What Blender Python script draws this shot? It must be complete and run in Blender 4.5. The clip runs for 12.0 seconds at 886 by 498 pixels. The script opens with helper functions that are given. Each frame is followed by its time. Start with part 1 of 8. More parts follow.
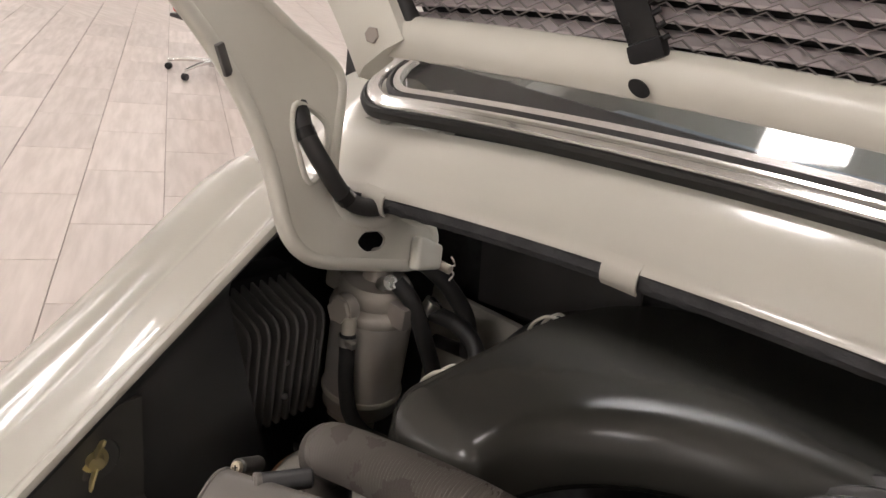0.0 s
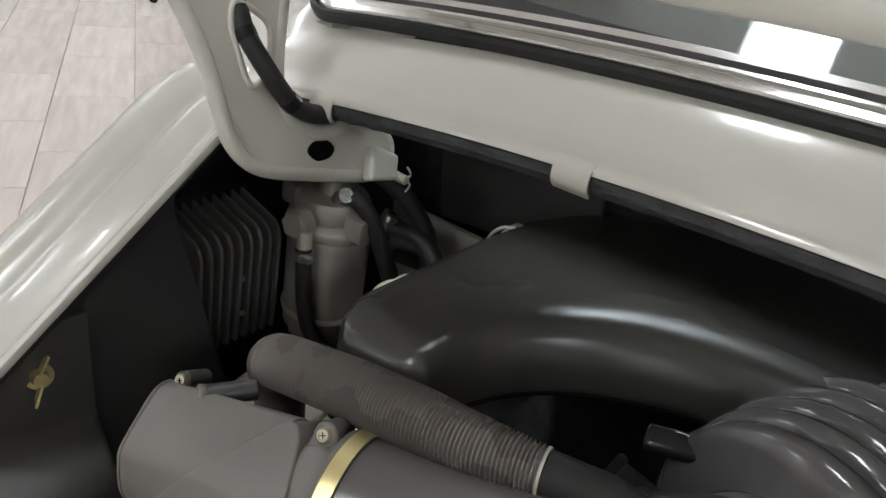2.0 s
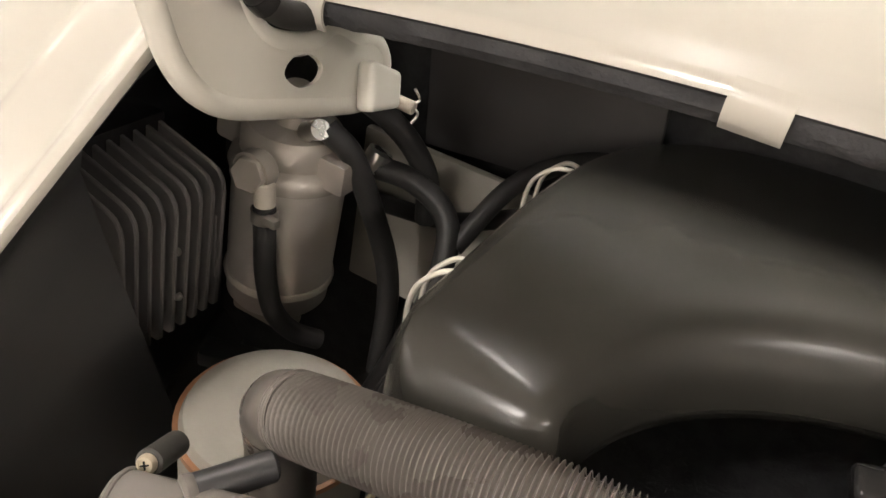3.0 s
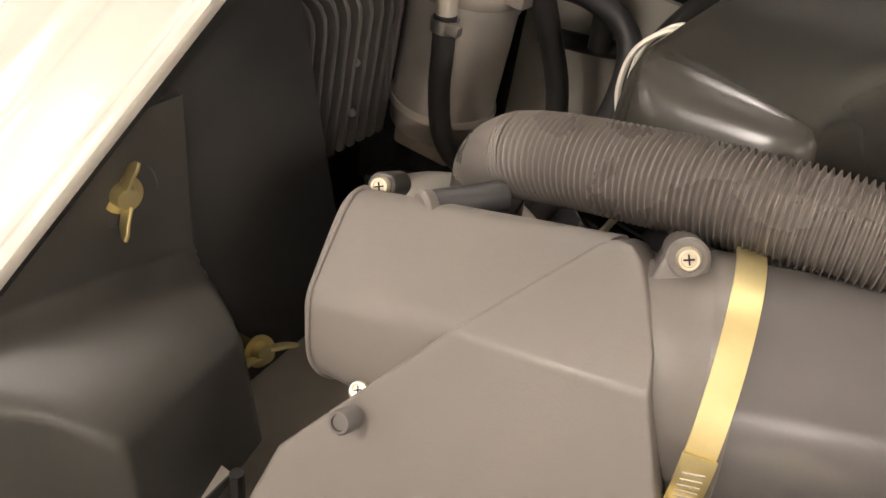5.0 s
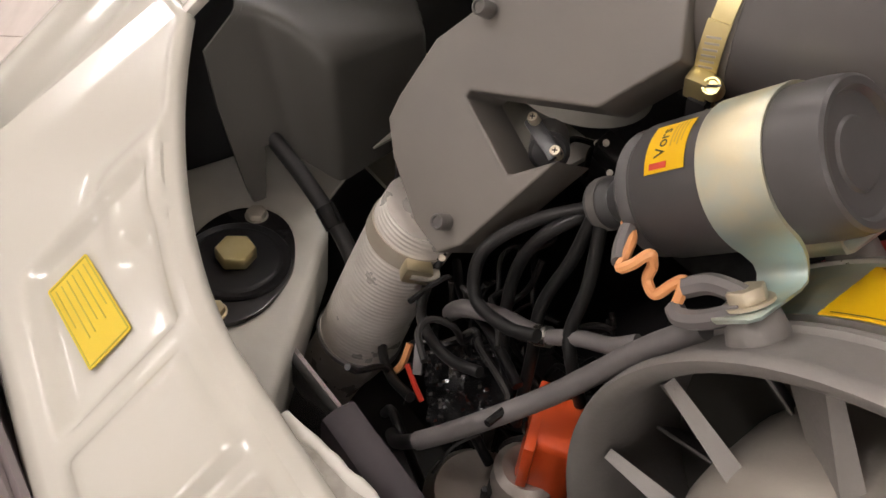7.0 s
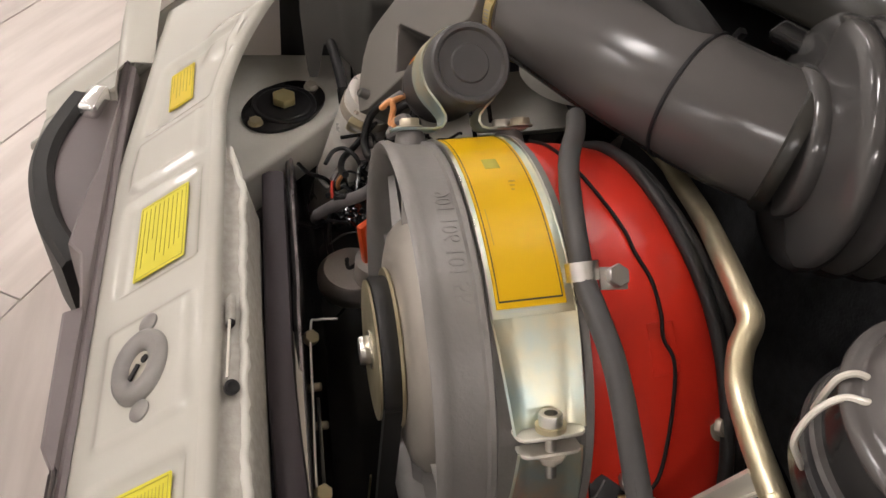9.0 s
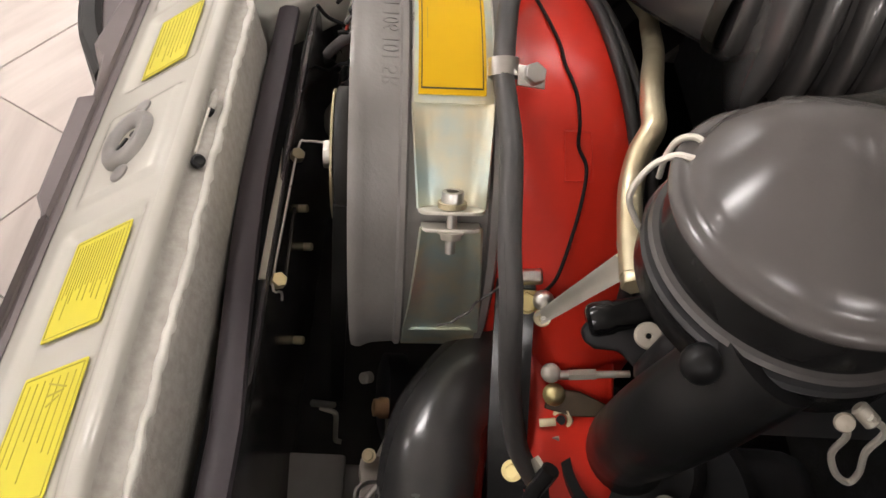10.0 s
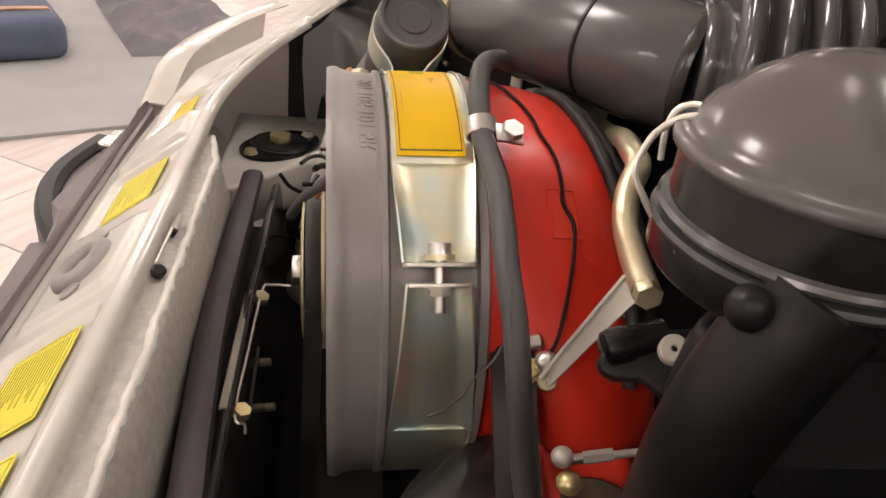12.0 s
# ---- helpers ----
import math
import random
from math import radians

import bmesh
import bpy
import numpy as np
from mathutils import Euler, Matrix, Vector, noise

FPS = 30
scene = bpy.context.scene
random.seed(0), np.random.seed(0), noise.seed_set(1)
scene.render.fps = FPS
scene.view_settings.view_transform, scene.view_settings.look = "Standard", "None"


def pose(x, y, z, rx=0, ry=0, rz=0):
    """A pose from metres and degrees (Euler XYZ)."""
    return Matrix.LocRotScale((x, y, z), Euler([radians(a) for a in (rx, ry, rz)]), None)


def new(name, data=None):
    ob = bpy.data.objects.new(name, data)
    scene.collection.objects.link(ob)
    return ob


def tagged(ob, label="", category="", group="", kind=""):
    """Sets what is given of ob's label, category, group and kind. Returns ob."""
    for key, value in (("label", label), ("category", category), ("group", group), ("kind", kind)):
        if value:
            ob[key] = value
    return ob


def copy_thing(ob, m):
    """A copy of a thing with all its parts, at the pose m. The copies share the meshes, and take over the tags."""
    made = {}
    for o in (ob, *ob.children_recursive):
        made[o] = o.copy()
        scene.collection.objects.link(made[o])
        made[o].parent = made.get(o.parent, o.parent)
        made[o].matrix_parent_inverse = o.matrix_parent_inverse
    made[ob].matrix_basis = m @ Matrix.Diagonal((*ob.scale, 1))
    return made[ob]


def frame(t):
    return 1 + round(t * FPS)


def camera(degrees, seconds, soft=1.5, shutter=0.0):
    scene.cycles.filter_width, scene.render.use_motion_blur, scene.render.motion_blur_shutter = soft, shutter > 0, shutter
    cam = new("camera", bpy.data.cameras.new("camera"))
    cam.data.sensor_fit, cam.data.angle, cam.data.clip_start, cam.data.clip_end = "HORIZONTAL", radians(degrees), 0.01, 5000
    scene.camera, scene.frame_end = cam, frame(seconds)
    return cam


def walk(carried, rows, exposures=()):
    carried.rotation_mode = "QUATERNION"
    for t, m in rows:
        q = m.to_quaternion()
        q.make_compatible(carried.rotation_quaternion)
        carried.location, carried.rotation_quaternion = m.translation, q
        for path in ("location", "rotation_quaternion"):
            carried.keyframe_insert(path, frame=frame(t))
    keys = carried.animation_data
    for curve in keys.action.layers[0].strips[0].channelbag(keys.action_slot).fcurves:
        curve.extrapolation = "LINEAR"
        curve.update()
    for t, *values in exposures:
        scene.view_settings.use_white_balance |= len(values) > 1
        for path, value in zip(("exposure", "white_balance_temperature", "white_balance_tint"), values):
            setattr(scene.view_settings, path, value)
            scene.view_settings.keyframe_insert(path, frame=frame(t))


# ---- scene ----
EXPOSURES = [(0.0, 0.0, 6350, 15), (0.25, -0.16, 5950, 13), (0.5, -0.23, 5750, 13), (1.5, -0.22, 5600, 6), (2.2, -0.02, 5850, 6), (2.7, 0.54, 6350, 10), (4.3, 1.36, 7100, 17), (5.0, 1.05, 6850, 15), (5.5, 0.92, 6700, 14), (6.0, 0.58, 6500, 12), (6.5, 0.38, 6350, 12), (7.0, 0.30, 6450, 16), (9.0, 0.16, 6350, 14), (10.0, 0.40, 6300, 14), (10.5, 0.47, 6350, 14), (11.0, 0.38, 6400, 15), (12.0, 0.44, 6700, 19)]
cam = camera(59.09, 12.0, soft=1.5)
PATH = [
    (0.0, -0.0106, -0.1232, 1.2038, 67.76, -7.46, 41.48),
    (0.5, 0.0000, -0.1162, 1.2170, 70.49, -7.27, 44.02),
    (1.0, 0.0041, -0.1170, 1.2203, 70.41, -7.29, 44.09),
    (1.5, 0.0048, -0.1088, 1.2025, 68.01, -7.56, 43.10),
    (2.0, 0.0005, -0.0993, 1.1869, 62.67, -7.37, 40.11),
    (2.2, -0.0287, -0.0833, 1.1777, 60.63, -6.86, 38.02),
    (2.5, -0.1038, -0.0463, 1.1729, 57.66, -8.23, 33.30),
    (2.7, -0.1496, -0.0208, 1.1560, 56.63, -9.65, 30.07),
    (4.3, -0.2033, -0.0291, 1.0648, 53.89, -9.13, 31.41),
    (4.5, -0.1988, -0.0450, 1.0598, 53.42, -8.81, 32.60),
    (5.0, -0.1892, -0.0837, 1.0502, 51.71, -8.02, 36.29),
    (5.5, -0.1769, -0.1156, 1.0399, 49.84, -7.00, 40.32),
    (6.0, -0.1569, -0.1591, 1.0334, 48.14, -6.31, 44.93),
    (6.5, -0.1186, -0.1810, 1.0178, 46.72, -6.12, 49.85),
    (7.0, -0.0366, -0.1869, 1.0185, 45.56, -6.32, 53.55),
    (7.2, -0.0054, -0.1800, 1.0265, 45.12, -6.49, 55.33),
    (8.8, 0.2554, -0.1000, 1.1344, 45.61, -6.59, 77.25),
    (9.1, 0.3384, -0.0533, 1.1530, 43.68, -6.71, 81.50),
    (9.5, 0.4045, -0.0040, 1.1473, 40.63, -7.07, 86.61),
    (10.0, 0.4090, 0.0195, 1.1273, 39.32, -6.51, 90.01),
    (10.5, 0.4411, 0.0205, 1.1033, 40.68, -6.04, 93.08),
    (11.0, 0.4744, 0.0108, 1.0669, 49.29, -5.86, 93.16),
    (11.5, 0.4778, 0.0147, 1.0325, 57.47, -6.30, 88.10),
    (12.0, 0.4620, 0.0082, 1.0143, 60.43, -6.31, 84.75),
]
walk(cam, [(t, pose(*p)) for t, *p in PATH], exposures=EXPOSURES)

# ---- world and lamps ----
ROOM = (-15.0, 6.0, -6.0, 9.0, 3.2)   # x0, x1, y0, y1, height

world = bpy.data.worlds.new("world")
world.use_nodes = True
world.node_tree.nodes["Background"].inputs[0].default_value = (0.9, 0.93, 1.0, 1)
world.node_tree.nodes["Background"].inputs[1].default_value = 0.1
scene.world = world
LAMP_STRENGTH = 34.0


# ---- materials ----
def material(name, base, rough=0.5, metal=0.0, second=None, mix_scale=8.0, amount=0.5, grain=300.0, bump=0.1,
             rough_var=0.12, coat=0.0, spec=0.5, transmission=0.0, sharp=(0.35, 0.65), per_piece=0.0, relief=0.001):
    m = bpy.data.materials.new(name)
    m.use_nodes = True
    nt = m.node_tree
    b = nt.nodes["Principled BSDF"]
    tc = nt.nodes.new("ShaderNodeTexCoord")
    big = nt.nodes.new("ShaderNodeTexNoise")
    big.inputs["Scale"].default_value = mix_scale
    big.inputs["Detail"].default_value = 5.0
    fine = nt.nodes.new("ShaderNodeTexNoise")
    fine.inputs["Scale"].default_value = grain
    fine.inputs["Detail"].default_value = 3.0
    for n in (big, fine):
        nt.links.new(tc.outputs["Object"], n.inputs["Vector"])
    ramp = nt.nodes.new("ShaderNodeMapRange")
    ramp.inputs["From Min"].default_value, ramp.inputs["From Max"].default_value = sharp
    ramp.inputs["To Max"].default_value = amount
    nt.links.new(big.outputs["Fac"], ramp.inputs["Value"])
    mix = nt.nodes.new("ShaderNodeMix")
    mix.data_type = "RGBA"
    mix.inputs["A"].default_value = (*base, 1)
    mix.inputs["B"].default_value = (*(second or [c * 0.8 for c in base]), 1)
    nt.links.new(ramp.outputs["Result"], mix.inputs["Factor"])
    out = mix.outputs["Result"]
    if per_piece:
        info = nt.nodes.new("ShaderNodeObjectInfo")
        hsv = nt.nodes.new("ShaderNodeHueSaturation")
        mr = nt.nodes.new("ShaderNodeMapRange")
        mr.inputs["To Min"].default_value, mr.inputs["To Max"].default_value = 1 - per_piece, 1 + per_piece
        nt.links.new(info.outputs["Random"], mr.inputs["Value"])
        nt.links.new(mr.outputs["Result"], hsv.inputs["Value"])
        nt.links.new(out, hsv.inputs["Color"])
        out = hsv.outputs["Color"]
    nt.links.new(out, b.inputs["Base Color"])
    rr = nt.nodes.new("ShaderNodeMapRange")
    rr.inputs["To Min"].default_value, rr.inputs["To Max"].default_value = max(0.02, rough - rough_var), min(1, rough + rough_var)
    nt.links.new(big.outputs["Fac"], rr.inputs["Value"])
    nt.links.new(rr.outputs["Result"], b.inputs["Roughness"])
    if bump:
        bp = nt.nodes.new("ShaderNodeBump")
        bp.inputs["Strength"].default_value = bump
        bp.inputs["Distance"].default_value = relief
        nt.links.new(fine.outputs["Fac"], bp.inputs["Height"])
        nt.links.new(bp.outputs["Normal"], b.inputs["Normal"])
    b.inputs["Metallic"].default_value = metal
    b.inputs["Coat Weight"].default_value = coat
    b.inputs["Coat Roughness"].default_value = 0.04
    b.inputs["Specular IOR Level"].default_value = spec
    b.inputs["Transmission Weight"].default_value = transmission
    return m


def emitter(name, colour, strength):
    m = bpy.data.materials.new(name)
    m.use_nodes = True
    b = m.node_tree.nodes["Principled BSDF"]
    b.inputs["Base Color"].default_value = (0.9, 0.9, 0.9, 1)
    b.inputs["Emission Color"].default_value = (*colour, 1)
    b.inputs["Emission Strength"].default_value = strength
    return m


def plank_material():
    """Wood-look porcelain: streaks along the plank, tone by piece."""
    m = material("plank_tile", (0.555, 0.492, 0.45), 0.40, second=(0.435, 0.38, 0.342), mix_scale=2.5, amount=0.8, grain=60, bump=0.05, per_piece=0.09)
    nt = m.node_tree
    tc = nt.nodes["Texture Coordinate"]
    mp = nt.nodes.new("ShaderNodeMapping")
    mp.inputs["Scale"].default_value = (1.2, 9.0, 1.0)
    nt.links.new(tc.outputs["Object"], mp.inputs["Vector"])
    info = nt.nodes.new("ShaderNodeObjectInfo")
    sh = nt.nodes.new("ShaderNodeVectorMath")
    sh.operation = "ADD"
    mul = nt.nodes.new("ShaderNodeMath")
    mul.operation = "MULTIPLY"
    mul.inputs[1].default_value = 40.0
    nt.links.new(info.outputs["Random"], mul.inputs[0])
    nt.links.new(mp.outputs["Vector"], sh.inputs[0])
    nt.links.new(mul.outputs["Value"], sh.inputs[1])
    for n in nt.nodes:
        if n.bl_idname == "ShaderNodeTexNoise" and n.inputs["Scale"].default_value < 10:
            nt.links.new(sh.outputs["Vector"], n.inputs["Vector"])
    return m


M_PAINT = material("ivory_paint", (0.485, 0.467, 0.411), 0.20, second=(0.462, 0.444, 0.388), mix_scale=6, amount=0.5, grain=900, bump=0.015, rough_var=0.06, coat=0.45)
M_PAINT_MATT = material("ivory_underside_paint", (0.60, 0.582, 0.515), 0.36, second=(0.53, 0.51, 0.445), mix_scale=18, amount=0.5, grain=500, bump=0.06, coat=0.15)
M_PRIMER = material("dusty_white_primer", (0.63, 0.61, 0.55), 0.5, second=(0.48, 0.47, 0.42), mix_scale=22, amount=0.7, grain=260, bump=0.12)
M_SEALER = material("grey_seam_sealer", (0.40, 0.378, 0.335), 0.7, second=(0.31, 0.288, 0.25), mix_scale=150, amount=0.7, grain=260, bump=0.45, relief=0.0015)
M_BLACK = material("black_satin_plastic", (0.032, 0.032, 0.033), 0.36, second=(0.045, 0.045, 0.046), mix_scale=14, amount=0.6, grain=700, bump=0.05)
M_BOX = material("smooth_black_plastic", (0.030, 0.029, 0.025), 0.25, second=(0.045, 0.042, 0.036), mix_scale=9, amount=0.6, grain=800, bump=0.03, rough_var=0.05, coat=0.0)
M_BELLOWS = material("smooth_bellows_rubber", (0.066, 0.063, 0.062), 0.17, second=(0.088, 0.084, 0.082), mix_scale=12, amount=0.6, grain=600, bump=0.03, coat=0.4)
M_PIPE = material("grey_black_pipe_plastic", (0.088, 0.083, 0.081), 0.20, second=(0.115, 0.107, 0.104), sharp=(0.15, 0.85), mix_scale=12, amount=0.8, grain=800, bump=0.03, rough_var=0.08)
# cleaner's black plastic, base lightened for the ceiling sheen on the cap
M_DOME = material("sheen_lightened_black_plastic", (0.096, 0.088, 0.085), 0.23, second=(0.124, 0.113, 0.108), sharp=(0.15, 0.85), mix_scale=9, amount=0.7, grain=800, bump=0.03, rough_var=0.05)
M_GLOSSBLACK = material("gloss_black_enamel", (0.010, 0.010, 0.010), 0.2, spec=0.35, second=(0.03, 0.028, 0.028), mix_scale=20, amount=0.6, grain=600, bump=0.03)
M_RUBBER = material("black_rubber", spec=0.3, base=(0.018, 0.0175, 0.017), rough=0.5, second=(0.034, 0.032, 0.031), mix_scale=25, amount=0.6, grain=500, bump=0.12)
M_RUBBERGREY = material("weathered_rubber", (0.050, 0.047, 0.046), 0.55, second=(0.075, 0.07, 0.068), mix_scale=14, amount=0.6, grain=420, bump=0.15)
M_FELT = material("black_carpet_edge", (0.028, 0.028, 0.03), 0.9, second=(0.06, 0.06, 0.062), mix_scale=60, amount=0.7, grain=300, bump=0.9)
M_COVER = material("dusty_black_moulding", (0.056, 0.054, 0.049), 0.40, second=(0.074, 0.070, 0.062), mix_scale=7, amount=0.6, grain=600, bump=0.06)
M_DUCT = material("dusty_grey_plastic", (0.122, 0.113, 0.104), 0.42, second=(0.190, 0.168, 0.142), sharp=(0.2, 0.8), mix_scale=9, amount=0.6, grain=900, bump=0.06)
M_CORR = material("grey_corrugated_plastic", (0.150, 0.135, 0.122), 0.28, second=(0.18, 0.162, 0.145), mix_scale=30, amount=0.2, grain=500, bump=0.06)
M_CAST = material("grey_cast_alloy", (0.265, 0.248, 0.234), 0.46, metal=0.2, second=(0.165, 0.153, 0.145), mix_scale=14, amount=0.7, grain=380, bump=0.22)
M_CASTLIGHT = material("bare_cast_alloy", (0.44, 0.40, 0.36), 0.42, metal=0.6, second=(0.32, 0.28, 0.25), mix_scale=16, amount=0.7, grain=340, bump=0.25)
M_RED = material("red_glass_fibre", (0.70, 0.034, 0.016), 0.33, second=(0.58, 0.026, 0.013), mix_scale=11, amount=0.6, grain=240, bump=0.05)
M_ORANGE = material("orange_plastic", (0.75, 0.10, 0.025), 0.35, second=(0.62, 0.07, 0.02), mix_scale=20, grain=500, bump=0.04)
M_GOLD = material("yellow_zinc_plate", (0.68, 0.61, 0.43), 0.38, metal=0.85, second=(0.54, 0.46, 0.28), mix_scale=40, amount=0.8, grain=500, bump=0.05)
M_SCREW = material("pale_zinc_screw", (0.56, 0.50, 0.38), 0.38, metal=0.6, second=(0.44, 0.38, 0.28), mix_scale=60, grain=500, bump=0.05)
M_STRAP = material("iridescent_zinc_plate", (0.78, 0.71, 0.50), 0.42, metal=0.88, second=(0.54, 0.68, 0.67), mix_scale=26, amount=1.0, grain=400, bump=0.04)
M_ZINC = material("pale_zinc_edge", (0.78, 0.74, 0.66), 0.38, metal=0.45, second=(0.66, 0.63, 0.55), mix_scale=50, grain=500, bump=0.05)
# grey for the lamp glint along the black tin's edge
M_EDGEGLINT = material("edge_glint_grey", (0.50, 0.47, 0.49), 0.24, metal=0.8, second=(0.28, 0.26, 0.27), mix_scale=30, amount=0.8, grain=400, bump=0.05)
M_STEEL = material("bright_steel", (0.70, 0.68, 0.64), 0.3, metal=1.0, second=(0.5, 0.48, 0.45), mix_scale=50, grain=500, bump=0.05)
M_CHROME = material("polished_trim", (0.90, 0.89, 0.87), 0.15, metal=0.85, second=(0.74, 0.73, 0.72), mix_scale=14, grain=700, bump=0.01, rough_var=0.04)
M_FOIL = material("aluminium_foil_hose", (0.86, 0.82, 0.77), 0.30, metal=0.4, second=(0.72, 0.67, 0.61), mix_scale=45, amount=0.8, grain=420, bump=0.12)
M_FIN = material("grey_black_anodised", (0.085, 0.080, 0.076), 0.5, second=(0.13, 0.12, 0.11), mix_scale=20, amount=0.6, grain=420, bump=0.12)
M_CAN = material("aged_silver_can", (0.64, 0.615, 0.575), 0.36, metal=0.6, second=(0.50, 0.43, 0.38), mix_scale=7, amount=0.8, grain=420, bump=0.05)
M_COIL = material("dark_grey_coil_paint", (0.072, 0.068, 0.068), 0.38, second=(0.052, 0.049, 0.049), mix_scale=20, grain=700, bump=0.03)
M_LABEL = material("amber_label", (0.72, 0.43, 0.004), 0.38, spec=0.2, second=(0.63, 0.37, 0.005), mix_scale=12, amount=0.5, grain=700, bump=0.02)
M_STICKER = material("yellow_green_sticker", (0.66, 0.58, 0.03), 0.45, second=(0.58, 0.52, 0.04), mix_scale=24, amount=0.6, grain=700, bump=0.03)
M_AMBER = material("faded_amber_sticker", (0.64, 0.47, 0.014), 0.45, second=(0.56, 0.41, 0.02), mix_scale=24, amount=0.6, grain=700, bump=0.03)
M_INK = material("faded_print", (0.40, 0.35, 0.03), 0.5, second=(0.48, 0.42, 0.05), mix_scale=40, grain=600, bump=0.0)
M_LABELINK = material("faint_label_print", (0.50, 0.31, 0.02), 0.4, second=(0.44, 0.27, 0.02), mix_scale=40, grain=600, bump=0.0)
M_INKBLACK = material("black_print", (0.05, 0.045, 0.02), 0.5, mix_scale=40, grain=600, bump=0.0)
M_INKRED = material("red_print", (0.55, 0.04, 0.02), 0.5, mix_scale=40, grain=600, bump=0.0)
M_ORANGEWIRE = material("orange_wire", (0.72, 0.33, 0.13), 0.45, second=(0.6, 0.26, 0.1), mix_scale=60, grain=500, bump=0.03)
M_GREYWIRE = material("grey_sleeve", (0.15, 0.138, 0.136), 0.5, second=(0.10, 0.092, 0.09), mix_scale=60, grain=500, bump=0.06)
M_BRICKTIN = material("oily_black_tin", (0.010, 0.010, 0.011), 0.36, spec=0.18, second=(0.03, 0.028, 0.028), mix_scale=10, amount=0.7, grain=240, bump=0.1)
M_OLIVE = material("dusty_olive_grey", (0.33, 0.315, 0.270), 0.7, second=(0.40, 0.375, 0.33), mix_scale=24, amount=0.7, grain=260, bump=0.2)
M_PUMP = material("stained_alloy_body", (0.49, 0.465, 0.40), 0.5, metal=0.25, second=(0.36, 0.29, 0.22), mix_scale=12, amount=0.7, grain=300, bump=0.2)
M_WALL = material("white_wall_paint", (0.78, 0.77, 0.75), 0.7, second=(0.73, 0.72, 0.70), mix_scale=1.5, grain=120, bump=0.08)
M_CEIL = material("ceiling_paint", (0.80, 0.80, 0.79), 0.8, second=(0.76, 0.76, 0.75), mix_scale=1.5, grain=120, bump=0.08)
M_GROUT = material("grey_grout", (0.34, 0.30, 0.265), 0.8, second=(0.28, 0.25, 0.22), mix_scale=10, grain=200, bump=0.2)
M_PLANK = plank_material()
M_MAT = material("grey_floor_mat", (0.30, 0.30, 0.29), 0.9, second=(0.24, 0.24, 0.235), mix_scale=4, grain=160, bump=0.5)
M_NAVY = material("navy_canvas", (0.06, 0.075, 0.12), 0.8, second=(0.09, 0.11, 0.16), mix_scale=10, grain=240, bump=0.4)
M_TAN = material("tan_leather", (0.42, 0.22, 0.12), 0.5, second=(0.34, 0.17, 0.09), mix_scale=14, grain=240, bump=0.2)
M_CHARCOAL = material("charcoal_fabric", (0.12, 0.115, 0.12), 0.85, second=(0.17, 0.16, 0.165), mix_scale=8, grain=240, bump=0.4)
M_WHITE = material("white_laminate", (0.80, 0.80, 0.79), 0.4, second=(0.76, 0.76, 0.75), mix_scale=3, grain=300, bump=0.03)
M_BUMPER = material("grey_brown_bumper_rubber", (0.15, 0.125, 0.125), 0.5, second=(0.19, 0.16, 0.16), mix_scale=9, grain=400, bump=0.1)
M_SEAL = material("dark_brown_rubber_seal", (0.040, 0.032, 0.036), 0.5, spec=0.3, second=(0.055, 0.045, 0.050), mix_scale=9, grain=400, bump=0.1)
M_GLASS = material("rear_window_glass", (0.85, 0.90, 0.92), 0.03, second=(0.83, 0.88, 0.9), mix_scale=3, grain=300, bump=0.0, rough_var=0.01, transmission=1.0, spec=0.22)
M_SHELF = material("blue_grey_parcel_shelf", (0.27, 0.32, 0.37), 0.8, second=(0.19, 0.23, 0.27), mix_scale=6, grain=220, bump=0.4)
M_SLAT = material("grey_brown_slat_paint", (0.50, 0.45, 0.45), 0.22, second=(0.58, 0.52, 0.52), mix_scale=9, amount=0.6, grain=500, bump=0.04, coat=0.3)
M_HUB = material("pale_bare_alloy", (0.40, 0.365, 0.32), 0.42, metal=0.35, second=(0.30, 0.27, 0.235), mix_scale=18, amount=0.6, grain=380, bump=0.12)
M_BRASS = material("brassy_zinc_plate", (0.68, 0.59, 0.31), 0.36, metal=0.8, second=(0.56, 0.46, 0.20), mix_scale=40, amount=0.8, grain=500, bump=0.05)
M_ELBOW = material("shiny_black_rubber", (0.030, 0.029, 0.029), 0.24, second=(0.05, 0.048, 0.047), mix_scale=18, amount=0.7, grain=500, bump=0.04, coat=0.15)
M_MESH = material("grey_black_expanded_metal", (0.24, 0.215, 0.205), 0.32, metal=0.4, second=(0.13, 0.115, 0.11), mix_scale=40, grain=500, bump=0.05)
M_LEAD = material("black_lead_sleeve", (0.011, 0.011, 0.011), 0.34, spec=0.22, second=(0.018, 0.017, 0.017), mix_scale=40, grain=600, bump=0.05)
M_WRAP = material("shiny_black_film", (0.014, 0.014, 0.015), 0.10, spec=0.7, second=(0.03, 0.03, 0.03), mix_scale=30, grain=500, bump=0.05, rough_var=0.05, coat=0.6)
M_TINGLOSS = material("gloss_black_tin", (0.040, 0.039, 0.039), 0.22, spec=0.7, second=(0.055, 0.053, 0.053), mix_scale=20, amount=0.6, grain=600, bump=0.01, rough_var=0.05)
M_PRESSED = material("dusty_pressed_tin", (0.28, 0.27, 0.265), 0.36, second=(0.20, 0.195, 0.19), mix_scale=20, amount=0.6, grain=500, bump=0.06)
M_BROWNBOLT = material("rusted_bolt", (0.26, 0.15, 0.07), 0.5, metal=0.4, second=(0.16, 0.09, 0.045), mix_scale=60, amount=0.8, grain=500, bump=0.15)
M_CROWNTIN = material("dark_bronze_plate", (0.085, 0.060, 0.035), 0.35, metal=0.4, second=(0.05, 0.036, 0.025), mix_scale=40, amount=0.7, grain=500, bump=0.05)
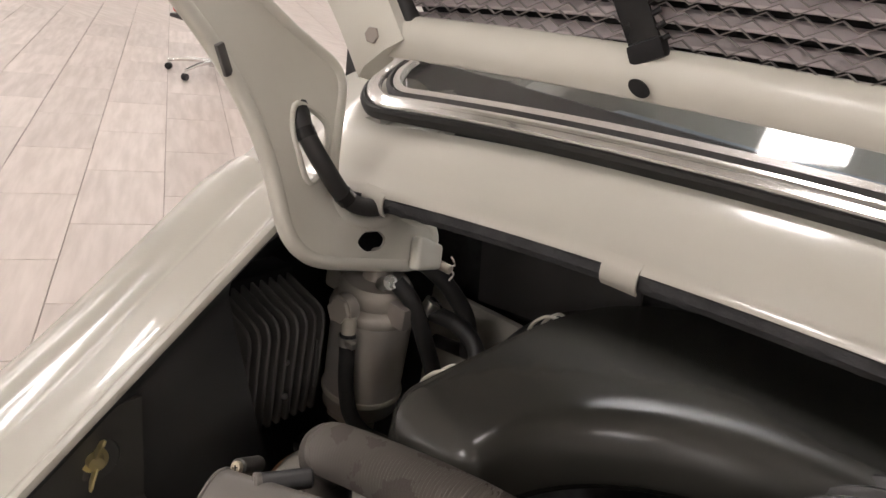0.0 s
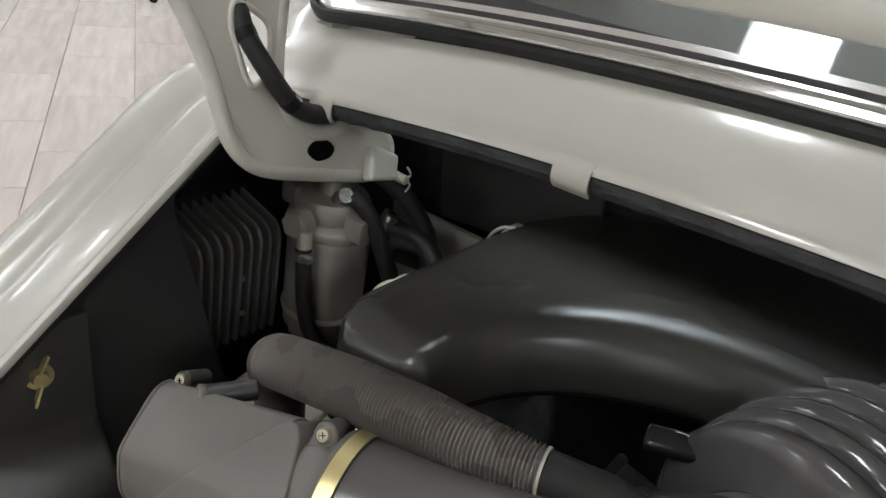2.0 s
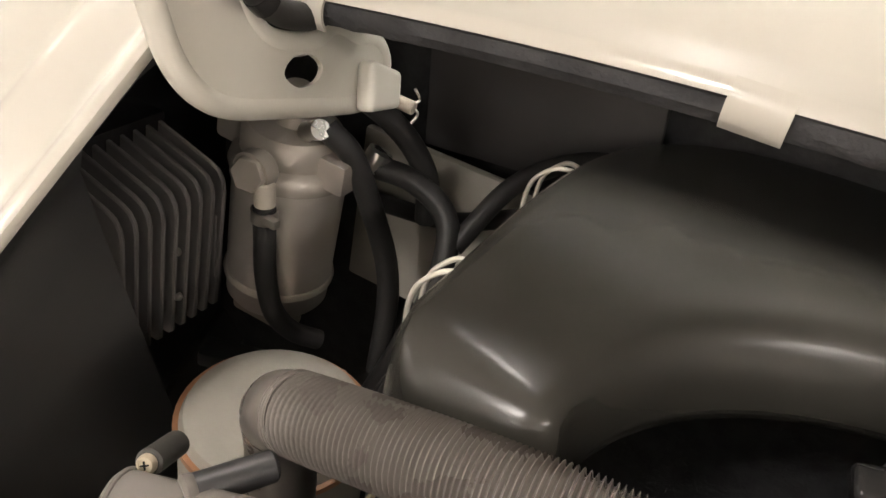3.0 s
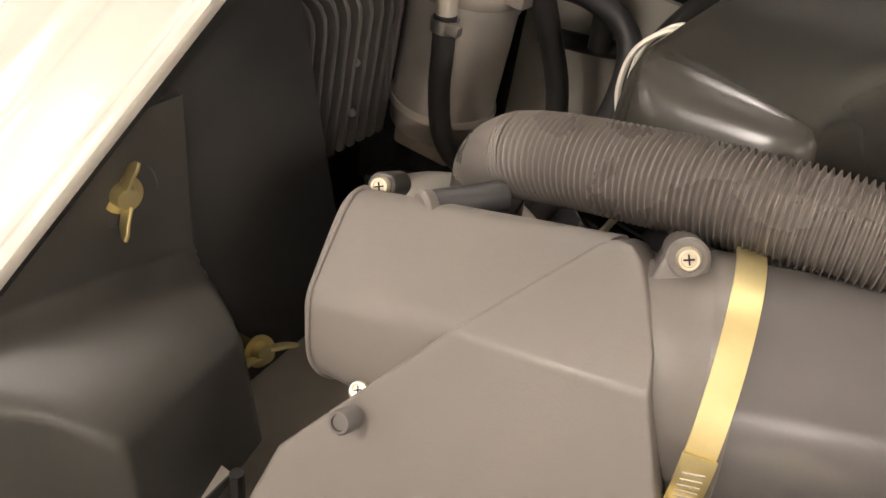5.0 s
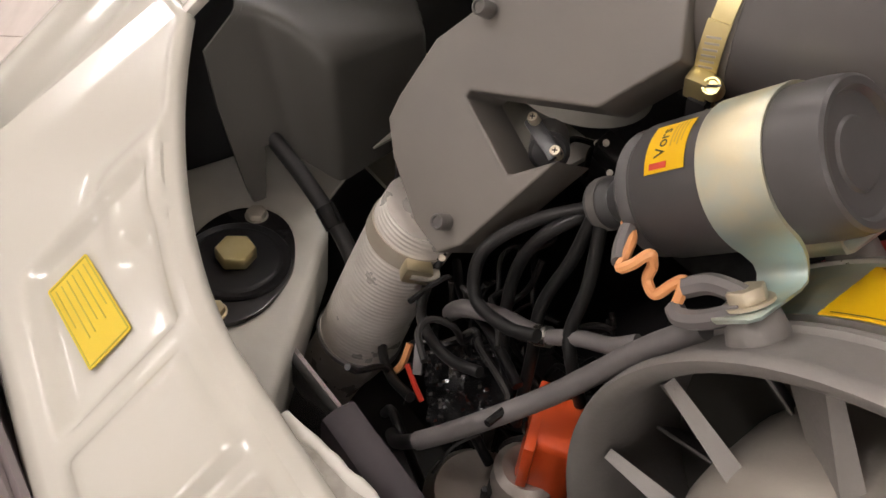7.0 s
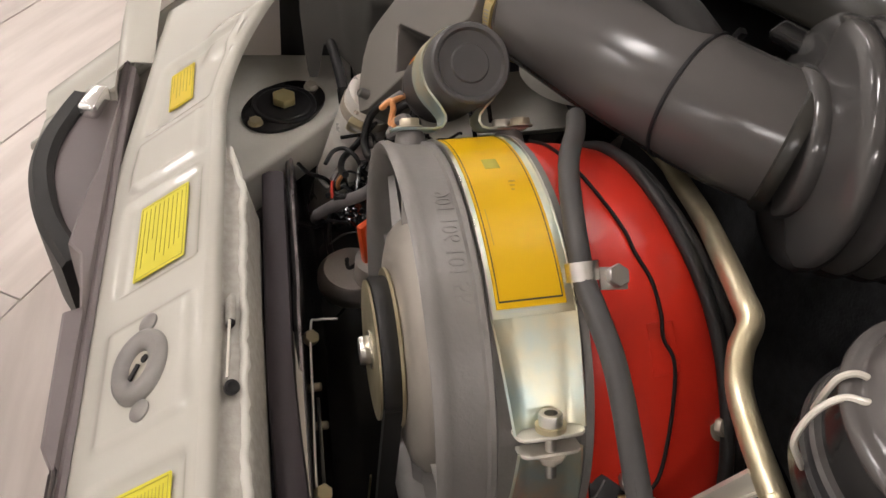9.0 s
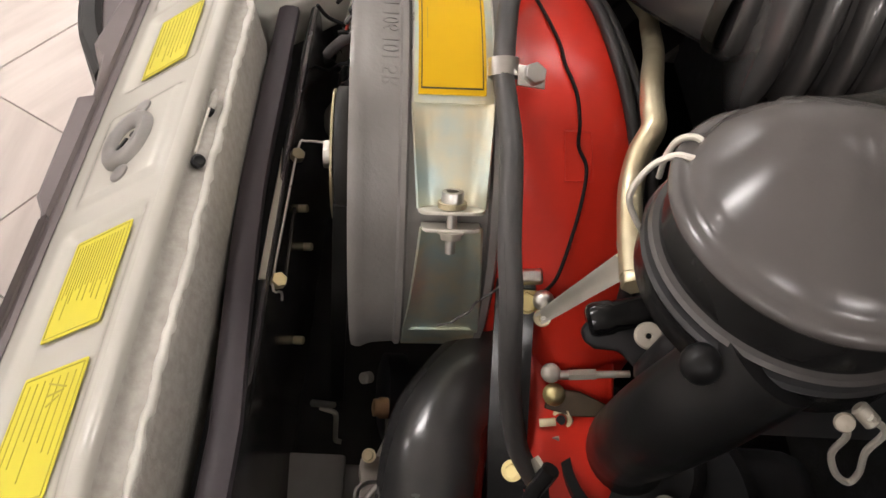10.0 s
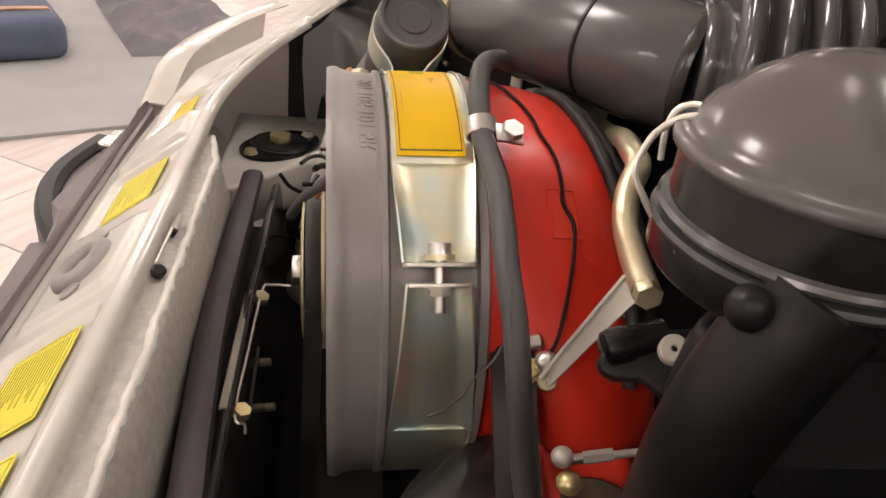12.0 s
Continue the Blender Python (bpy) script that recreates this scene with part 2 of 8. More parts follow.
M_LAMP = emitter("lamp_diffuser", (1.0, 0.95, 0.88), LAMP_STRENGTH)


# ---- mesh helpers ----
OFFSET = {}


def thing(name, at, label, category, group="", kind=""):
    """A top-level thing: an empty at its base."""
    ob = new(name)
    ob.empty_display_size = 0.02
    ob.location = at
    OFFSET[ob] = Vector(at)
    return tagged(ob, label, category, group, kind)


def finish(bm, sharp=38.0):
    bmesh.ops.recalc_face_normals(bm, faces=bm.faces[:])
    lim = radians(sharp)
    for f in bm.faces:
        f.smooth = True
    for e in bm.edges:
        if len(e.link_faces) == 2:
            e.smooth = e.calc_face_angle(0.0) < lim


def part(name, bm, mat, parent, label="", sharp=38.0):
    """One mesh under a thing or a part; the bmesh is in world metres."""
    off = OFFSET[parent]
    bmesh.ops.translate(bm, verts=bm.verts[:], vec=-off)
    finish(bm, sharp)
    me = bpy.data.meshes.new(name)
    bm.to_mesh(me)
    bm.free()
    me.materials.append(mat)
    ob = new(name, me)
    ob.parent = parent
    OFFSET[ob] = off
    if label:
        ob["label"] = label
    return ob


def solo(name, bm, mat, label, category="", kind="", group="", sharp=38.0):
    finish(bm, sharp)
    me = bpy.data.meshes.new(name)
    bm.to_mesh(me)
    bm.free()
    me.materials.append(mat)
    ob = new(name, me)
    OFFSET[ob] = Vector((0, 0, 0))
    return tagged(ob, label, category, group, kind)


def frame_at(at, z, x=(1, 0, 0)):
    """A local frame with its z along the way given and its x as near the other as it goes."""
    z = Vector(z).normalized()
    x = Vector(x)
    x = x - z * x.dot(z)
    if x.length < 1e-4:
        x = Vector((0, 1, 0)) - z * z.y
    x.normalize()
    y = z.cross(x)
    m = Matrix((x, y, z)).transposed().to_4x4()
    m.translation = Vector(at)
    return m


def bevel(bm, width, seg=2, angle=30.0, faces=None):
    edges = [e for e in bm.edges if len(e.link_faces) == 2 and e.calc_face_angle(0.0) > radians(angle)]
    if edges and width > 0:
        bmesh.ops.bevel(bm, geom=edges, offset=width, segments=seg, profile=0.6, affect="EDGES", clamp_overlap=True)


def add(bm, other):
    me = bpy.data.meshes.new("tmp")
    other.to_mesh(me)
    other.free()
    bm.from_mesh(me)
    bpy.data.meshes.remove(me)
    return bm


def box(size, m=Matrix(), bev=0.0, seg=2, taper=1.0):
    bm = bmesh.new()
    bmesh.ops.create_cube(bm, size=1.0)
    for v in bm.verts:
        k = taper if v.co.z > 0 else 1.0
        v.co = Vector((v.co.x * size[0] * k, v.co.y * size[1] * k, v.co.z * size[2]))
    bevel(bm, bev, seg)
    bm.transform(m)
    return bm


def lathe(profile, m=Matrix(), seg=40, start=0.0, turn=360.0, closed=False):
    """Profile of (radius, height) turned about the local z."""
    bm = bmesh.new()
    full = abs(turn - 360.0) < 1e-6
    n = seg if full else seg + 1
    rings = []
    for r, h in profile:
        ring = []
        for i in range(n):
            a = radians(start + turn * i / seg)
            ring.append(bm.verts.new((max(r, 1e-5) * math.cos(a), max(r, 1e-5) * math.sin(a), h)))
        rings.append(ring)
    pairs = list(zip(rings, rings[1:]))
    if closed:
        pairs.append((rings[-1], rings[0]))
    for a, b in pairs:
        for i in range(seg if not full else n):
            j = (i + 1) % n
            if not full and i == n - 1:
                continue
            bm.faces.new((a[i], a[j], b[j], b[i]))
    if closed and not full:
        for k in (0, n - 1):
            bm.faces.new([r[k] for r in rings])
    if not closed:
        for k in (0, -1):
            if full and profile[k][0] > 1e-4:
                bm.faces.new(rings[k])
    bmesh.ops.remove_doubles(bm, verts=bm.verts[:], dist=2e-5)
    bm.transform(m)
    return bm


def rod(a, b, r, r2=None, seg=20, bev=0.0):
    a, b = Vector(a), Vector(b)
    h = (b - a).length
    r2 = r if r2 is None else r2
    if bev:
        prof = [(0, 0), (r - bev, 0), (r, bev), (r2, h - bev), (r2 - bev, h), (0, h)]
    else:
        prof = [(0, 0), (r, 0), (r2, h), (0, h)]
    return lathe(prof, frame_at(a, b - a), seg)


def spline(points, steps=8):
    """A smooth line through the points (Catmull-Rom)."""
    p = [Vector(q) for q in points]
    p = [p[0] * 2 - p[1], *p, p[-1] * 2 - p[-2]]
    out = []
    for i in range(1, len(p) - 2):
        for s in range(steps):
            t = s / steps
            out.append(0.5 * ((2 * p[i]) + (p[i + 1] - p[i - 1]) * t + (2 * p[i - 1] - 5 * p[i] + 4 * p[i + 1] - p[i + 2]) * t * t
                              + (3 * p[i] - p[i - 1] - 3 * p[i + 1] + p[i + 2]) * t ** 3))
    out.append(p[-2])
    return out


def sweep(line, profile, up=(0, 0, 1), closed=False, cap=True):
    """A closed profile of (side, up) drawn along a line; profile may be a function of the share of the way."""
    bm = bmesh.new()
    n = len(line)
    rings = []
    side = None
    for i, q in enumerate(line):
        if closed:
            d = line[(i + 1) % n] - line[i - 1]
        else:
            d = line[min(i + 1, n - 1)] - line[max(i - 1, 0)]
        d.normalize()
        if side is None:
            side = d.cross(Vector(up))
            if side.length < 1e-4:
                side = d.cross(Vector((0, 1, 0)))
        else:
            side = side - d * side.dot(d)
        side.normalize()
        u = side.cross(d)
        prof = profile(i / (n - 1)) if callable(profile) else profile
        rings.append([bm.verts.new(q + side * a + u * b) for a, b in prof])
    k = len(rings[0])
    for i in range(n if closed else n - 1):
        a, b = rings[i], rings[(i + 1) % n]
        for j in range(k):
            bm.faces.new((a[j], a[(j + 1) % k], b[(j + 1) % k], b[j]))
    if cap and not closed:
        bm.faces.new(rings[0])
        bm.faces.new(rings[-1])
    return bm


def circle(r, seg=12, sx=1.0):
    return [(r * sx * math.cos(2 * math.pi * i / seg), r * math.sin(2 * math.pi * i / seg)) for i in range(seg)]


def tube(points, r, seg=12, steps=8, up=(0, 0, 1), smooth=True):
    line = spline(points, steps) if smooth else [Vector(p) for p in points]
    return sweep(line, circle(r, seg), up)


def ribbed(line, r, depth, pitch, seg=20, per=6, shape=1.0):
    """A corrugated hose along a line."""
    lens = [0.0]
    for a, b in zip(line, line[1:]):
        lens.append(lens[-1] + (b - a).length)
    total = lens[-1]
    n = max(8, int(total / pitch * per))
    pts, k = [], 0
    for i in range(n + 1):
        s = total * i / n
        while k < len(lens) - 2 and lens[k + 1] < s:
            k += 1
        u = (s - lens[k]) / max(1e-9, lens[k + 1] - lens[k])
        pts.append(line[k].lerp(line[k + 1], u))

    def prof(t):
        w = 0.5 + 0.5 * math.cos(2 * math.pi * t * total / pitch)
        return circle((r(t) if callable(r) else r) - depth * (1 - w ** shape), seg)
    return sweep(pts, prof)


def prism(poly, depth, m=Matrix(), bev=0.0, seg=2, holes=()):
    """A flat outline of (x, y), with holes, given depth downwards from local z 0."""
    bm = bmesh.new()
    loops = []
    for loop in (poly, *holes):
        vs = [bm.verts.new((x, y, 0)) for x, y in loop]
        for a, b in zip(vs, vs[1:] + vs[:1]):
            bm.edges.new((a, b))
        loops.append(vs)
    if holes:
        bmesh.ops.triangle_fill(bm, edges=bm.edges[:], use_beauty=True)
        inside = []
        for f in bm.faces:
            c = f.calc_center_median()
            for h in holes:
                hit = False
                for (x1, y1), (x2, y2) in zip(h, h[1:] + h[:1]):
                    if (y1 > c.y) != (y2 > c.y) and c.x < (x2 - x1) * (c.y - y1) / (y2 - y1) + x1:
                        hit = not hit
                if hit:
                    inside.append(f)
        bmesh.ops.delete(bm, geom=list(set(inside)), context="FACES_ONLY")
    else:
        bm.faces.new(loops[0])
    r = bmesh.ops.extrude_face_region(bm, geom=bm.faces[:])
    bmesh.ops.translate(bm, verts=[g for g in r["geom"] if isinstance(g, bmesh.types.BMVert)], vec=(0, 0, -depth))
    bmesh.ops.recalc_face_normals(bm, faces=bm.faces[:])
    bevel(bm, bev, seg, 40)
    bm.transform(m)
    return bm


def loft(rings, closed_ring=True, cap=True):
    """Skin through rows of points of equal count."""
    bm = bmesh.new()
    vs = [[bm.verts.new(p) for p in r] for r in rings]
    k = len(vs[0])
    for a, b in zip(vs, vs[1:]):
        for j in range(k if closed_ring else k - 1):
            bm.faces.new((a[j], a[(j + 1) % k], b[(j + 1) % k], b[j]))
    if cap and closed_ring:
        bm.faces.new(vs[0])
        bm.faces.new(vs[-1])
    return bm


def thicken(bm, depth):
    """Gives an open sheet a thickness, away from its normals."""
    bmesh.ops.recalc_face_normals(bm, faces=bm.faces[:])
    bmesh.ops.solidify(bm, geom=bm.faces[:], thickness=depth)
    return bm


def hexagon(r):
    return [(r * math.cos(math.pi / 3 * i), r * math.sin(math.pi / 3 * i)) for i in range(6)]


def hex_head(at, way, r, h, washer=0.0):
    """A hexagon head, its top facing along the way."""
    bm = prism(hexagon(r), h, frame_at(Vector(at) + Vector(way).normalized() * h, way), r * 0.08, 1)
    if washer:
        add(bm, lathe([(0, 0), (washer, 0), (washer, 0.0012), (0, 0.0012)], frame_at(at, way), 20))
    return bm


def screw_head(at, way, r, h=0.003):
    """A pan head with a dished top."""
    m = frame_at(at, way)
    bm = lathe([(0, -0.004), (r, -0.004), (r, h * 0.5), (r * 0.8, h), (r * 0.62, h), (r * 0.55, h * 0.82), (0, h * 0.82)], m, 20)
    return bm


def screw(parent, at, way, r, mat, h=0.003, cross=True, label=""):
    """A pan-head screw with a dark cross or slot."""
    head = part("screw", screw_head(at, way, r, h), mat, parent, label)
    m = frame_at(at, way, (0.8, 0.5, 0.3))
    bm = bmesh.new()
    for a, b in (((r * 0.85, r * 0.13), (r * 0.13, r * 0.85)) if cross else ((r * 1.7, r * 0.2),)):
        add(bm, box((a, b, h * 0.2), m @ Matrix.Translation((0, 0, h * 0.94)), 0))
    if parent.parent is None:
        part("slot", bm, M_BRICKTIN, head, "dark driver recess")
    else:
        bm.free()
    return head


# ---- showroom ----
def room():
    x0, x1, y0, y1, h = ROOM
    t = 0.12
    bm = box((x1 - x0, y1 - y0, 0.1), Matrix.Translation(((x0 + x1) / 2, (y0 + y1) / 2, -0.056)))
    floor = solo("floor", bm, M_GROUT, "pale wood-look plank tiles with grey joints", "floor", "structure")
    for name, size, at in (("wall_north", (x1 - x0, t, h), ((x0 + x1) / 2, y1 + t / 2, h / 2)),
                           ("wall_south", (x1 - x0, t, h), ((x0 + x1) / 2, y0 - t / 2, h / 2)),
                           ("wall_west", (t, y1 - y0, h), (x0 - t / 2, (y0 + y1) / 2, h / 2)),
                           ("wall_east", (t, y1 - y0, h), (x1 + t / 2, (y0 + y1) / 2, h / 2))):
        solo(name, box(size, Matrix.Translation(at)), M_WALL, "plain white painted showroom wall", "wall", "structure")
    solo("ceiling", box((x1 - x0, y1 - y0, 0.1), Matrix.Translation(((x0 + x1) / 2, (y0 + y1) / 2, h + 0.05))), M_CEIL,
         "plain white showroom ceiling", "ceiling", "structure")
    return floor


def ceiling_lights():
    h = ROOM[4]
    at = (-0.79, 1.45)
    lamp = thing("ceiling_light", (*at, h), "slim white rectangular ceiling lamp panel, switched on", "ceiling light", "ceiling lights")
    m = Matrix.Translation((*at, h - 0.03))
    bm = prism([(-0.2, -0.65), (0.2, -0.65), (0.2, 0.65), (-0.2, 0.65)], 0.05, m @ Matrix.Translation((0, 0, 0.025)), 0.004, 1,
               holes=([(-0.16, -0.61), (0.16, -0.61), (0.16, 0.61), (-0.16, 0.61)],))
    part("frame", bm, M_WHITE, lamp)
    part("diffuser", box((0.3, 1.2, 0.012), m @ Matrix.Translation((0, 0, -0.008))), M_LAMP, lamp, "glowing warm white diffuser")
    for x in (-12.79, -8.79, -4.79, -0.79, 3.21):
        for y in (-5.15, -1.85, 1.45, 4.75, 8.05):
            if (x, y) != at:
                copy_thing(lamp, Matrix.Translation((x, y, h)))


# ---- car body ----
def gutter_z(y):
    return 0.822 + 0.77 * y


def quarter_panel(car, side):
    """Wing with its rain gutter beside the engine opening."""
    prof = ((0.444, -0.013), (0.444, -0.0095), (0.4452, -0.0068), (0.449, -0.0062), (0.4545, -0.0090), (0.4620, -0.0165), (0.4665, -0.0195), (0.4710, -0.0205), (0.4760, -0.0205),
            (0.490, -0.0222), (0.505, -0.0245), (0.5130, -0.0265), (0.5180, -0.0300), (0.5225, -0.0300), (0.530, -0.0245), (0.542, -0.0210), (0.556, -0.0225), (0.580, -0.0350), (0.62, -0.072),
            (0.69, -0.150), (0.75, -0.250), (0.79, -0.33), (0.81, -0.42), (0.81, -0.55))
    rows = []
    for i in range(37):
        y = -0.34 + 1.0 * i / 36
        k = min(1.0, max(0.0, (y - 0.262) / 0.04))
        dip = 0.045 * k * k * (3 - 2 * k)
        full = 0.010 / (1 + math.exp((y - 0.075) / 0.02))
        rows.append([(side * x, y, max(0.25, -dip + gutter_z(min(y, 0.30 if x < 0.49 else 0.33)) + 0.35 * max(0, y - (0.30 if x < 0.49 else 0.33)) + dz + (full * min(1.0, (x - 0.50) / 0.05) if x > 0.5 else 0))) for x, dz in prof])
    bm = loft(rows, closed_ring=False)
    thicken(bm, 0.0015)
    return part("quarter_panel", bm, M_PAINT, car, sharp=50)


def rear_lock_panel(car):
    """The sloping panel behind the engine that carries the lock and the stickers."""
    def front(x):
        a = abs(x)
        y = -0.117 + 0.0 if a < 0.24 else -0.117 + 0.076 * min(1.0, (a - 0.24) / 0.205) ** 1.7
        z = 0.7495 if a < 0.24 else 0.7495 + 0.036 * min(1.0, (a - 0.24) / 0.205) ** 1.2
        return y, z

    def back(x):
        a = abs(x)
        k = max(0.0, a - 0.22)
        return -0.200 + 0.13 * k, 0.687 + 0.10 * k
    rows = []
    n = 260
    for i in range(n + 1):
        x = -0.47 + 0.94 * i / n
        (yf, zf), (yb, zb) = front(x), back(x)
        a = abs(x)
        sec = [(yb - 0.012, zb - 0.12), (yb - 0.011, zb - 0.02), (yb - 0.006, zb - 0.004), (yb, zb)]
        for k in range(1, 30):
            u = k / 30
            y, z = yb + (yf - yb) * u, zb + (zf - zb) * u
            lift = 0.0
            # pressed fields: a raised lock plate, shallow trays for the stickers
            ef = min(1.0, max(0.0, min(u - 0.12, 0.9 - u) / 0.07))
            ex = 0.0
            for lo, hi, d in ((-0.052, 0.045, 0.0026), (-0.185, -0.082, -0.0034), (0.066, 0.272, -0.0034), (-0.364, -0.266, -0.0040), (-0.256, -0.194, 0.0036), (0.277, 0.36, -0.0034)):
                e = min(1.0, max(0.0, min(x - lo, hi - x) / 0.0055))
                ex += d * e * e * (3 - 2 * e)
            lift = 1.3 * ef * ex
            # small raised pad near the corner
            q = ((x + 0.352) / 0.024) ** 4 + ((u - 0.78) / 0.2) ** 4
            lift += 0.004 / (1 + q ** 2) if abs(x) > 0.30 else 0.0
            sec.append((y - 0.6 * lift, z + 0.8 * lift))
        sec += [(yf - 0.003, zf - 0.0015), (yf + 0.002, zf + 0.0005), (yf + 0.006, zf - 0.001), (yf + 0.008, zf - 0.006)]
        rows.append([(x, y, z) for y, z in sec])
    bm = loft(rows, closed_ring=False)
    thicken(bm, 0.0015)
    panel = part("lock_panel", bm, M_PAINT, car, sharp=60)
    # inner flange with brushed seam sealer
    rows, bead = [], []
    for i in range(161):
        x = -0.205 + 0.575 * i / 160
        yf, zf = front(x)
        w = 0.0022 * noise.noise(Vector((x * 55, 0.3, 0))) + 0.0014 * noise.noise(Vector((x * 150, 1.7, 0)))
        k = min(1.0, max(0.12, (x + 0.225) / 0.07)) * (0.86 + 0.14 * min(1.0, max(0.0, (x + 0.10) / 0.20)))
        lump = 0.0014 * noise.noise(Vector((x * 90, 5.1, 0)))
        bead.append(Vector((x, yf + 0.006 + 0.0172 * k + w * 0.6, zf - 0.0128)))
        rows.append([(x, yf + 0.006 + y * k, zf + z) for y, z in ((-0.001, -0.004), (0.000, -0.0105), (0.003 + lump, -0.0135 + lump), (0.0115, -0.0138 + lump), (0.0160, -0.0136), (0.0186, -0.0140),
                                                                  (0.0208, -0.018), (0.0245, -0.033), (0.0280, -0.046), (0.0280, -0.10))])
    bm = sweep(bead, lambda t: [(a * (1 + 0.4 * noise.noise(Vector((t * 60, 2.2, 0)))), b * (1 + 0.5 * noise.noise(Vector((t * 85, 7.7, 0))))) for a, b in ((-0.0030, -0.002), (0.0030, -0.002), (0.0026, 0.0006), (0.0010, 0.0020), (-0.0012, 0.0020), (-0.0027, 0.0006))])
    part("sealer_bead", bm, M_PRIMER, car, "lumpy pale bead of seam sealer", sharp=75)
    bm = loft(rows, closed_ring=False)
    thicken(bm, 0.0015)
    part("inner_flange", bm, M_SEALER, car, "dusty grey sealed inner flange", sharp=60)
    # latch slot and drain stud on the flange
    bm = box((0.022, 0.004, 0.008), frame_at((-0.030, -0.1035, 0.7425), (0, 0.55, 0.8)), 0.0012)
    slot = part("slot_plate", bm, M_SEALER, car, "pale slotted catch plate")
    part("slot", box((0.006, 0.004, 0.006), frame_at((-0.0185, -0.1030, 0.7430), (0, 0.55, 0.8)), 0.001), M_BRICKTIN, slot)
    bm = lathe([(0, 0), (0.0040, 0), (0.0048, 0.002), (0.0048, 0.005), (0.0032, 0.006), (0, 0.004)], frame_at((0.030, -0.1035, 0.7395), (0.3, 0.4, 0.85)), 16)
    stud = part("spring_stud", bm, M_BRICKTIN, car, "dark rubber stud")
    part("spring", tube([(0.026, -0.1045, 0.7455), (0.004, -0.1040, 0.7460), (-0.018, -0.1035, 0.7465)], 0.0010, 6), M_ZINC, stud, "thin bright spring wire")
    return front


def bay_shell(car):
    """Black inner walls of the engine bay."""
    for side in (-1, 1):
        rows = []
        for i in range(15):
            u = i / 14
            row = []
            for x, dz in ((0.4490, 0.011), (0.4560, 0.026), (0.462, 0.040), (0.4635, 0.08), (0.4645, 0.14), (0.466, 0.20), (0.468, 0.42)):
                # the wall ends along a slanting edge, past which the bay widens
                y0 = -0.06
                z = gutter_z(y0) - dz
                for _ in range(6):
                    y1 = 0.213 + 0.27 * (0.8486 - z)
                    y = y0 + (y1 - y0) * u
                    z = max(0.40, gutter_z(y) - dz)
                row.append((side * x, y, z))
            rows.append(row)
        bm = loft(rows, closed_ring=False)
        thicken(bm, 0.003)
        part("side_wall", bm, M_BLACK, car, "matt black inner wing wall")
        rows = []
        for y in (0.16, 0.22, 0.28, 0.34, 0.40, 0.47):
            g = gutter_z(min(y, 0.255))
            rows.append([(side * 0.4545, y, g - 0.022), (side * 0.50, y, g - 0.040), (side * 0.58, y, g - 0.100), (side * 0.625, y, g - 0.18), (side * 0.63, y, 0.60), (side * 0.63, y, 0.40)])
        bm = loft(rows, closed_ring=False)
        thicken(bm, 0.003)
        part("wheel_house", bm, M_BLACK, car, "black wheel house wall beyond the bay wall")
    bm = box((1.3, 0.004, 0.72), Matrix.Translation((0, 0.47, 0.72)), 0.001)
    part("bulkhead", bm, M_FELT, car, "black felt-lined bulkhead")
    bm = box((1.3, 0.8, 0.01), Matrix.Translation((0, 0.12, 0.40)), 0.001)
    part("undertray", bm, M_BRICKTIN, car)
    bm = box((0.15, 0.17, 0.006), Matrix.Translation((-0.425, 0.175, 0.632)) @ Matrix.Rotation(radians(6), 4, "X"), 0.002)
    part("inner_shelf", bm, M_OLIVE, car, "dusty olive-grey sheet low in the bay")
    bm = box((0.17, 0.006, 0.13), Matrix.Translation((-0.335, 0.452, 0.945)) @ Matrix.Rotation(radians(-6), 4, "Y"), 0.002)
    part("bulkhead_pad", bm, M_RUBBERGREY, car, "dark grey sound pad")


def cowl_z(x):
    return 1.045 - 0.17 * x * x


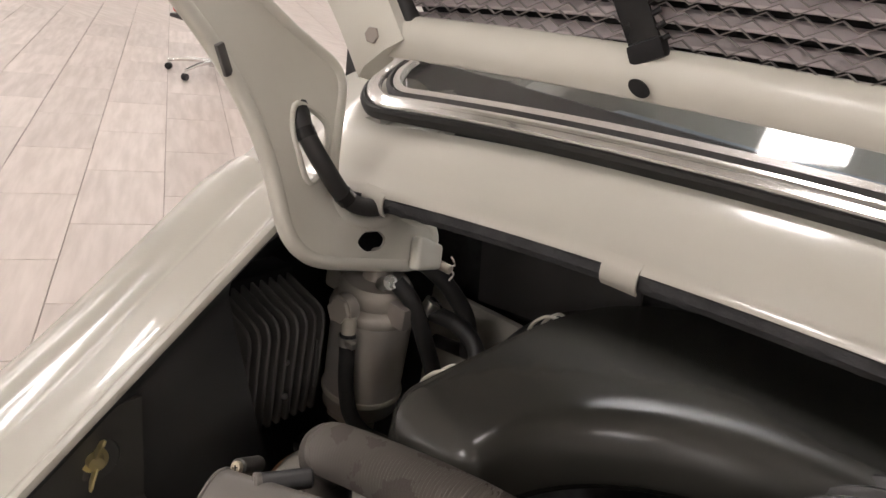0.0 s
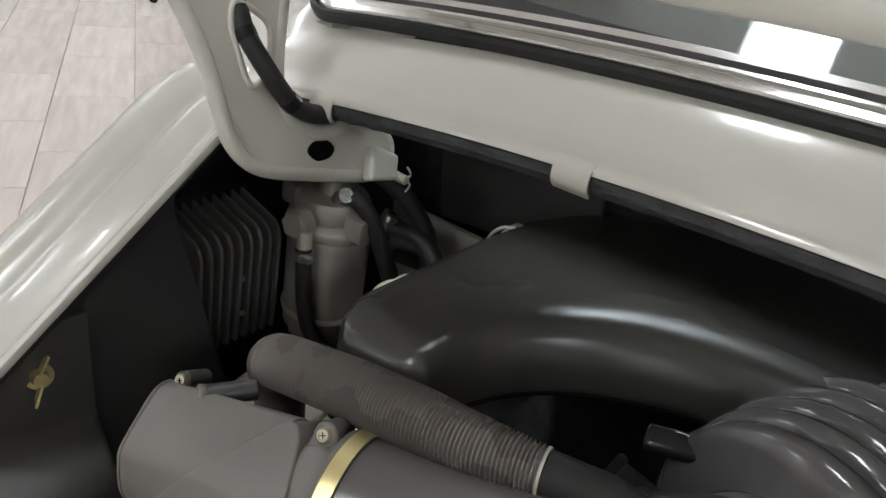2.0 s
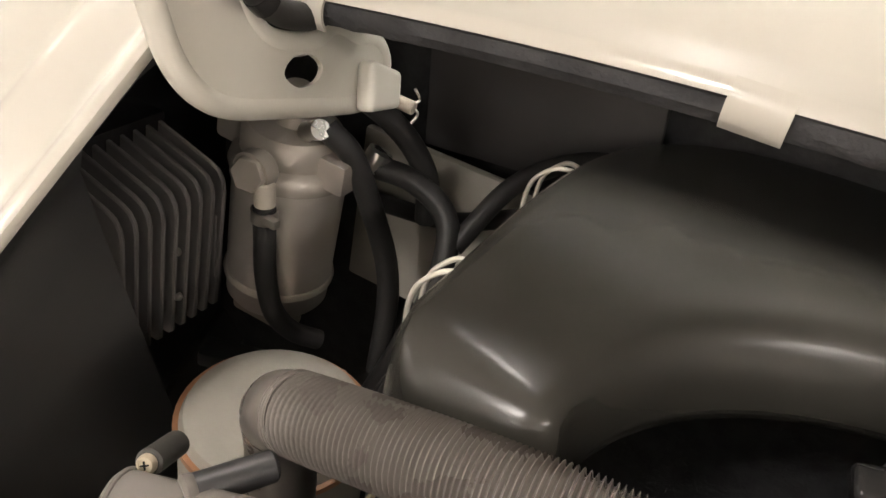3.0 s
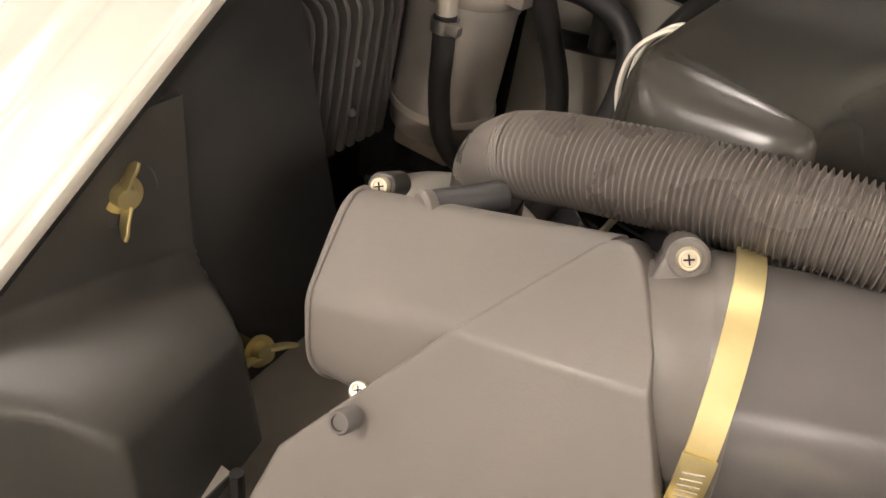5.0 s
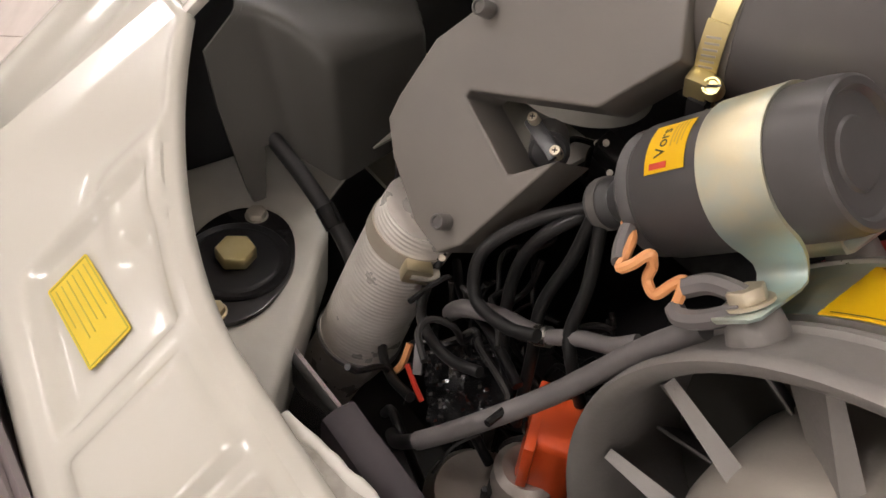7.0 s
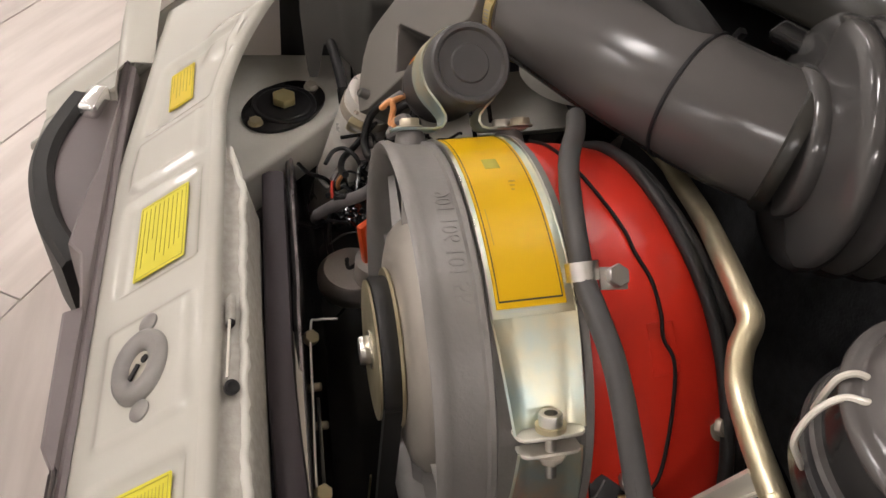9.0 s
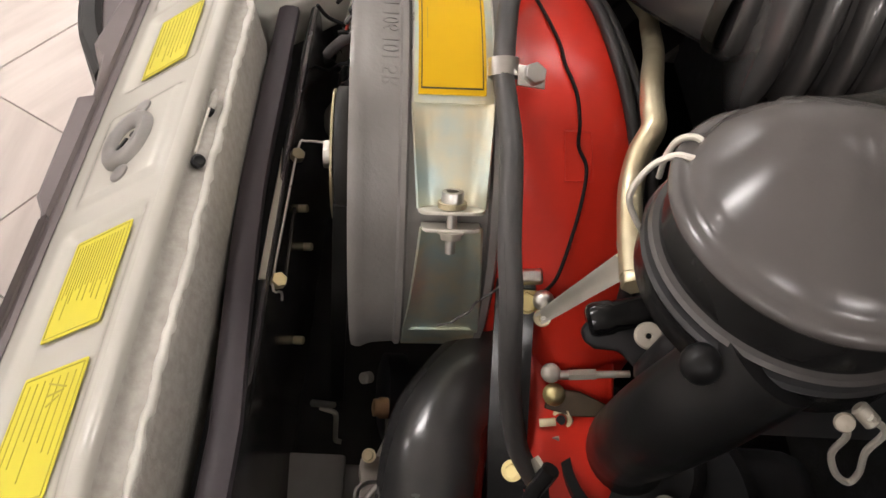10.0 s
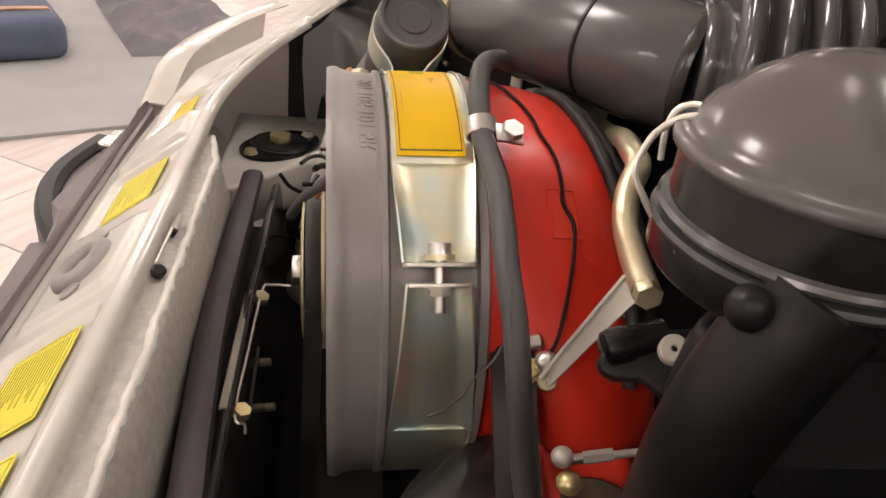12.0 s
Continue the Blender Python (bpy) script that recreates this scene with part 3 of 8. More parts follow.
def cowl(car):
    rows = []
    for i in range(61):
        x = -0.66 + 1.32 * i / 60
        e = cowl_z(x)
        drop = 0.35 * max(0.0, abs(x) - 0.50)
        sec = [(0.2770, e - 0.004), (0.2730, e - 0.003), (0.2738, e + 0.0005), (0.279, e + 0.0035), (0.290, e + 0.0075), (0.297, e + 0.0125),
               (0.310, e + 0.023), (0.325, e + 0.034)]
        # the skin ends under the window seal and runs on beside it
        k = min(1.0, max(0.0, (0.502 - abs(x)) / 0.022))
        sec += [(0.36 - 0.023 * k, e + 0.058 - 0.019 * k), (0.45 - 0.110 * k, e + 0.115 - 0.088 * k)]
        rows.append([(x, y, z - drop) for y, z in sec])
    bm = loft(rows, closed_ring=False)
    thicken(bm, 0.0015)
    part("cowl_panel", bm, M_PAINT, car, sharp=50)
    # felt-covered edge beneath, held by bent tabs
    rows = []
    for i in range(121):
        x = -0.43 + 0.86 * i / 120
        e = cowl_z(x)
        w = 0.0012 * noise.noise(Vector((x * 90, 4.0, 0)))
        rows.append([(x, y, z) for y, z in ((0.279, e - 0.001), (0.2745 - w, e - 0.0045), (0.2745 - w, e - 0.0105), (0.279, e - 0.016 + w), (0.30, e - 0.020), (0.33, e - 0.018))])
    bm = loft(rows, closed_ring=False)
    thicken(bm, 0.002)
    part("edge_felt", bm, M_FELT, car, "rough black felt edge strip")
    for x, w in ((-0.397, 0.022), (-0.192, 0.024), (0.04, 0.024), (0.19, 0.024), (0.397, 0.022)):
        e = cowl_z(x)
        line = [Vector((x, y, z)) for y, z in ((0.277, e + 0.0028), (0.2728, e - 0.001), (0.2715, e - 0.006), (0.2725, e - 0.012), (0.276, e - 0.0165))]
        bm = sweep(spline(line, 4), [(-w / 2, -0.0008), (w / 2, -0.0008), (w / 2, 0.0008), (-w / 2, 0.0008)], up=(0, -1, 0.3))
        part("edge_tab", bm, M_PAINT, car)


WIN_A = Vector((0, 0.334, 1.086))    # middle of the window's lower edge
WIN_UP = Vector((0, 0.83, 0.56)).normalized()


def rear_window(car):
    nrm = Vector((1, 0, 0)).cross(WIN_UP)

    def loop(inset, steps=8):
        pts, r = [], 0.045 - inset * 0.5
        w0, w1, h = 0.505 - inset, 0.37 - inset, 0.62 - inset
        for sx, corner in ((-1, 0), (-1, 1), (1, 1), (1, 0)):
            w = w0 if corner == 0 else w1
            cu = inset + r if corner == 0 else h - r
            cx = sx * (w - r)
            base = {(-1, 0): 270, (-1, 1): 180, (1, 1): 90, (1, 0): 0}[(sx, corner)]
            for k in range(steps + 1):
                a = radians(base - 90 * k / steps)
                pts.append((cx + r * math.cos(a), cu + r * math.sin(a)))
        dense = []
        for (ax, ay), (bx, by) in zip(pts, pts[1:] + pts[:1]):
            m = max(1, int(math.hypot(bx - ax, by - ay) / 0.03))
            dense += [(ax + (bx - ax) * j / m, ay + (by - ay) * j / m) for j in range(m)]
        return [WIN_A + Vector((x, 0, -0.138 * x * x)) + WIN_UP * u for x, u in dense]
    win = part("window", sweep(loop(0.0), [(-0.0020, -0.004), (-0.0015, 0.003), (0.001, 0.0050), (0.004, 0.005), (0.005, -0.004)], up=nrm, closed=True), M_RUBBER, car, "rear window in its black rubber seal")
    part("bright_trim", sweep(loop(0.0098), [(-0.0070, 0.003), (-0.0055, 0.0075), (-0.002, 0.0095), (0.0, 0.0085), (0.002, 0.0095), (0.0055, 0.0085), (0.0070, 0.004)], up=nrm, closed=True), M_CHROME, win, "bright polished window trim")
    part("inner_seal", sweep(loop(0.0205), [(-0.003, 0.001), (-0.002, 0.006), (0.002, 0.007), (0.003, 0.001)], up=nrm, closed=True), M_RUBBERGREY, win)
    part("inner_trim", sweep(loop(0.0265), [(-0.004, 0.001), (-0.003, 0.006), (0.003, 0.006), (0.004, 0.001)], up=nrm, closed=True), M_CHROME, win, "second thin bright strip")
    pts = loop(0.025)
    bm = bmesh.new()
    mid = bm.verts.new(sum(pts, Vector()) / len(pts) + nrm * 0.012)
    vs = [bm.verts.new(p) for p in pts]
    for a, b in zip(vs, vs[1:] + vs[:1]):
        bm.faces.new((a, b, mid))
    thicken(bm, 0.004)
    glass = part("pane", bm, M_GLASS, win, "clear rear window pane")
    glass.visible_shadow = False
    # roof skin round the window and the cabin behind it
    bm = bmesh.new()
    inner = loop(-0.004)
    outer = [p + (p - (WIN_A + WIN_UP * 0.31)).normalized() * 0.09 for p in inner]
    outer = [Vector((o.x, o.y, o.z - 0.05)) for o in outer]
    vi, vo = [bm.verts.new(p) for p in inner], [bm.verts.new(p) for p in outer]
    nn = len(vi)
    for i in range(nn):
        if inner[i].y > 0.42:
            bm.faces.new((vi[i], vi[(i + 1) % nn], vo[(i + 1) % nn], vo[i]))
    bmesh.ops.delete(bm, geom=[v for v in bm.verts if not v.link_faces], context="VERTS")
    thicken(bm, 0.002)
    part("roof_skin", bm, M_PAINT, car)
    bm = box((0.86, 0.62, 0.012), Matrix.Translation((0, 0.70, 1.035)) @ Matrix.Rotation(radians(4), 4, "X"), 0.004)
    part("parcel_shelf", bm, M_SHELF, car, "blue-grey carpeted shelf behind the window")
    bm = box((0.9, 0.04, 0.45), Matrix.Translation((0, 1.10, 1.2)), 0.02)
    part("seat_back", bm, M_CHARCOAL, car)


def tower(car):
    """Shock absorber tower top."""
    top = 0.668
    poly = [(-0.455, 0.016), (-0.366, 0.010), (-0.352, 0.002), (-0.243, -0.100), (-0.250, -0.118), (-0.455, -0.118)]
    bm = prism(poly, 0.05, Matrix.Translation((0, 0, top)), 0.006, 3)
    t = part("shock_tower", bm, M_PRIMER, car, "dusty white shock absorber tower")
    rows = []
    for i in range(9):
        x = -0.455 + 0.075 * i / 8
        rows.append([(x, 0.016, top - 0.002), (x, 0.022, top + 0.004), (x, 0.045, top + 0.030), (x, 0.075, top + 0.036)])
    # flange in a darker olive-grey than the tower top
    part("tower_flange", thicken(loft(rows, closed_ring=False), 0.002), M_OLIVE, car, "olive-grey folded flange behind the tower")


def shock_mount():
    c = Vector((-0.354, -0.060, 0.668))
    s = thing("shock_absorber_mount", c, "black shock absorber top mount on the white tower", "shock mount")
    ax = Vector((-0.066, 0.062, 0)).normalized()
    m = frame_at(c, (0, 0, 1), ax)
    out = []
    for i in range(48):
        a = 2 * math.pi * i / 48
        r = 0.034 + 0.0155 * abs(math.cos(a)) ** 3
        out.append((r * math.cos(a), r * math.sin(a)))
    part("flange", prism(out, 0.004, m @ Matrix.Translation((0, 0, 0.0045)), 0.0012, 2), M_GLOSSBLACK, s, "oval black steel flange")
    part("cup", lathe([(0.0325, 0.003), (0.0325, 0.0058), (0.0312, 0.0068), (0.0275, 0.0060), (0.0262, 0.0068), (0.024, 0.0072), (0.012, 0.0075), (0, 0.0075)], m, 48), M_BRICKTIN, s, "round dished black washer")
    part("centre_nut", hex_head(c + Vector((0, 0, 0.0075)), (0, 0, 1), 0.0125, 0.0085, 0.0), M_BRASS, s, "large brass-coloured hexagon nut")
    for sgn in (-1, 1):
        p = c + ax * 0.0415 * sgn + Vector((0, 0, 0.004))
        part("side_nut", hex_head(p, (0, 0, 1), 0.0065, 0.005, 0.0075), M_PUMP if sgn > 0 else M_GOLD, s)


def panel_frame(x, v=0.5):
    """Frame on the lock panel: x across, y up its slope, z away from it."""
    p = Vector((x, -0.200 + 0.083 * v, 0.687 + 0.0625 * v))
    return frame_at(p, (0, -0.6, 0.8), (1, 0, 0))


def sticker(name, corner_a, corner_b, corner_c, label, mat, bars, ink, lift=0.0012):
    """A flat label: a, its rear edge's start; b, the same end nearer the bay; c, the other end nearer the bay."""
    a, b, c = Vector(corner_a), Vector(corner_b), Vector(corner_c)
    ux, uy = (c - b), (b - a)
    w, h = ux.length, uy.length
    n = ux.cross(uy)
    if n.z < 0:
        n = -n
    m = frame_at((a + c) / 2 + n.normalized() * lift, n, ux)
    s = thing(name, (a + c) / 2, label, "sticker", "stickers on the lock panel")
    r = 0.0015
    outl = []
    for sx, sy, st in ((1, 1, 0), (-1, 1, 90), (-1, -1, 180), (1, -1, 270)):
        for k in range(4):
            q = radians(st + 30 * k)
            outl.append((sx * (w / 2 - r) + r * math.cos(q), sy * (h / 2 - r) + r * math.sin(q)))
    part("backing", prism(outl, 0.0005, m), mat, s)
    for bw, bh, at in ((w * 0.94, 0.0007, (0, h * 0.46)), (w * 0.94, 0.0007, (0, -h * 0.46)), (0.0007, h * 0.92, (w * 0.47, 0)), (0.0007, h * 0.92, (-w * 0.47, 0))):
        part("border", box((bw, bh, 0.0003), m @ Matrix.Translation((*at, 0.00018))), ink, s)
    bars(m, w, h, s, ink)
    return s


def text_bars(rows, along=True, seed=1):
    """Rows of print too small to read."""
    def make(m, w, h, s, ink):
        rnd = random.Random(seed)
        for i in range(rows):
            k = (i + 0.5) / rows
            if along:
                lw = w * rnd.uniform(0.45, 0.8)
                bm = box((lw, 0.0006, 0.0003), m @ Matrix.Translation((-w * 0.42 + lw / 2, h * 0.42 - h * 0.84 * k, 0.0002)))
            else:
                lw = h * rnd.uniform(0.45, 0.8)
                bm = box((0.0006, lw, 0.0003), m @ Matrix.Translation((-w * 0.42 + w * 0.84 * k, h * 0.42 - lw / 2, 0.0002)))
            part("print_bar", bm, ink, s)
    return make


def stickers():
    def on(x, v):
        return (x, -0.200 + 0.083 * v, 0.687 + 0.0625 * v)
    sticker("warning_sticker", (-0.3466, -0.1622, 0.7103), (-0.3445, -0.1402, 0.7262), (-0.2856, -0.1394, 0.7280), "small amber warning sticker on the white lock panel", M_AMBER, text_bars(6, True, 3), M_INK, 0.0010)
    sticker("service_sticker", on(-0.172, 0.27), on(-0.172, 0.74), on(-0.093, 0.74), "yellow-green service sticker with faded print", M_STICKER, text_bars(9, True, 5), M_INK, -0.0022)
    sticker("service_sticker", on(0.077, 0.27), on(0.077, 0.77), on(0.156, 0.77), "wide yellow-green sticker with dense faded print lines", M_STICKER, text_bars(16, True, 7), M_INK, -0.0022)
    s = sticker("belt_sticker", on(0.180, 0.27), on(0.180, 0.79), on(0.262, 0.79), "bright yellow sticker with a faded line drawing", M_STICKER, text_bars(7, True, 9), M_INK, -0.0022)
    m = panel_frame(0.197, 0.6) @ Matrix.Translation((0, 0, -0.0014))
    for k in range(3):
        part("print_bar", box((0.001, 0.018 - 0.004 * k, 0.0003), m @ Matrix.Translation((0.005 * k - 0.004, 0, -0.0004)) @ Matrix.Rotation(radians(25 * k - 20), 4, "Z")), M_INK, s)
    sticker("oil_sticker", on(0.286, 0.27), on(0.286, 0.78), on(0.35, 0.78), "amber sticker with faded print on the white lock panel", M_LABEL, text_bars(3, True, 11), M_LABELINK, -0.0022)


def lid_lock():
    c = Vector((-0.004, -0.1590, 0.7205))
    n = Vector((0, -0.6, 0.8))
    s = thing("lid_lock", c, "worn grey oval lock ring with two screw pads", "lock")
    m = frame_at(c + n * 0.0025, n, (1, 0, 0))
    prof = [(0.009, 0.0), (0.010, 0.003), (0.0135, 0.0055), (0.0185, 0.0055), (0.0215, 0.003), (0.0225, 0.0), (0.0225, -0.003), (0.009, -0.003)]
    bm = lathe(prof, Matrix(), 40, closed=True)
    bm.transform(m @ Matrix.Diagonal((1.25, 1.0, 1.0, 1.0)))
    part("ring", bm, M_CAST, s, "dull grey cast ring")
    part("bottom", lathe([(0, 0), (0.0125, 0), (0.0125, 0.001), (0, 0.001)], m @ Matrix.Translation((0, 0, -0.001)), 28), M_PUMP, s)
    part("pin_hole", lathe([(0, 0), (0.003, 0), (0.003, 0.0006), (0, 0.0006)], m @ Matrix.Translation((-0.004, 0.004, 0.0003)), 14), M_BRICKTIN, s, "dark pin hole")
    part("catch", box((0.013, 0.0035, 0.0015), m @ Matrix.Translation((0.004, -0.004, 0.001)) @ Matrix.Rotation(radians(-35), 4, "Z"), 0.0004), M_BRICKTIN, s)
    for dx in (-0.034, 0.034):
        part("screw_pad", lathe([(0, -0.002), (0.0075, -0.002), (0.0075, 0.0012), (0.006, 0.002), (0, 0.0016)], m @ Matrix.Translation((dx, 0.003, -0.001)), 18), M_CAST, s)


def bumper(car):
    """Rubber-faced bumper top behind the lock panel with its two overriders."""
    # outer edge of the rubber, with its stepped pads
    edge = ((-0.398, -0.190), (-0.394, -0.208), (-0.339, -0.211), (-0.263, -0.216), (-0.235, -0.218), (-0.205, -0.224), (-0.146, -0.229), (-0.134, -0.219), (-0.080, -0.212), (-0.076, -0.223), (0.031, -0.220), (0.048, -0.211), (0.136, -0.211), (0.140, -0.227), (0.42, -0.229))
    stops = sorted({round(x, 4) for x, _ in edge} | {round(-0.39 + 0.02 * i, 4) for i in range(41)})
    rows = []
    for x in stops:
        for (xa, ya), (xb, yb) in zip(edge, edge[1:]):
            if xa <= x <= xb:
                y = ya + (yb - ya) * (x - xa) / (xb - xa)
        rows.append([(x, -0.201, 0.640), (x, -0.203, 0.6865), (x, -0.206, 0.6885), (x, -0.2085, 0.6880), (x, -0.2100, 0.6930), (x, min(y + 0.002, -0.2102), 0.6950), (x, min(y, -0.2106), 0.6935), (x, min(y - 0.001, -0.2110), 0.680), (x, y - 0.004, 0.58), (x, y - 0.004, 0.50)])
    bm = loft(rows, closed_ring=False)
    thicken(bm, 0.003)
    part("bumper_rubber", bm, M_BUMPER, car, "weathered grey-brown bumper rubber with stepped pads")
    for sd in (-1, 1):
        rows = []
        for i in range(15):
            u = i / 14
            x = sd * (0.400 + 0.40 * u) if sd < 0 else 0.422 + 0.38 * u
            bow = 0.10 * u ** 2
            rise = 0.03 * min(1.0, 4 * u)
            rows.append([(x, -0.185 + bow, 0.690 + rise), (x, -0.204 + bow, 0.692 + rise), (x, -0.214 + bow, 0.690 + rise), (x, -0.222 + bow, 0.682 + rise), (x, -0.228 + bow, 0.66), (x, -0.232 + bow, 0.50)])
        bm = loft(rows, closed_ring=False)
        thicken(bm, 0.002)
        part("wing_corner", bm, M_PAINT, car, "ivory wing corner beside the bumper")
    for s in (-1, 1):
        line = spline([(s * x, y, 0.624) for x, y in ((0.424, -0.268), (0.395, -0.277), (0.350, -0.287), (0.309, -0.288), (0.271, -0.281), (0.234, -0.269), (0.207, -0.255), (0.181, -0.241))], 5)
        bm = sweep(line, [(-0.011, -0.08), (0.010, -0.08), (0.011, 0.010), (0.006, 0.016), (-0.006, 0.016), (-0.011, 0.010)])
        part("overrider", bm, M_RUBBER, car, "black rubber bumper overrider")
        inner = [(0.424, -0.256)] + [(abs(p.x), p.y) for p in line[2:-1:3]] + [(0.181, -0.226), (0.424, -0.226)]
        bm = prism([(s * x, y) for x, y in inner], 0.05, Matrix.Translation((0, 0, 0.630)), 0.004, 2)
        part("overrider_face", bm, M_BUMPER, car, "grey face inside the overrider")
        bm = box((0.042, 0.020, 0.022), Matrix.Translation((s * 0.411, -0.253, 0.634)) @ Matrix.Rotation(radians(14 * s), 4, "Z"), 0.006, 3)
        part("plate_lamp", bm, M_CHROME, car, "small bright number-plate lamp housing")


def rear_wheels(car):
    for sd in (-1, 1):
        m = frame_at((sd * 0.60, 0.62, 0.315), (sd, 0, 0), (0, 1, 0))
        w = part("wheel", lathe([(0, 0.0), (0.19, 0.0), (0.20, 0.02), (0.20, 0.15), (0.21, 0.16), (0, 0.12)], m, 40), M_CASTLIGHT, car, "alloy road wheel")
        part("tyre", lathe([(0.20, 0.0), (0.29, -0.005), (0.313, 0.02), (0.315, 0.08), (0.313, 0.15), (0.29, 0.18), (0.20, 0.17)], m, 56, closed=True), M_RUBBER, w, "black road tyre")


def front_body(car):
    """The plain closed body ahead of the engine: cabin, doors, front lid and front wheels."""
    rows = []
    for y, w, h, roof, wr in ((0.62, 0.80, 0.86, 0.0, 0.5), (0.84, 0.81, 0.90, 0.50, 0.48), (1.05, 0.815, 0.90, 0.58, 0.52), (1.5, 0.82, 0.89, 0.60, 0.53), (1.9, 0.82, 0.88, 0.52, 0.51), (2.35, 0.82, 0.86, 0.0, 0.45),
                               (2.8, 0.815, 0.84, 0.0, 0.4), (3.3, 0.80, 0.76, 0.0, 0.4), (3.7, 0.74, 0.62, 0.0, 0.36), (3.9, 0.60, 0.50, 0.0, 0.3), (3.95, 0.40, 0.42, 0.0, 0.2)):
        half = [(w * 0.96, 0.24), (w, 0.34), (w, 0.55), (w * 0.97, h - 0.10), (w * 0.90, h), (wr + 0.12, h + 0.03 + roof * 0.55), (wr, h + 0.03 + roof * 0.9), (wr * 0.6, h + 0.03 + roof)]
        rows.append([(x, y, z) for x, z in half] + [(-x, y, z) for x, z in reversed(half)])
    part("front_body", loft(rows), M_PAINT, car, "ivory car body ahead of the engine bay", sharp=40)
    for sd in (-1, 1):
        m = frame_at((sd * 0.62, 2.95, 0.315), (sd, 0, 0), (0, 1, 0))
        w = part("wheel", lathe([(0, 0.0), (0.19, 0.0), (0.20, 0.02), (0.20, 0.19), (0.21, 0.20), (0, 0.16)], m, 40), M_CASTLIGHT, car, "alloy road wheel")
        part("tyre", lathe([(0.20, 0.02), (0.29, 0.015), (0.313, 0.04), (0.315, 0.10), (0.313, 0.19), (0.29, 0.215), (0.20, 0.205)], m, 56, closed=True), M_RUBBER, w, "black road tyre")


def seal_strip(car):
    line = [Vector((x, -0.0730 + 0.12 * min(0.22, max(0.0, x + 0.02)) ** 1.4, 0.7010)) for x in (-0.215 + 0.595 * i / 60 for i in range(61))]
    bm = sweep(line, [(0.0100, -0.06), (0.0100, -0.004), (0.0090, -0.001), (0.004, 0.0020), (-0.003, 0.0025), (-0.0080, 0.001), (-0.0095, -0.004), (-0.0080, -0.012), (0.0, -0.016), (0.0, -0.06)])
    part("engine_seal", bm, M_SEAL, car, "dark grey-brown rubber engine seal strip")


def engine_lid():
    """The open lid: frame, hinge arm, expanded mesh and grille slats."""
    s = thing("open_rear_lid", (0, 0.285, 1.12), "ivory engine lid propped open above the bay", "car lid")
    rows = []
    for i in range(45):
        x = -0.415 + 0.83 * i / 44
        z = 1.150 - 0.115 * x * x
        y = 0.276 + 0.01 * (1 - abs(x) / 0.42)
        rows.append([(x, y + a, z + b) for a, b in ((0.03, -0.011), (0.012, -0.0165), (0.002, -0.0145), (-0.001, -0.008), (0.0, 0.002), (0.004, 0.009), (0.009, 0.0135), (0.014, 0.0140), (0.028, 0.009), (0.034, -0.002))])
    bm = loft(rows)
    frame_part = part("lower_frame", bm, M_PAINT_MATT, s, sharp=45)
    c = Vector((-0.2085, 0.2785, 1.1375))
    m = frame_at(c, (-0.1, -1, -0.15), (1, 0, -0.32))
    bm = lathe([(0, 0), (0.0072, 0), (0.0072, 0.0012), (0, 0.0012)], m, 24)
    bm.transform(m @ Matrix.Diagonal((1.0, 0.62, 1, 1)) @ m.inverted())
    part("drain_hole", bm, M_BRICKTIN, frame_part, "dark oval hole")
    for sd in (-1, 1):
        # side rail
        line = spline([Vector((sd * 0.405, 0.278, 1.115)), Vector((sd * 0.434, 0.281, 1.147)), Vector((sd * 0.478, 0.288, 1.185)), Vector((sd * 0.555, 0.300, 1.255)), Vector((sd * 0.64, 0.32, 1.34))], 6)
        bm = sweep(line, [(-0.030, -0.010), (-0.026, 0.004), (-0.012, 0.010), (0.010, 0.010), (0.024, 0.004), (0.030, -0.010)], up=(0, -1, 0.1))
        part("side_rail", bm, M_PAINT_MATT, s)
        line = [p + Vector((-sd * 0.034, 0.008, 0.004)) for p in line]
        part("mesh_seal", sweep(line, circle(0.006, 10)), M_RUBBER, s, "black edging of the mesh")
    # bolts on the lower corner
    part("corner_bolt", hex_head((-0.4105, 0.270, 1.130), (0.2, -1, 0.1), 0.006, 0.003), M_CASTLIGHT, s)
    # flat stay between frame and top
    bm = box((0.019, 0.003, 0.16), frame_at((-0.2596, 0.288, 1.2236), (-0.57, 0.0, 0.82), (0.82, 0, 0.57)), 0.0008)
    stay = part("stay", bm, M_GLOSSBLACK, s, "flat black steel stay")
    part("foot", box((0.022, 0.010, 0.012), frame_at((-0.2120, 0.2860, 1.1570), (-0.45, -0.1, 0.88), (0.82, 0, 0.5)), 0.003), M_BRICKTIN, stay)
    for k in range(14):
        p = Vector((-0.2055, 0.2850, 1.1640)) + Vector((-0.57, 0.0, 0.82)) * 0.0075 * k
        part("clinch", rod(p, p + Vector((0.0035, 0.002, 0.0035)), 0.0017, seg=8), M_BRICKTIN, stay)
    # expanded metal mesh
    bm = bmesh.new()
    pitch_x, pitch_z = 0.0185, 0.0047
    for j in range(38):
        z = 1.138 + pitch_z * j
        half = 0.375 + 0.80 * (z - 1.125)
        n = int(2 * half / pitch_x * 2)
        line = []
        for i in range(n + 1):
            x = -half + i * pitch_x / 2
            up = ((i + j) % 2) * pitch_z
            zz = z + up - 0.17 * x * x + 0.02
            line.append(Vector((x, 0.292 + 0.08 * (zz - 1.13) + (0.0012 if up else -0.0012), zz)))
        add(bm, sweep(line, [(-0.0009, -0.0004), (0.0009, -0.0006), (0.0009, 0.0001), (-0.0009, 0.0003)]))
    part("mesh", bm, M_MESH, s, "black expanded metal mesh", sharp=80)
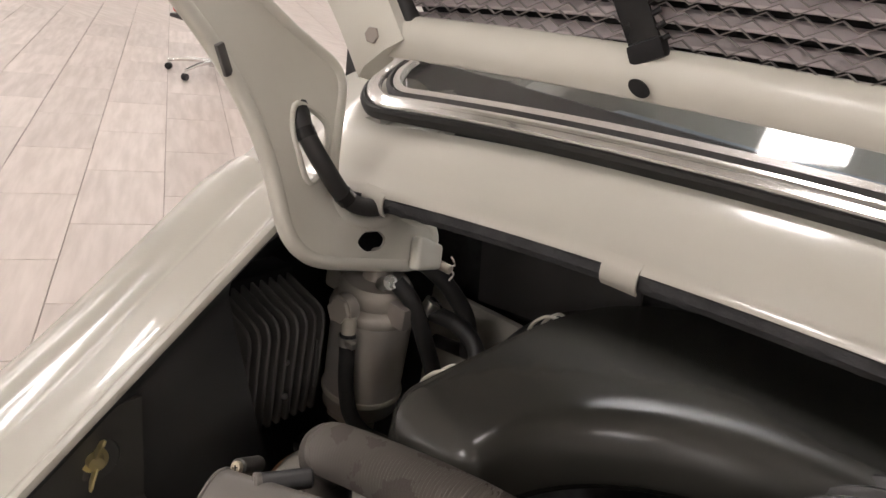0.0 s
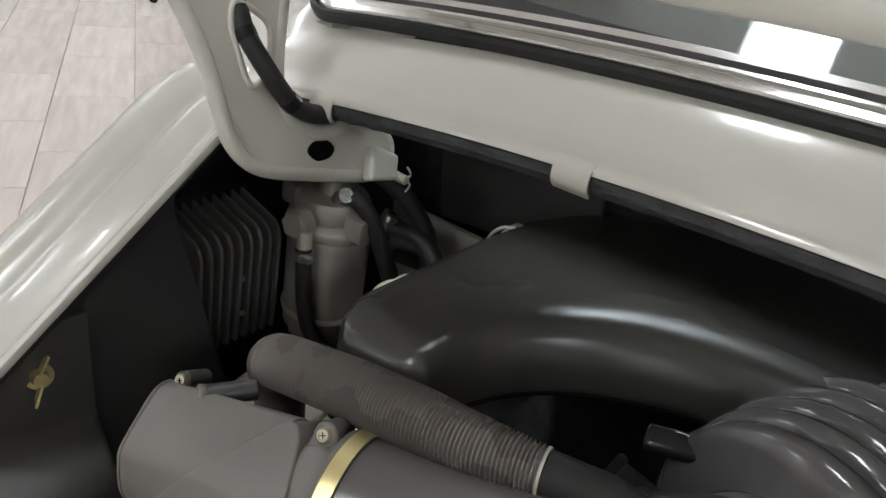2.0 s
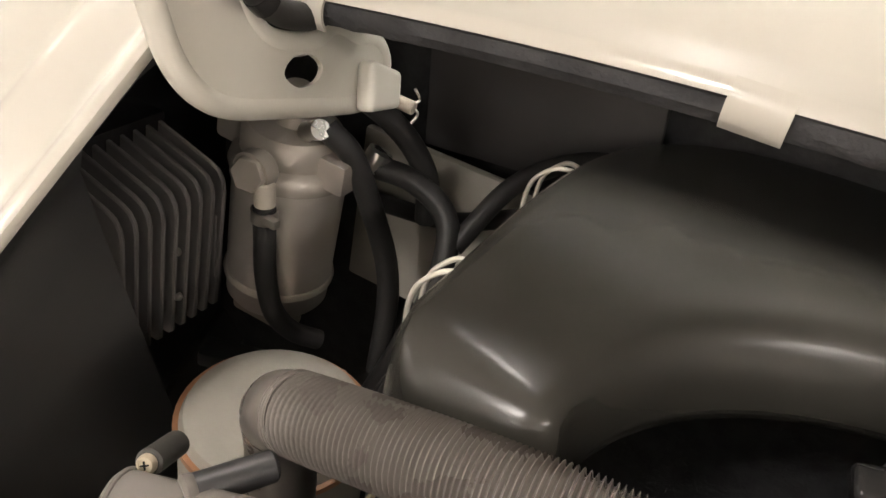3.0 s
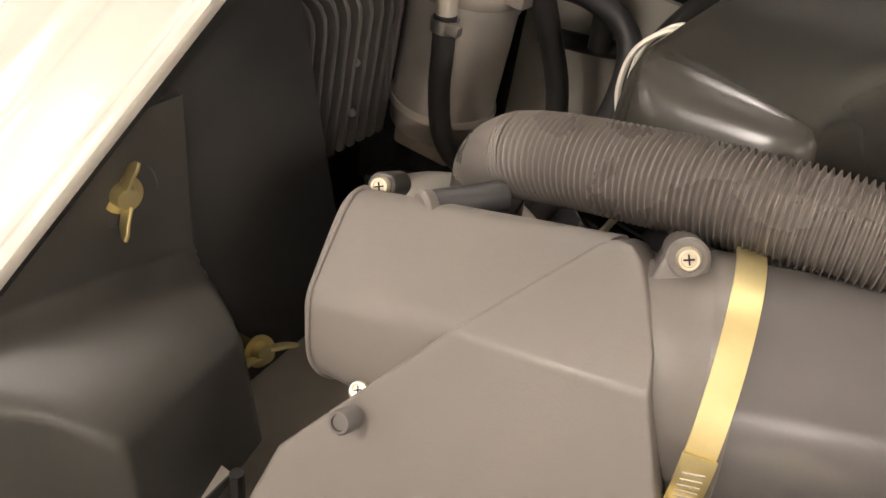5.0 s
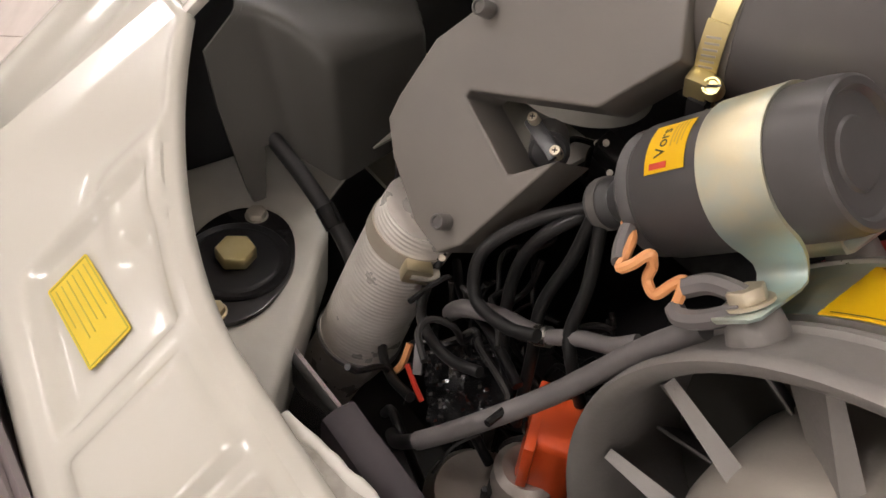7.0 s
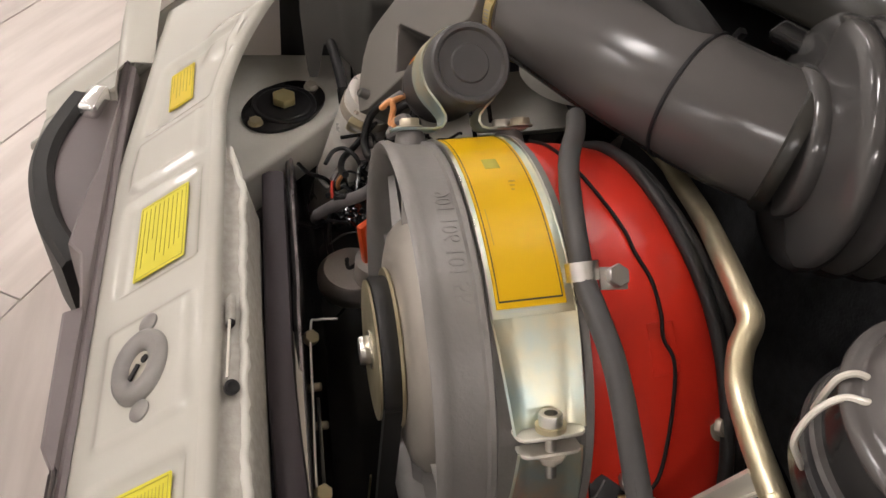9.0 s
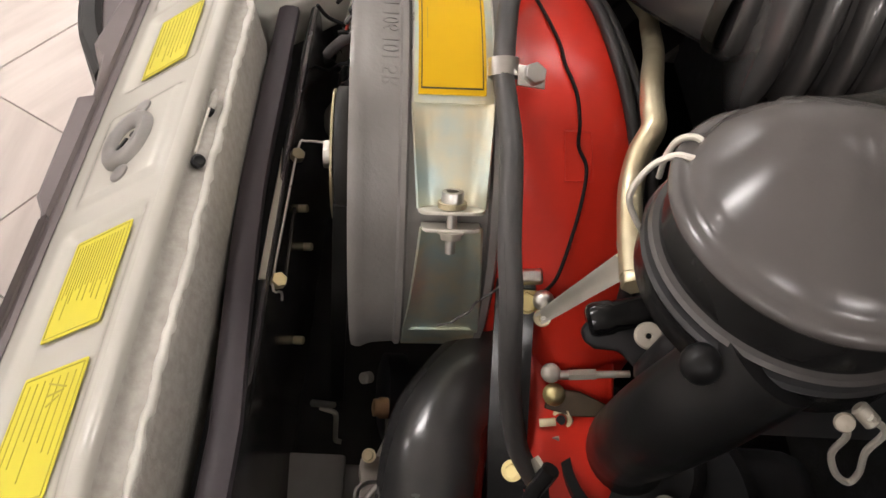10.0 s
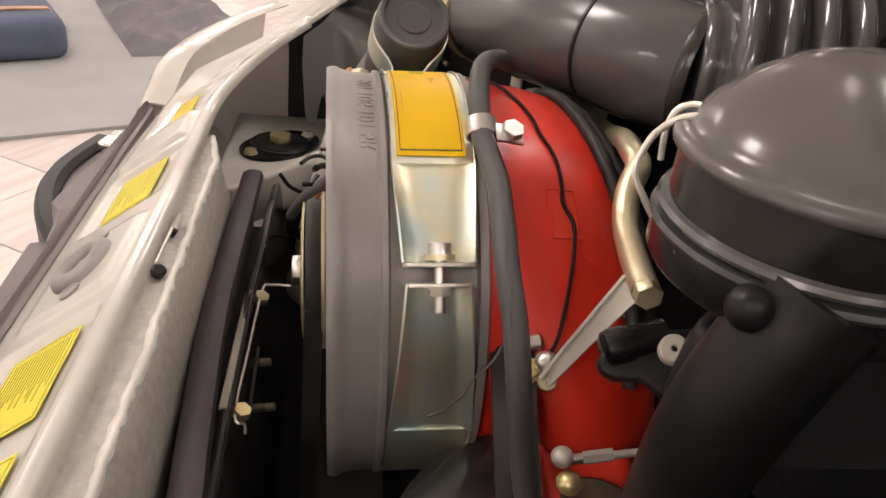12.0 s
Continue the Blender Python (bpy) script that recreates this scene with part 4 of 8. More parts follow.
    for k in range(16):
        z = 1.146 + 0.0126 * k
        half = 0.40 + 0.80 * (z - 1.13)
        line = [Vector((x, 0.318 + 0.08 * (z - 1.13), z + 0.012 - 0.17 * x * x)) for x in (-half + 2 * half * i / 20 for i in range(21))]
        bm = sweep(line, [(0.0062, -0.0042), (0.0072, -0.0036), (0.0070, -0.0022), (0.0056, -0.0012), (-0.0036, 0.0046), (-0.0046, 0.0040)])
        part("grille_slat", bm, M_SLAT, s, "grey-brown grille slat")
    # black sheet added so the gaps between slats read as shade
    rows = []
    for k in range(5):
        z = 1.142 + 0.052 * k
        half = 0.40 + 0.80 * (z - 1.13)
        rows.append([(x, 0.336 + 0.08 * (z - 1.13), z + 0.012 - 0.17 * x * x) for x in (-half + 2 * half * i / 20 for i in range(21))])
    part("slat_shade_sheet", thicken(loft(rows, closed_ring=False), 0.002), M_BRICKTIN, s, "black sheet standing in for the shade between the slats")
    return s


def hinge_arm(lid):
    o, a, b = Vector((-0.394, 0.229, 0.970)), Vector((-0.434, 0.269, 1.099)), Vector((-0.384, 0.335, 0.949))
    n = (a - o).cross(b - o).normalized()
    if n.x < 0:
        n = -n
    m = frame_at(o, n, (0, 1, 0))
    inv = m.inverted()

    def loc(y, z):
        """The place on the arm's plane with that y and z, in its own frame."""
        x = o.x - (n.y * (y - o.y) + n.z * (z - o.z)) / n.x
        q = inv @ Vector((x, y, z))
        return (q.x, q.y)
    outer = [(.122, 1.196), (.131, 1.172), (.148, 1.148), (.168, 1.119), (.185, 1.085), (.196, 1.050), (.200, 1.022), (.203, 1.000), (.212, .984), (.228, .974),
             (.258, .966), (.298, .957), (.322, .953), (.338, .957), (.345, .970), (.338, .982), (.322, .986), (.306, .994), (.290, .990), (.272, .992), (.255, 1.000), (.247, 1.016),
             (.250, 1.040), (.259, 1.068), (.266, 1.090), (.262, 1.104), (.245, 1.117), (.220, 1.136), (.195, 1.160), (.165, 1.190), (.145, 1.205), (.130, 1.206)]
    slot = [(.224, 1.081), (.245, 1.068), (.246, 1.055), (.242, 1.045), (.232, 1.030), (.223, 1.030), (.219, 1.048), (.217, 1.067)]
    hole = [(.262, .980), (.270, .986), (.283, .985), (.290, .978), (.284, .972), (.270, .972)]

    def smooth(pts, steps=4):
        p = [Vector((*loc(y, z), 0)) for y, z in pts]
        q = spline([p[-1], *p, p[0], p[1]], steps)
        return [(v.x, v.y) for v in q[steps:-steps - 1 - steps + steps][:steps * len(p)]]
    so, ss, sh = smooth(outer), smooth(slot), smooth(hole)
    bm = prism(so, 0.003, m @ Matrix.Translation((0, 0, -0.002)), 0, holes=(ss, sh))
    arm = part("hinge_arm", bm, M_PAINT_MATT, lid, "ivory stamped steel gooseneck hinge arm", sharp=60)
    # rolled rims
    def rim(name, pts, r, dz):
        line = [m @ Vector((x, y, dz)) for x, y in pts]
        bm = sweep(line, circle(r, 10), up=n, closed=True)
        return part(name, bm, M_PAINT_MATT, arm, sharp=80)
    rim("outer_rim", so, 0.0062, -0.0065)
    rim("slot_rim", ss, 0.0022, -0.002)
    # forward pivot lug with pin and clip
    p = Vector((-0.384, 0.335, 0.957))
    bm = box((0.012, 0.028, 0.030), frame_at(p + Vector((0.002, -0.010, 0.004)), n, (0, 1, -0.35)) @ Matrix.Rotation(radians(90), 4, "Y"), 0.0058, 4, 0.72)
    part("pivot_lug", bm, M_PAINT_MATT, arm)
    part("pin", rod(p + Vector((-0.012, 0.004, -0.006)), p + Vector((0.016, 0.006, -0.008)), 0.004, bev=0.0006), M_PUMP, arm)
    q = p + Vector((0.014, 0.007, -0.007))
    part("pin_clip", tube([q + Vector((0, 0, 0.010)), q + Vector((0.003, 0.002, 0.004)), q, q + Vector((0.003, 0.002, -0.005)), q + Vector((0.001, 0, -0.011))], 0.0009, 6), M_STEEL, arm)
    e = m @ Vector((*loc(.170, 1.110), 0))
    part("edge_clip", box((0.004, 0.006, 0.022), frame_at(e, (0, -0.35, 0.9)), 0.001), M_FIN, arm, "dark edge clip")
    return arm


def lid_cable():
    s = thing("wiring_cable", (-0.42, 0.23, 1.06), "black taped cable passing through the hinge arm slot", "cable")
    pts = [(-0.466, 0.238, 1.094), (-0.443, 0.232, 1.083), (-0.424, 0.225, 1.064), (-0.408, 0.232, 1.040), (-0.400, 0.250, 1.015), (-0.396, 0.275, 1.006), (-0.392, 0.300, 1.010), (-0.38, 0.33, 1.0)]
    part("sleeve", tube(pts, 0.0068, 12), M_RUBBER, s)
    for t in (0.3, 0.55, 0.8):
        line = spline(pts, 8)
        i = int(t * (len(line) - 2))
        part("tape", sweep([line[i], line[i + 1], line[i + 2]], circle(0.0074, 12)), M_GLOSSBLACK, s)


# ---- engine: cooling fan ----
FAN = frame_at((0.0, 0.0, 0.730), (-0.032, 0.999, 0.041), (1, 0, 0))   # local z: forward along the fan's axis; local x: right; local y: down


def fan_housing():
    s = thing("fan_housing", (0, 0.02, 0.60), "grey cast alloy cooling fan housing with flared rim", "fan housing")
    prof = [(0.1355, 0.0020), (0.1366, 0.0045), (0.1366, 0.0080), (0.1350, 0.0110), (0.1335, 0.016), (0.1325, 0.030),
            (0.1345, 0.0315), (0.1345, 0.0345), (0.1315, 0.036), (0.1315, 0.082), (0.1345, 0.0835), (0.1345, 0.088), (0.130, 0.090), (0.126, 0.090),
            (0.1250, 0.066), (0.1248, 0.040), (0.1252, 0.020), (0.1265, 0.011), (0.1290, 0.0055), (0.1325, 0.0024)]
    body = part("ring", lathe(prof, FAN, 96, closed=True), M_CAST, s, sharp=50)
    # raised casting number on the rim
    cu = bpy.data.curves.new("number", "FONT")
    cu.body, cu.size, cu.extrude = "901 106 101 5R", 0.0130, 0.00035
    tmp = new("tmp", cu)
    me = bpy.data.meshes.new_from_object(tmp)
    bpy.data.objects.remove(tmp)
    bm = bmesh.new()
    bm.from_mesh(me)
    for v in bm.verts:
        # written round the ring, starting near the top and running down the right side
        a = radians(-92) + (v.co.x * 0.86) / 0.133
        r = 0.1330 + v.co.z
        h = 0.029 - v.co.y * 1.05
        v.co = FAN @ Vector((r * math.cos(a), r * math.sin(a), h))
    part("casting_number", bm, M_CAST, body, sharp=30)
    return s


def fan_wheel():
    s = thing("cooling_fan", FAN @ Vector((0, 0, 0.02)), "grey alloy fan wheel with narrow blades round a domed hub", "fan")
    part("hub", lathe([(0.0, 0.0015), (0.050, 0.0015), (0.066, 0.003), (0.077, 0.0065), (0.0835, 0.013), (0.0865, 0.022), (0.0875, 0.034), (0.0875, 0.06), (0, 0.06)], FAN, 64), M_HUB, s, "rounded pale alloy hub")
    bm = bmesh.new()
    n = 8
    for i in range(n + 1):
        r = 0.082 + (0.1235 - 0.082) * i / n
        tw = radians(-52 - 6 * i / n)
        c, sn = math.cos(tw), math.sin(tw)
        w, t = 0.0165, 0.0026 + 0.0016 * (1 - i / n)
        row = []
        for u, v in ((-w, -t), (-w, t), (w, t * 0.5), (w, -t * 0.5)):
            row.append(bm.verts.new((r, u * sn - v * c, 0.025 + u * c + v * sn)))
        if i:
            for j in range(4):
                bm.faces.new((prev[j], prev[(j + 1) % 4], row[(j + 1) % 4], row[j]))
        prev = row
    bm.faces.new(prev)
    base = bm
    for k in range(11):
        b2 = base.copy()
        b2.transform(FAN @ Matrix.Rotation(2 * math.pi * k / 11 - radians(161.5), 4, "Z"))
        part("blade", b2, M_CAST, s, sharp=40)
    base.free()
    for k in range(9):
        bm = box((0.054, 0.002, 0.026), FAN @ Matrix.Rotation(2 * math.pi * (k + 0.1) / 9, 4, "Z") @ Matrix.Translation((0.097, 0, 0.062)) @ Matrix.Rotation(radians(40), 4, "X"), 0.0006, 1)
        part("guide_vane", bm, M_FIN, s, "grey guide vane behind the blades")
    # dark disc added in place of the shade behind the blades
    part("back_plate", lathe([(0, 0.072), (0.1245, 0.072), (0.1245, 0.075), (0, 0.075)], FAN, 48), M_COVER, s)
    return s


def fan_pulley():
    s = thing("alternator_pulley", FAN @ Vector((0, 0, -0.01)), "black belt pulley with a gold plated face and hexagon bolt", "pulley")
    part("front_plate", lathe([(0, -0.0135), (0.030, -0.0135), (0.043, -0.0145), (0.0465, -0.0140), (0.0465, -0.0125), (0.043, -0.0125), (0.030, -0.011), (0, -0.011)], FAN, 56), M_GOLD, s, "yellow zinc plated face")
    part("belt", lathe([(0.040, -0.012), (0.0475, -0.0115), (0.0485, -0.010), (0.0485, -0.0015), (0.0475, 0.0), (0.040, 0.0)], FAN, 56, closed=True), M_RUBBER, s, "black rubber drive belt round the pulley")
    part("back_plate", lathe([(0, 0.0), (0.049, 0.0), (0.0535, -0.0015), (0.0535, 0.0005), (0.049, 0.003), (0, 0.003)], FAN, 56), M_GOLD, s, "gold plated rear pulley half")
    tip = FAN @ Vector((0, 0, -0.0135))
    part("bolt", hex_head(tip, FAN.to_3x3() @ Vector((0, 0, -1)), 0.0105, 0.008, 0.013), M_STEEL, s, "bright hexagon bolt")
    # the lower run of the belt
    a = FAN @ Vector((0.047, 0.0, -0.006))
    b = FAN @ Vector((-0.047, 0.0, -0.006))
    bm = sweep([a, a + Vector((0.01, 0, -0.15)), a + Vector((0.012, 0, -0.30))], [(-0.004, -0.006), (0.004, -0.006), (0.003, 0.006), (-0.003, 0.006)], up=(0, 1, 0))
    part("belt_run", bm, M_RUBBER, s)
    return s


def ring_strip(r, z0, z1, a0, a1, t=0.0016, seg=40, m=None):
    """Part of a flat band round the fan's axis: angles from the right side, downwards positive."""
    return lathe([(r, z0), (r + t, z0 + 0.0004), (r + t, z1 - 0.0004), (r, z1)], m or FAN, seg, a0, a1 - a0, closed=True)


def fan_strap():
    s = thing("fan_strap", FAN @ Vector((0.10, -0.08, 0.06)), "iridescent zinc plated strap round the fan housing with a tightening bolt", "clamp strap")
    top = part("upper_band", ring_strip(0.1325, 0.037, 0.083, -215, -57), M_STRAP, s)
    for z in (0.0365, 0.0825):
        part("edge_roll", ring_strip(0.1330, z, z + 0.0015, -215, -57, 0.0026), M_STEEL, top)

    def taper(a0, a1, w0, w1, lift0, lift1, name, r=0.1325):
        rows = []
        n = 14
        for i in range(n + 1):
            u = i / n
            a = radians(a0 + (a1 - a0) * u)
            w = w0 + (w1 - w0) * u
            rr = r + (lift1 * u * u if lift1 else lift0 * (1 - u) ** 2)
            row = []
            for k in range(9):
                v = -1 + k / 4
                d = rr + (0.0030 + 0.0035 * (u if lift1 else 1 - u)) * abs(v) ** 8
                row.append(FAN @ Vector((d * math.cos(a), d * math.sin(a), 0.060 + v * w)))
            rows.append(row)
        bm = loft(rows, closed_ring=False)
        thicken(bm, 0.0015)
        return part(name, bm, M_STRAP, s, sharp=60)
    taper(-57, -33.0, 0.0230, 0.0185, 0.0, 0.0065, "upper_end")
    taper(-28.5, 12, 0.0165, 0.0240, 0.0065, 0.0, "lower_end")
    part("lower_band", ring_strip(0.1325, 0.036, 0.084, 11.5, 140), M_STRAP, s)
    for a, w, h in ((-32.8, 0.0186, 0.0125), (-28.7, 0.0166, 0.0110)):
        # lip bent outwards at the end of the band, with rounded corners
        lm = FAN @ Matrix.Rotation(radians(a), 4, "Z") @ Matrix.Translation((0.1375, 0.0, 0.060)) @ Matrix.Rotation(radians(90), 4, "X")
        poly = [(-0.001, -w), (h * 0.45, -w), (h * 0.75, -w * 0.95), (h * 0.95, -w * 0.82), (h, -w * 0.6), (h, w * 0.6), (h * 0.95, w * 0.82), (h * 0.75, w * 0.95), (h * 0.45, w), (-0.001, w)]
        part("bent_lug", prism(poly, 0.0022, lm, 0.0006, 2), M_ZINC, s, "bent lug with a bright edge")
    m = FAN @ Matrix.Rotation(radians(-30.6), 4, "Z") @ Matrix.Translation((0.1445, 0, 0.060))
    ay = (m.to_3x3() @ Vector((0, 1, 0))).normalized()
    c = m.translation
    part("tension_bolt", rod(c - ay * 0.008, c + ay * 0.020, 0.0030, seg=16), M_STEEL, s)
    part("socket_head", lathe([(0.0, 0.004), (0.0035, 0.004), (0.0035, 0.009), (0.0058, 0.009), (0.0062, 0.008), (0.0062, 0), (0, 0)], frame_at(c - ay * 0.0070, -ay), 20), M_STEEL, s, "socket cap screw head")
    part("collar", lathe([(0, 0), (0.008, 0), (0.008, 0.003), (0, 0.003)], frame_at(c - ay * 0.0070, -ay), 20), M_GOLD, s)
    part("nut", hex_head(c + ay * 0.0065, ay, 0.0065, 0.005, 0.008), M_PUMP, s)
    w = thing("strap_wire", (0.13, 0.08, 0.74), "thin bare wire trailing over the fan strap", "wire")
    part("strand", tube([(0.128, 0.099, 0.768), (0.1325, 0.0950, 0.7610), (0.1335, 0.0890, 0.7520), (0.1345, 0.0830, 0.7460), (0.1355, 0.0800, 0.7370), (0.1365, 0.0750, 0.7330), (0.1385, 0.0690, 0.7280), (0.1380, 0.0620, 0.7240)], 0.0007, 6), M_GREYWIRE, w)
    # amber label round the band
    lab = thing("fan_strap_label", FAN @ Vector((0, -0.135, 0.06)), "glossy amber paper label on the fan strap", "label")
    part("paper", ring_strip(0.1343, 0.0402, 0.0785, -130, -59, 0.0004, 44), M_LABEL, lab)
    for z in (0.0418, 0.0762):
        part("border_line", ring_strip(0.1348, z, z + 0.0006, -128.5, -60.4, 0.0002, 40), M_INKBLACK, lab)
    part("border_line", ring_strip(0.1348, 0.0418, 0.0768, -60.8, -60.4, 0.0002, 2), M_INKBLACK, lab)
    part("emblem", ring_strip(0.1348, 0.054, 0.063, -103, -98.5, 0.0002, 4), M_INK, lab)
    for k in range(3):
        part("print_bar", ring_strip(0.1348, 0.064, 0.068 - 0.001 * k, -93 + 1.5 * k, -92.5 + 1.5 * k, 0.0002, 2), M_LABELINK, lab)
    part("print_bar", ring_strip(0.1348, 0.045, 0.0455, -84, -74, 0.0002, 12), M_LABELINK, lab)


SHROUD = ((0.088, 0.1275), (0.092, 0.1298), (0.098, 0.1285), (0.106, 0.1285), (0.118, 0.1275), (0.130, 0.1255), (0.145, 0.1215), (0.158, 0.1145), (0.168, 0.101), (0.176, 0.077), (0.180, 0.045))


def on_shroud(a, z, r):
    """A place round the shroud; its right shoulder runs out sideways."""
    c, q = math.cos(radians(a)), math.sin(radians(a))
    k = max(0.0, min(1.0, (a + 50) / 71.0))
    k = k * k * (3 - 2 * k) * min(1.0, max(0.0, (z - 0.100) / 0.022))
    b = max(0.0, min(1.0, (a + 100) / 75.0))
    b = 0.34 * b * b * (3 - 2 * b) * max(0.0, z - 0.108)
    return FAN @ Vector((r * c + 0.050 * k * (0.6 + 0.4 * (r / 0.13)), r * q + 0.01 * k, z + b))


def shroud_radius(z):
    for (z0, r0), (z1, r1) in zip(SHROUD, SHROUD[1:]):
        if z <= z1:
            return r0 + (r1 - r0) * (z - z0) / (z1 - z0)
    return SHROUD[-1][1]


def red_shroud():
    """Glass-fibre air shroud in front of the fan housing."""
    s = thing("air_shroud", (0.05, 0.16, 0.60), "red glass-fibre cooling air shroud in front of the fan", "shroud")
    bm = loft([[on_shroud(-172 + 212 * i / 64, z, r) for z, r in SHROUD] for i in range(65)], closed_ring=False)
    thicken(bm, 0.003)
    part("dome", bm, M_RED, s, sharp=70)
    bm = box((0.17, 0.056, 0.10), Matrix.Translation((0.185, 0.1475, 0.650)) @ Matrix.Rotation(radians(25), 4, "Y"), 0.010, 4)
    part("side_skirt", bm, M_RED, s)
    for a0, a1, z0, z1 in ((-52, -40, 0.121, 0.121), (-52, -40, 0.134, 0.134), (-40, -40, 0.121, 0.134), (-52, -52, 0.121, 0.134)):
        line = [on_shroud(a0 + (a1 - a0) * k / 6, z0 + (z1 - z0) * k / 6, shroud_radius(z0 + (z1 - z0) * k / 6) + 0.0002) for k in range(7)]
        part("moulded_line", sweep(line, circle(0.0005, 6)), M_RED, s)
    part("bolt", hex_head((0.112, 0.168, 0.786), (0.55, 0.3, 0.6), 0.006, 0.005, 0.0085), M_PUMP, s, "dull plated bolt")
    return s


def shroud_hardware():
    # black edge plate between housing and red shroud
    s = thing("shroud_bracket", (0.12, 0.095, 0.60), "black steel edge plate between fan housing and shroud", "bracket")
    rows = []
    for (x0, y0, z0), (x1, y1, z1) in (((0.094, 0.094, 0.780), (0.1185, 0.1152, 0.7805)), ((0.120, 0.094, 0.762), (0.1455, 0.1165, 0.7535)), ((0.146, 0.095, 0.738), (0.1640, 0.1180, 0.7300)), ((0.172, 0.095, 0.718), (0.1850, 0.1185, 0.7140)),
                                       ((0.194, 0.096, 0.698), (0.2050, 0.1190, 0.6960)), ((0.218, 0.098, 0.678), (0.2270, 0.1200, 0.6750)), ((0.246, 0.100, 0.655), (0.2540, 0.1215, 0.6520))):
        rows.append([(x0, y0, z0), (x1, y1, z1), (x1 - 0.0015, y1 + 0.0008, z1 - 0.0025), (x0 - 0.0015, y0, z0 - 0.0025)])
    part("plate", loft(rows), M_GLOSSBLACK, s)
    part("bolt", hex_head((0.2135, 0.1120, 0.6855), (0.55, -0.25, 0.75), 0.0046, 0.004, 0.0066), M_BRASS, s, "gold plated hexagon bolt")
    b = thing("hose_clip", (0.06, 0.082, 0.859), "bright steel hose clip with a hexagon bolt", "hose clip")
    m = frame_at((0.058, 0.086, 0.862), (0.55, -0.2, 0.8), (0.7, 0.1, -0.6))
    part("band", lathe([(0.0078, -0.005), (0.0088, -0.005), (0.0088, 0.005), (0.0078, 0.005)], frame_at((0.058, 0.0835, 0.862), (0.68, 0.05, -0.55)), 24, closed=True), M_STEEL, b)
    part("ear", box((0.012, 0.016, 0.002), frame_at((0.0635, 0.0985, 0.862), (0.5, 0.15, 0.85), (0.8, 0, -0.5)), 0.0006), M_STEEL, b)
    part("bolt", hex_head((0.0635, 0.0995, 0.863), (0.5, 0.15, 0.85), 0.0065, 0.005), M_STEEL, b)


def breather_hose():
    s = thing("breather_hose", (0.06, 0.085, 0.80), "matt black rubber breather hose running over the shroud", "hose")
    pts = [(-0.075, 0.120, 0.862), (-0.045, 0.108, 0.873), (-0.015, 0.094, 0.878), (0.015, 0.0865, 0.8755), (0.058, 0.0835, 0.862), (0.082, 0.085, 0.857), (0.106, 0.087, 0.852), (0.130, 0.087, 0.844), (0.159, 0.087, 0.830), (0.178, 0.090, 0.813), (0.191, 0.094, 0.784), (0.197, 0.100, 0.749), (0.210, 0.110, 0.712), (0.218, 0.125, 0.685), (0.226, 0.142, 0.660)]
    part("hose", tube(pts, 0.0062, 14), M_RUBBERGREY, s)
    part("end_sleeve", tube([pts[-2], pts[-1]], 0.0085, 14, smooth=False), M_GLOSSBLACK, s, "black end sleeve")
    part("mould_seam", tube([Vector(q) + Vector((0.0034, -0.0030, 0.0028)) for q in pts[3:-2]], 0.0010, 6), M_RUBBERGREY, s)
    w = thing("vacuum_line", (0.06, 0.12, 0.83), "thin black vacuum line lying on the red shroud", "cable")
    pts = [on_shroud(a, z, shroud_radius(z) + 0.0012) for a, z in ((-128, 0.104), (-115, 0.106), (-100, 0.110), (-85, 0.117), (-76, 0.122), (-70, 0.1235), (-62, 0.128), (-54, 0.1285), (-48, 0.1275), (-43, 0.131), (-36, 0.1290), (-27, 0.1240), (-19, 0.119), (-12, 0.112))]
    part("line", tube(pts, 0.0011, 8), M_BRICKTIN, w)
    f = thing("spark_lead", (0.09, 0.17, 0.83), "pair of black leads following the shroud's front edge", "cable")
    for d in (0.0, 0.0095):
        pts = [on_shroud(a, z + d * 0.8, shroud_radius(z) + 0.004 - d * 0.5) for a, z in ((-140, 0.146), (-120, 0.150), (-100, 0.153), (-80, 0.155), (-62, 0.156), (-46, 0.156), (-32, 0.155), (-20, 0.153), (-10, 0.150))]
        part("lead", tube(pts, 0.0042, 10), M_RUBBER, f)


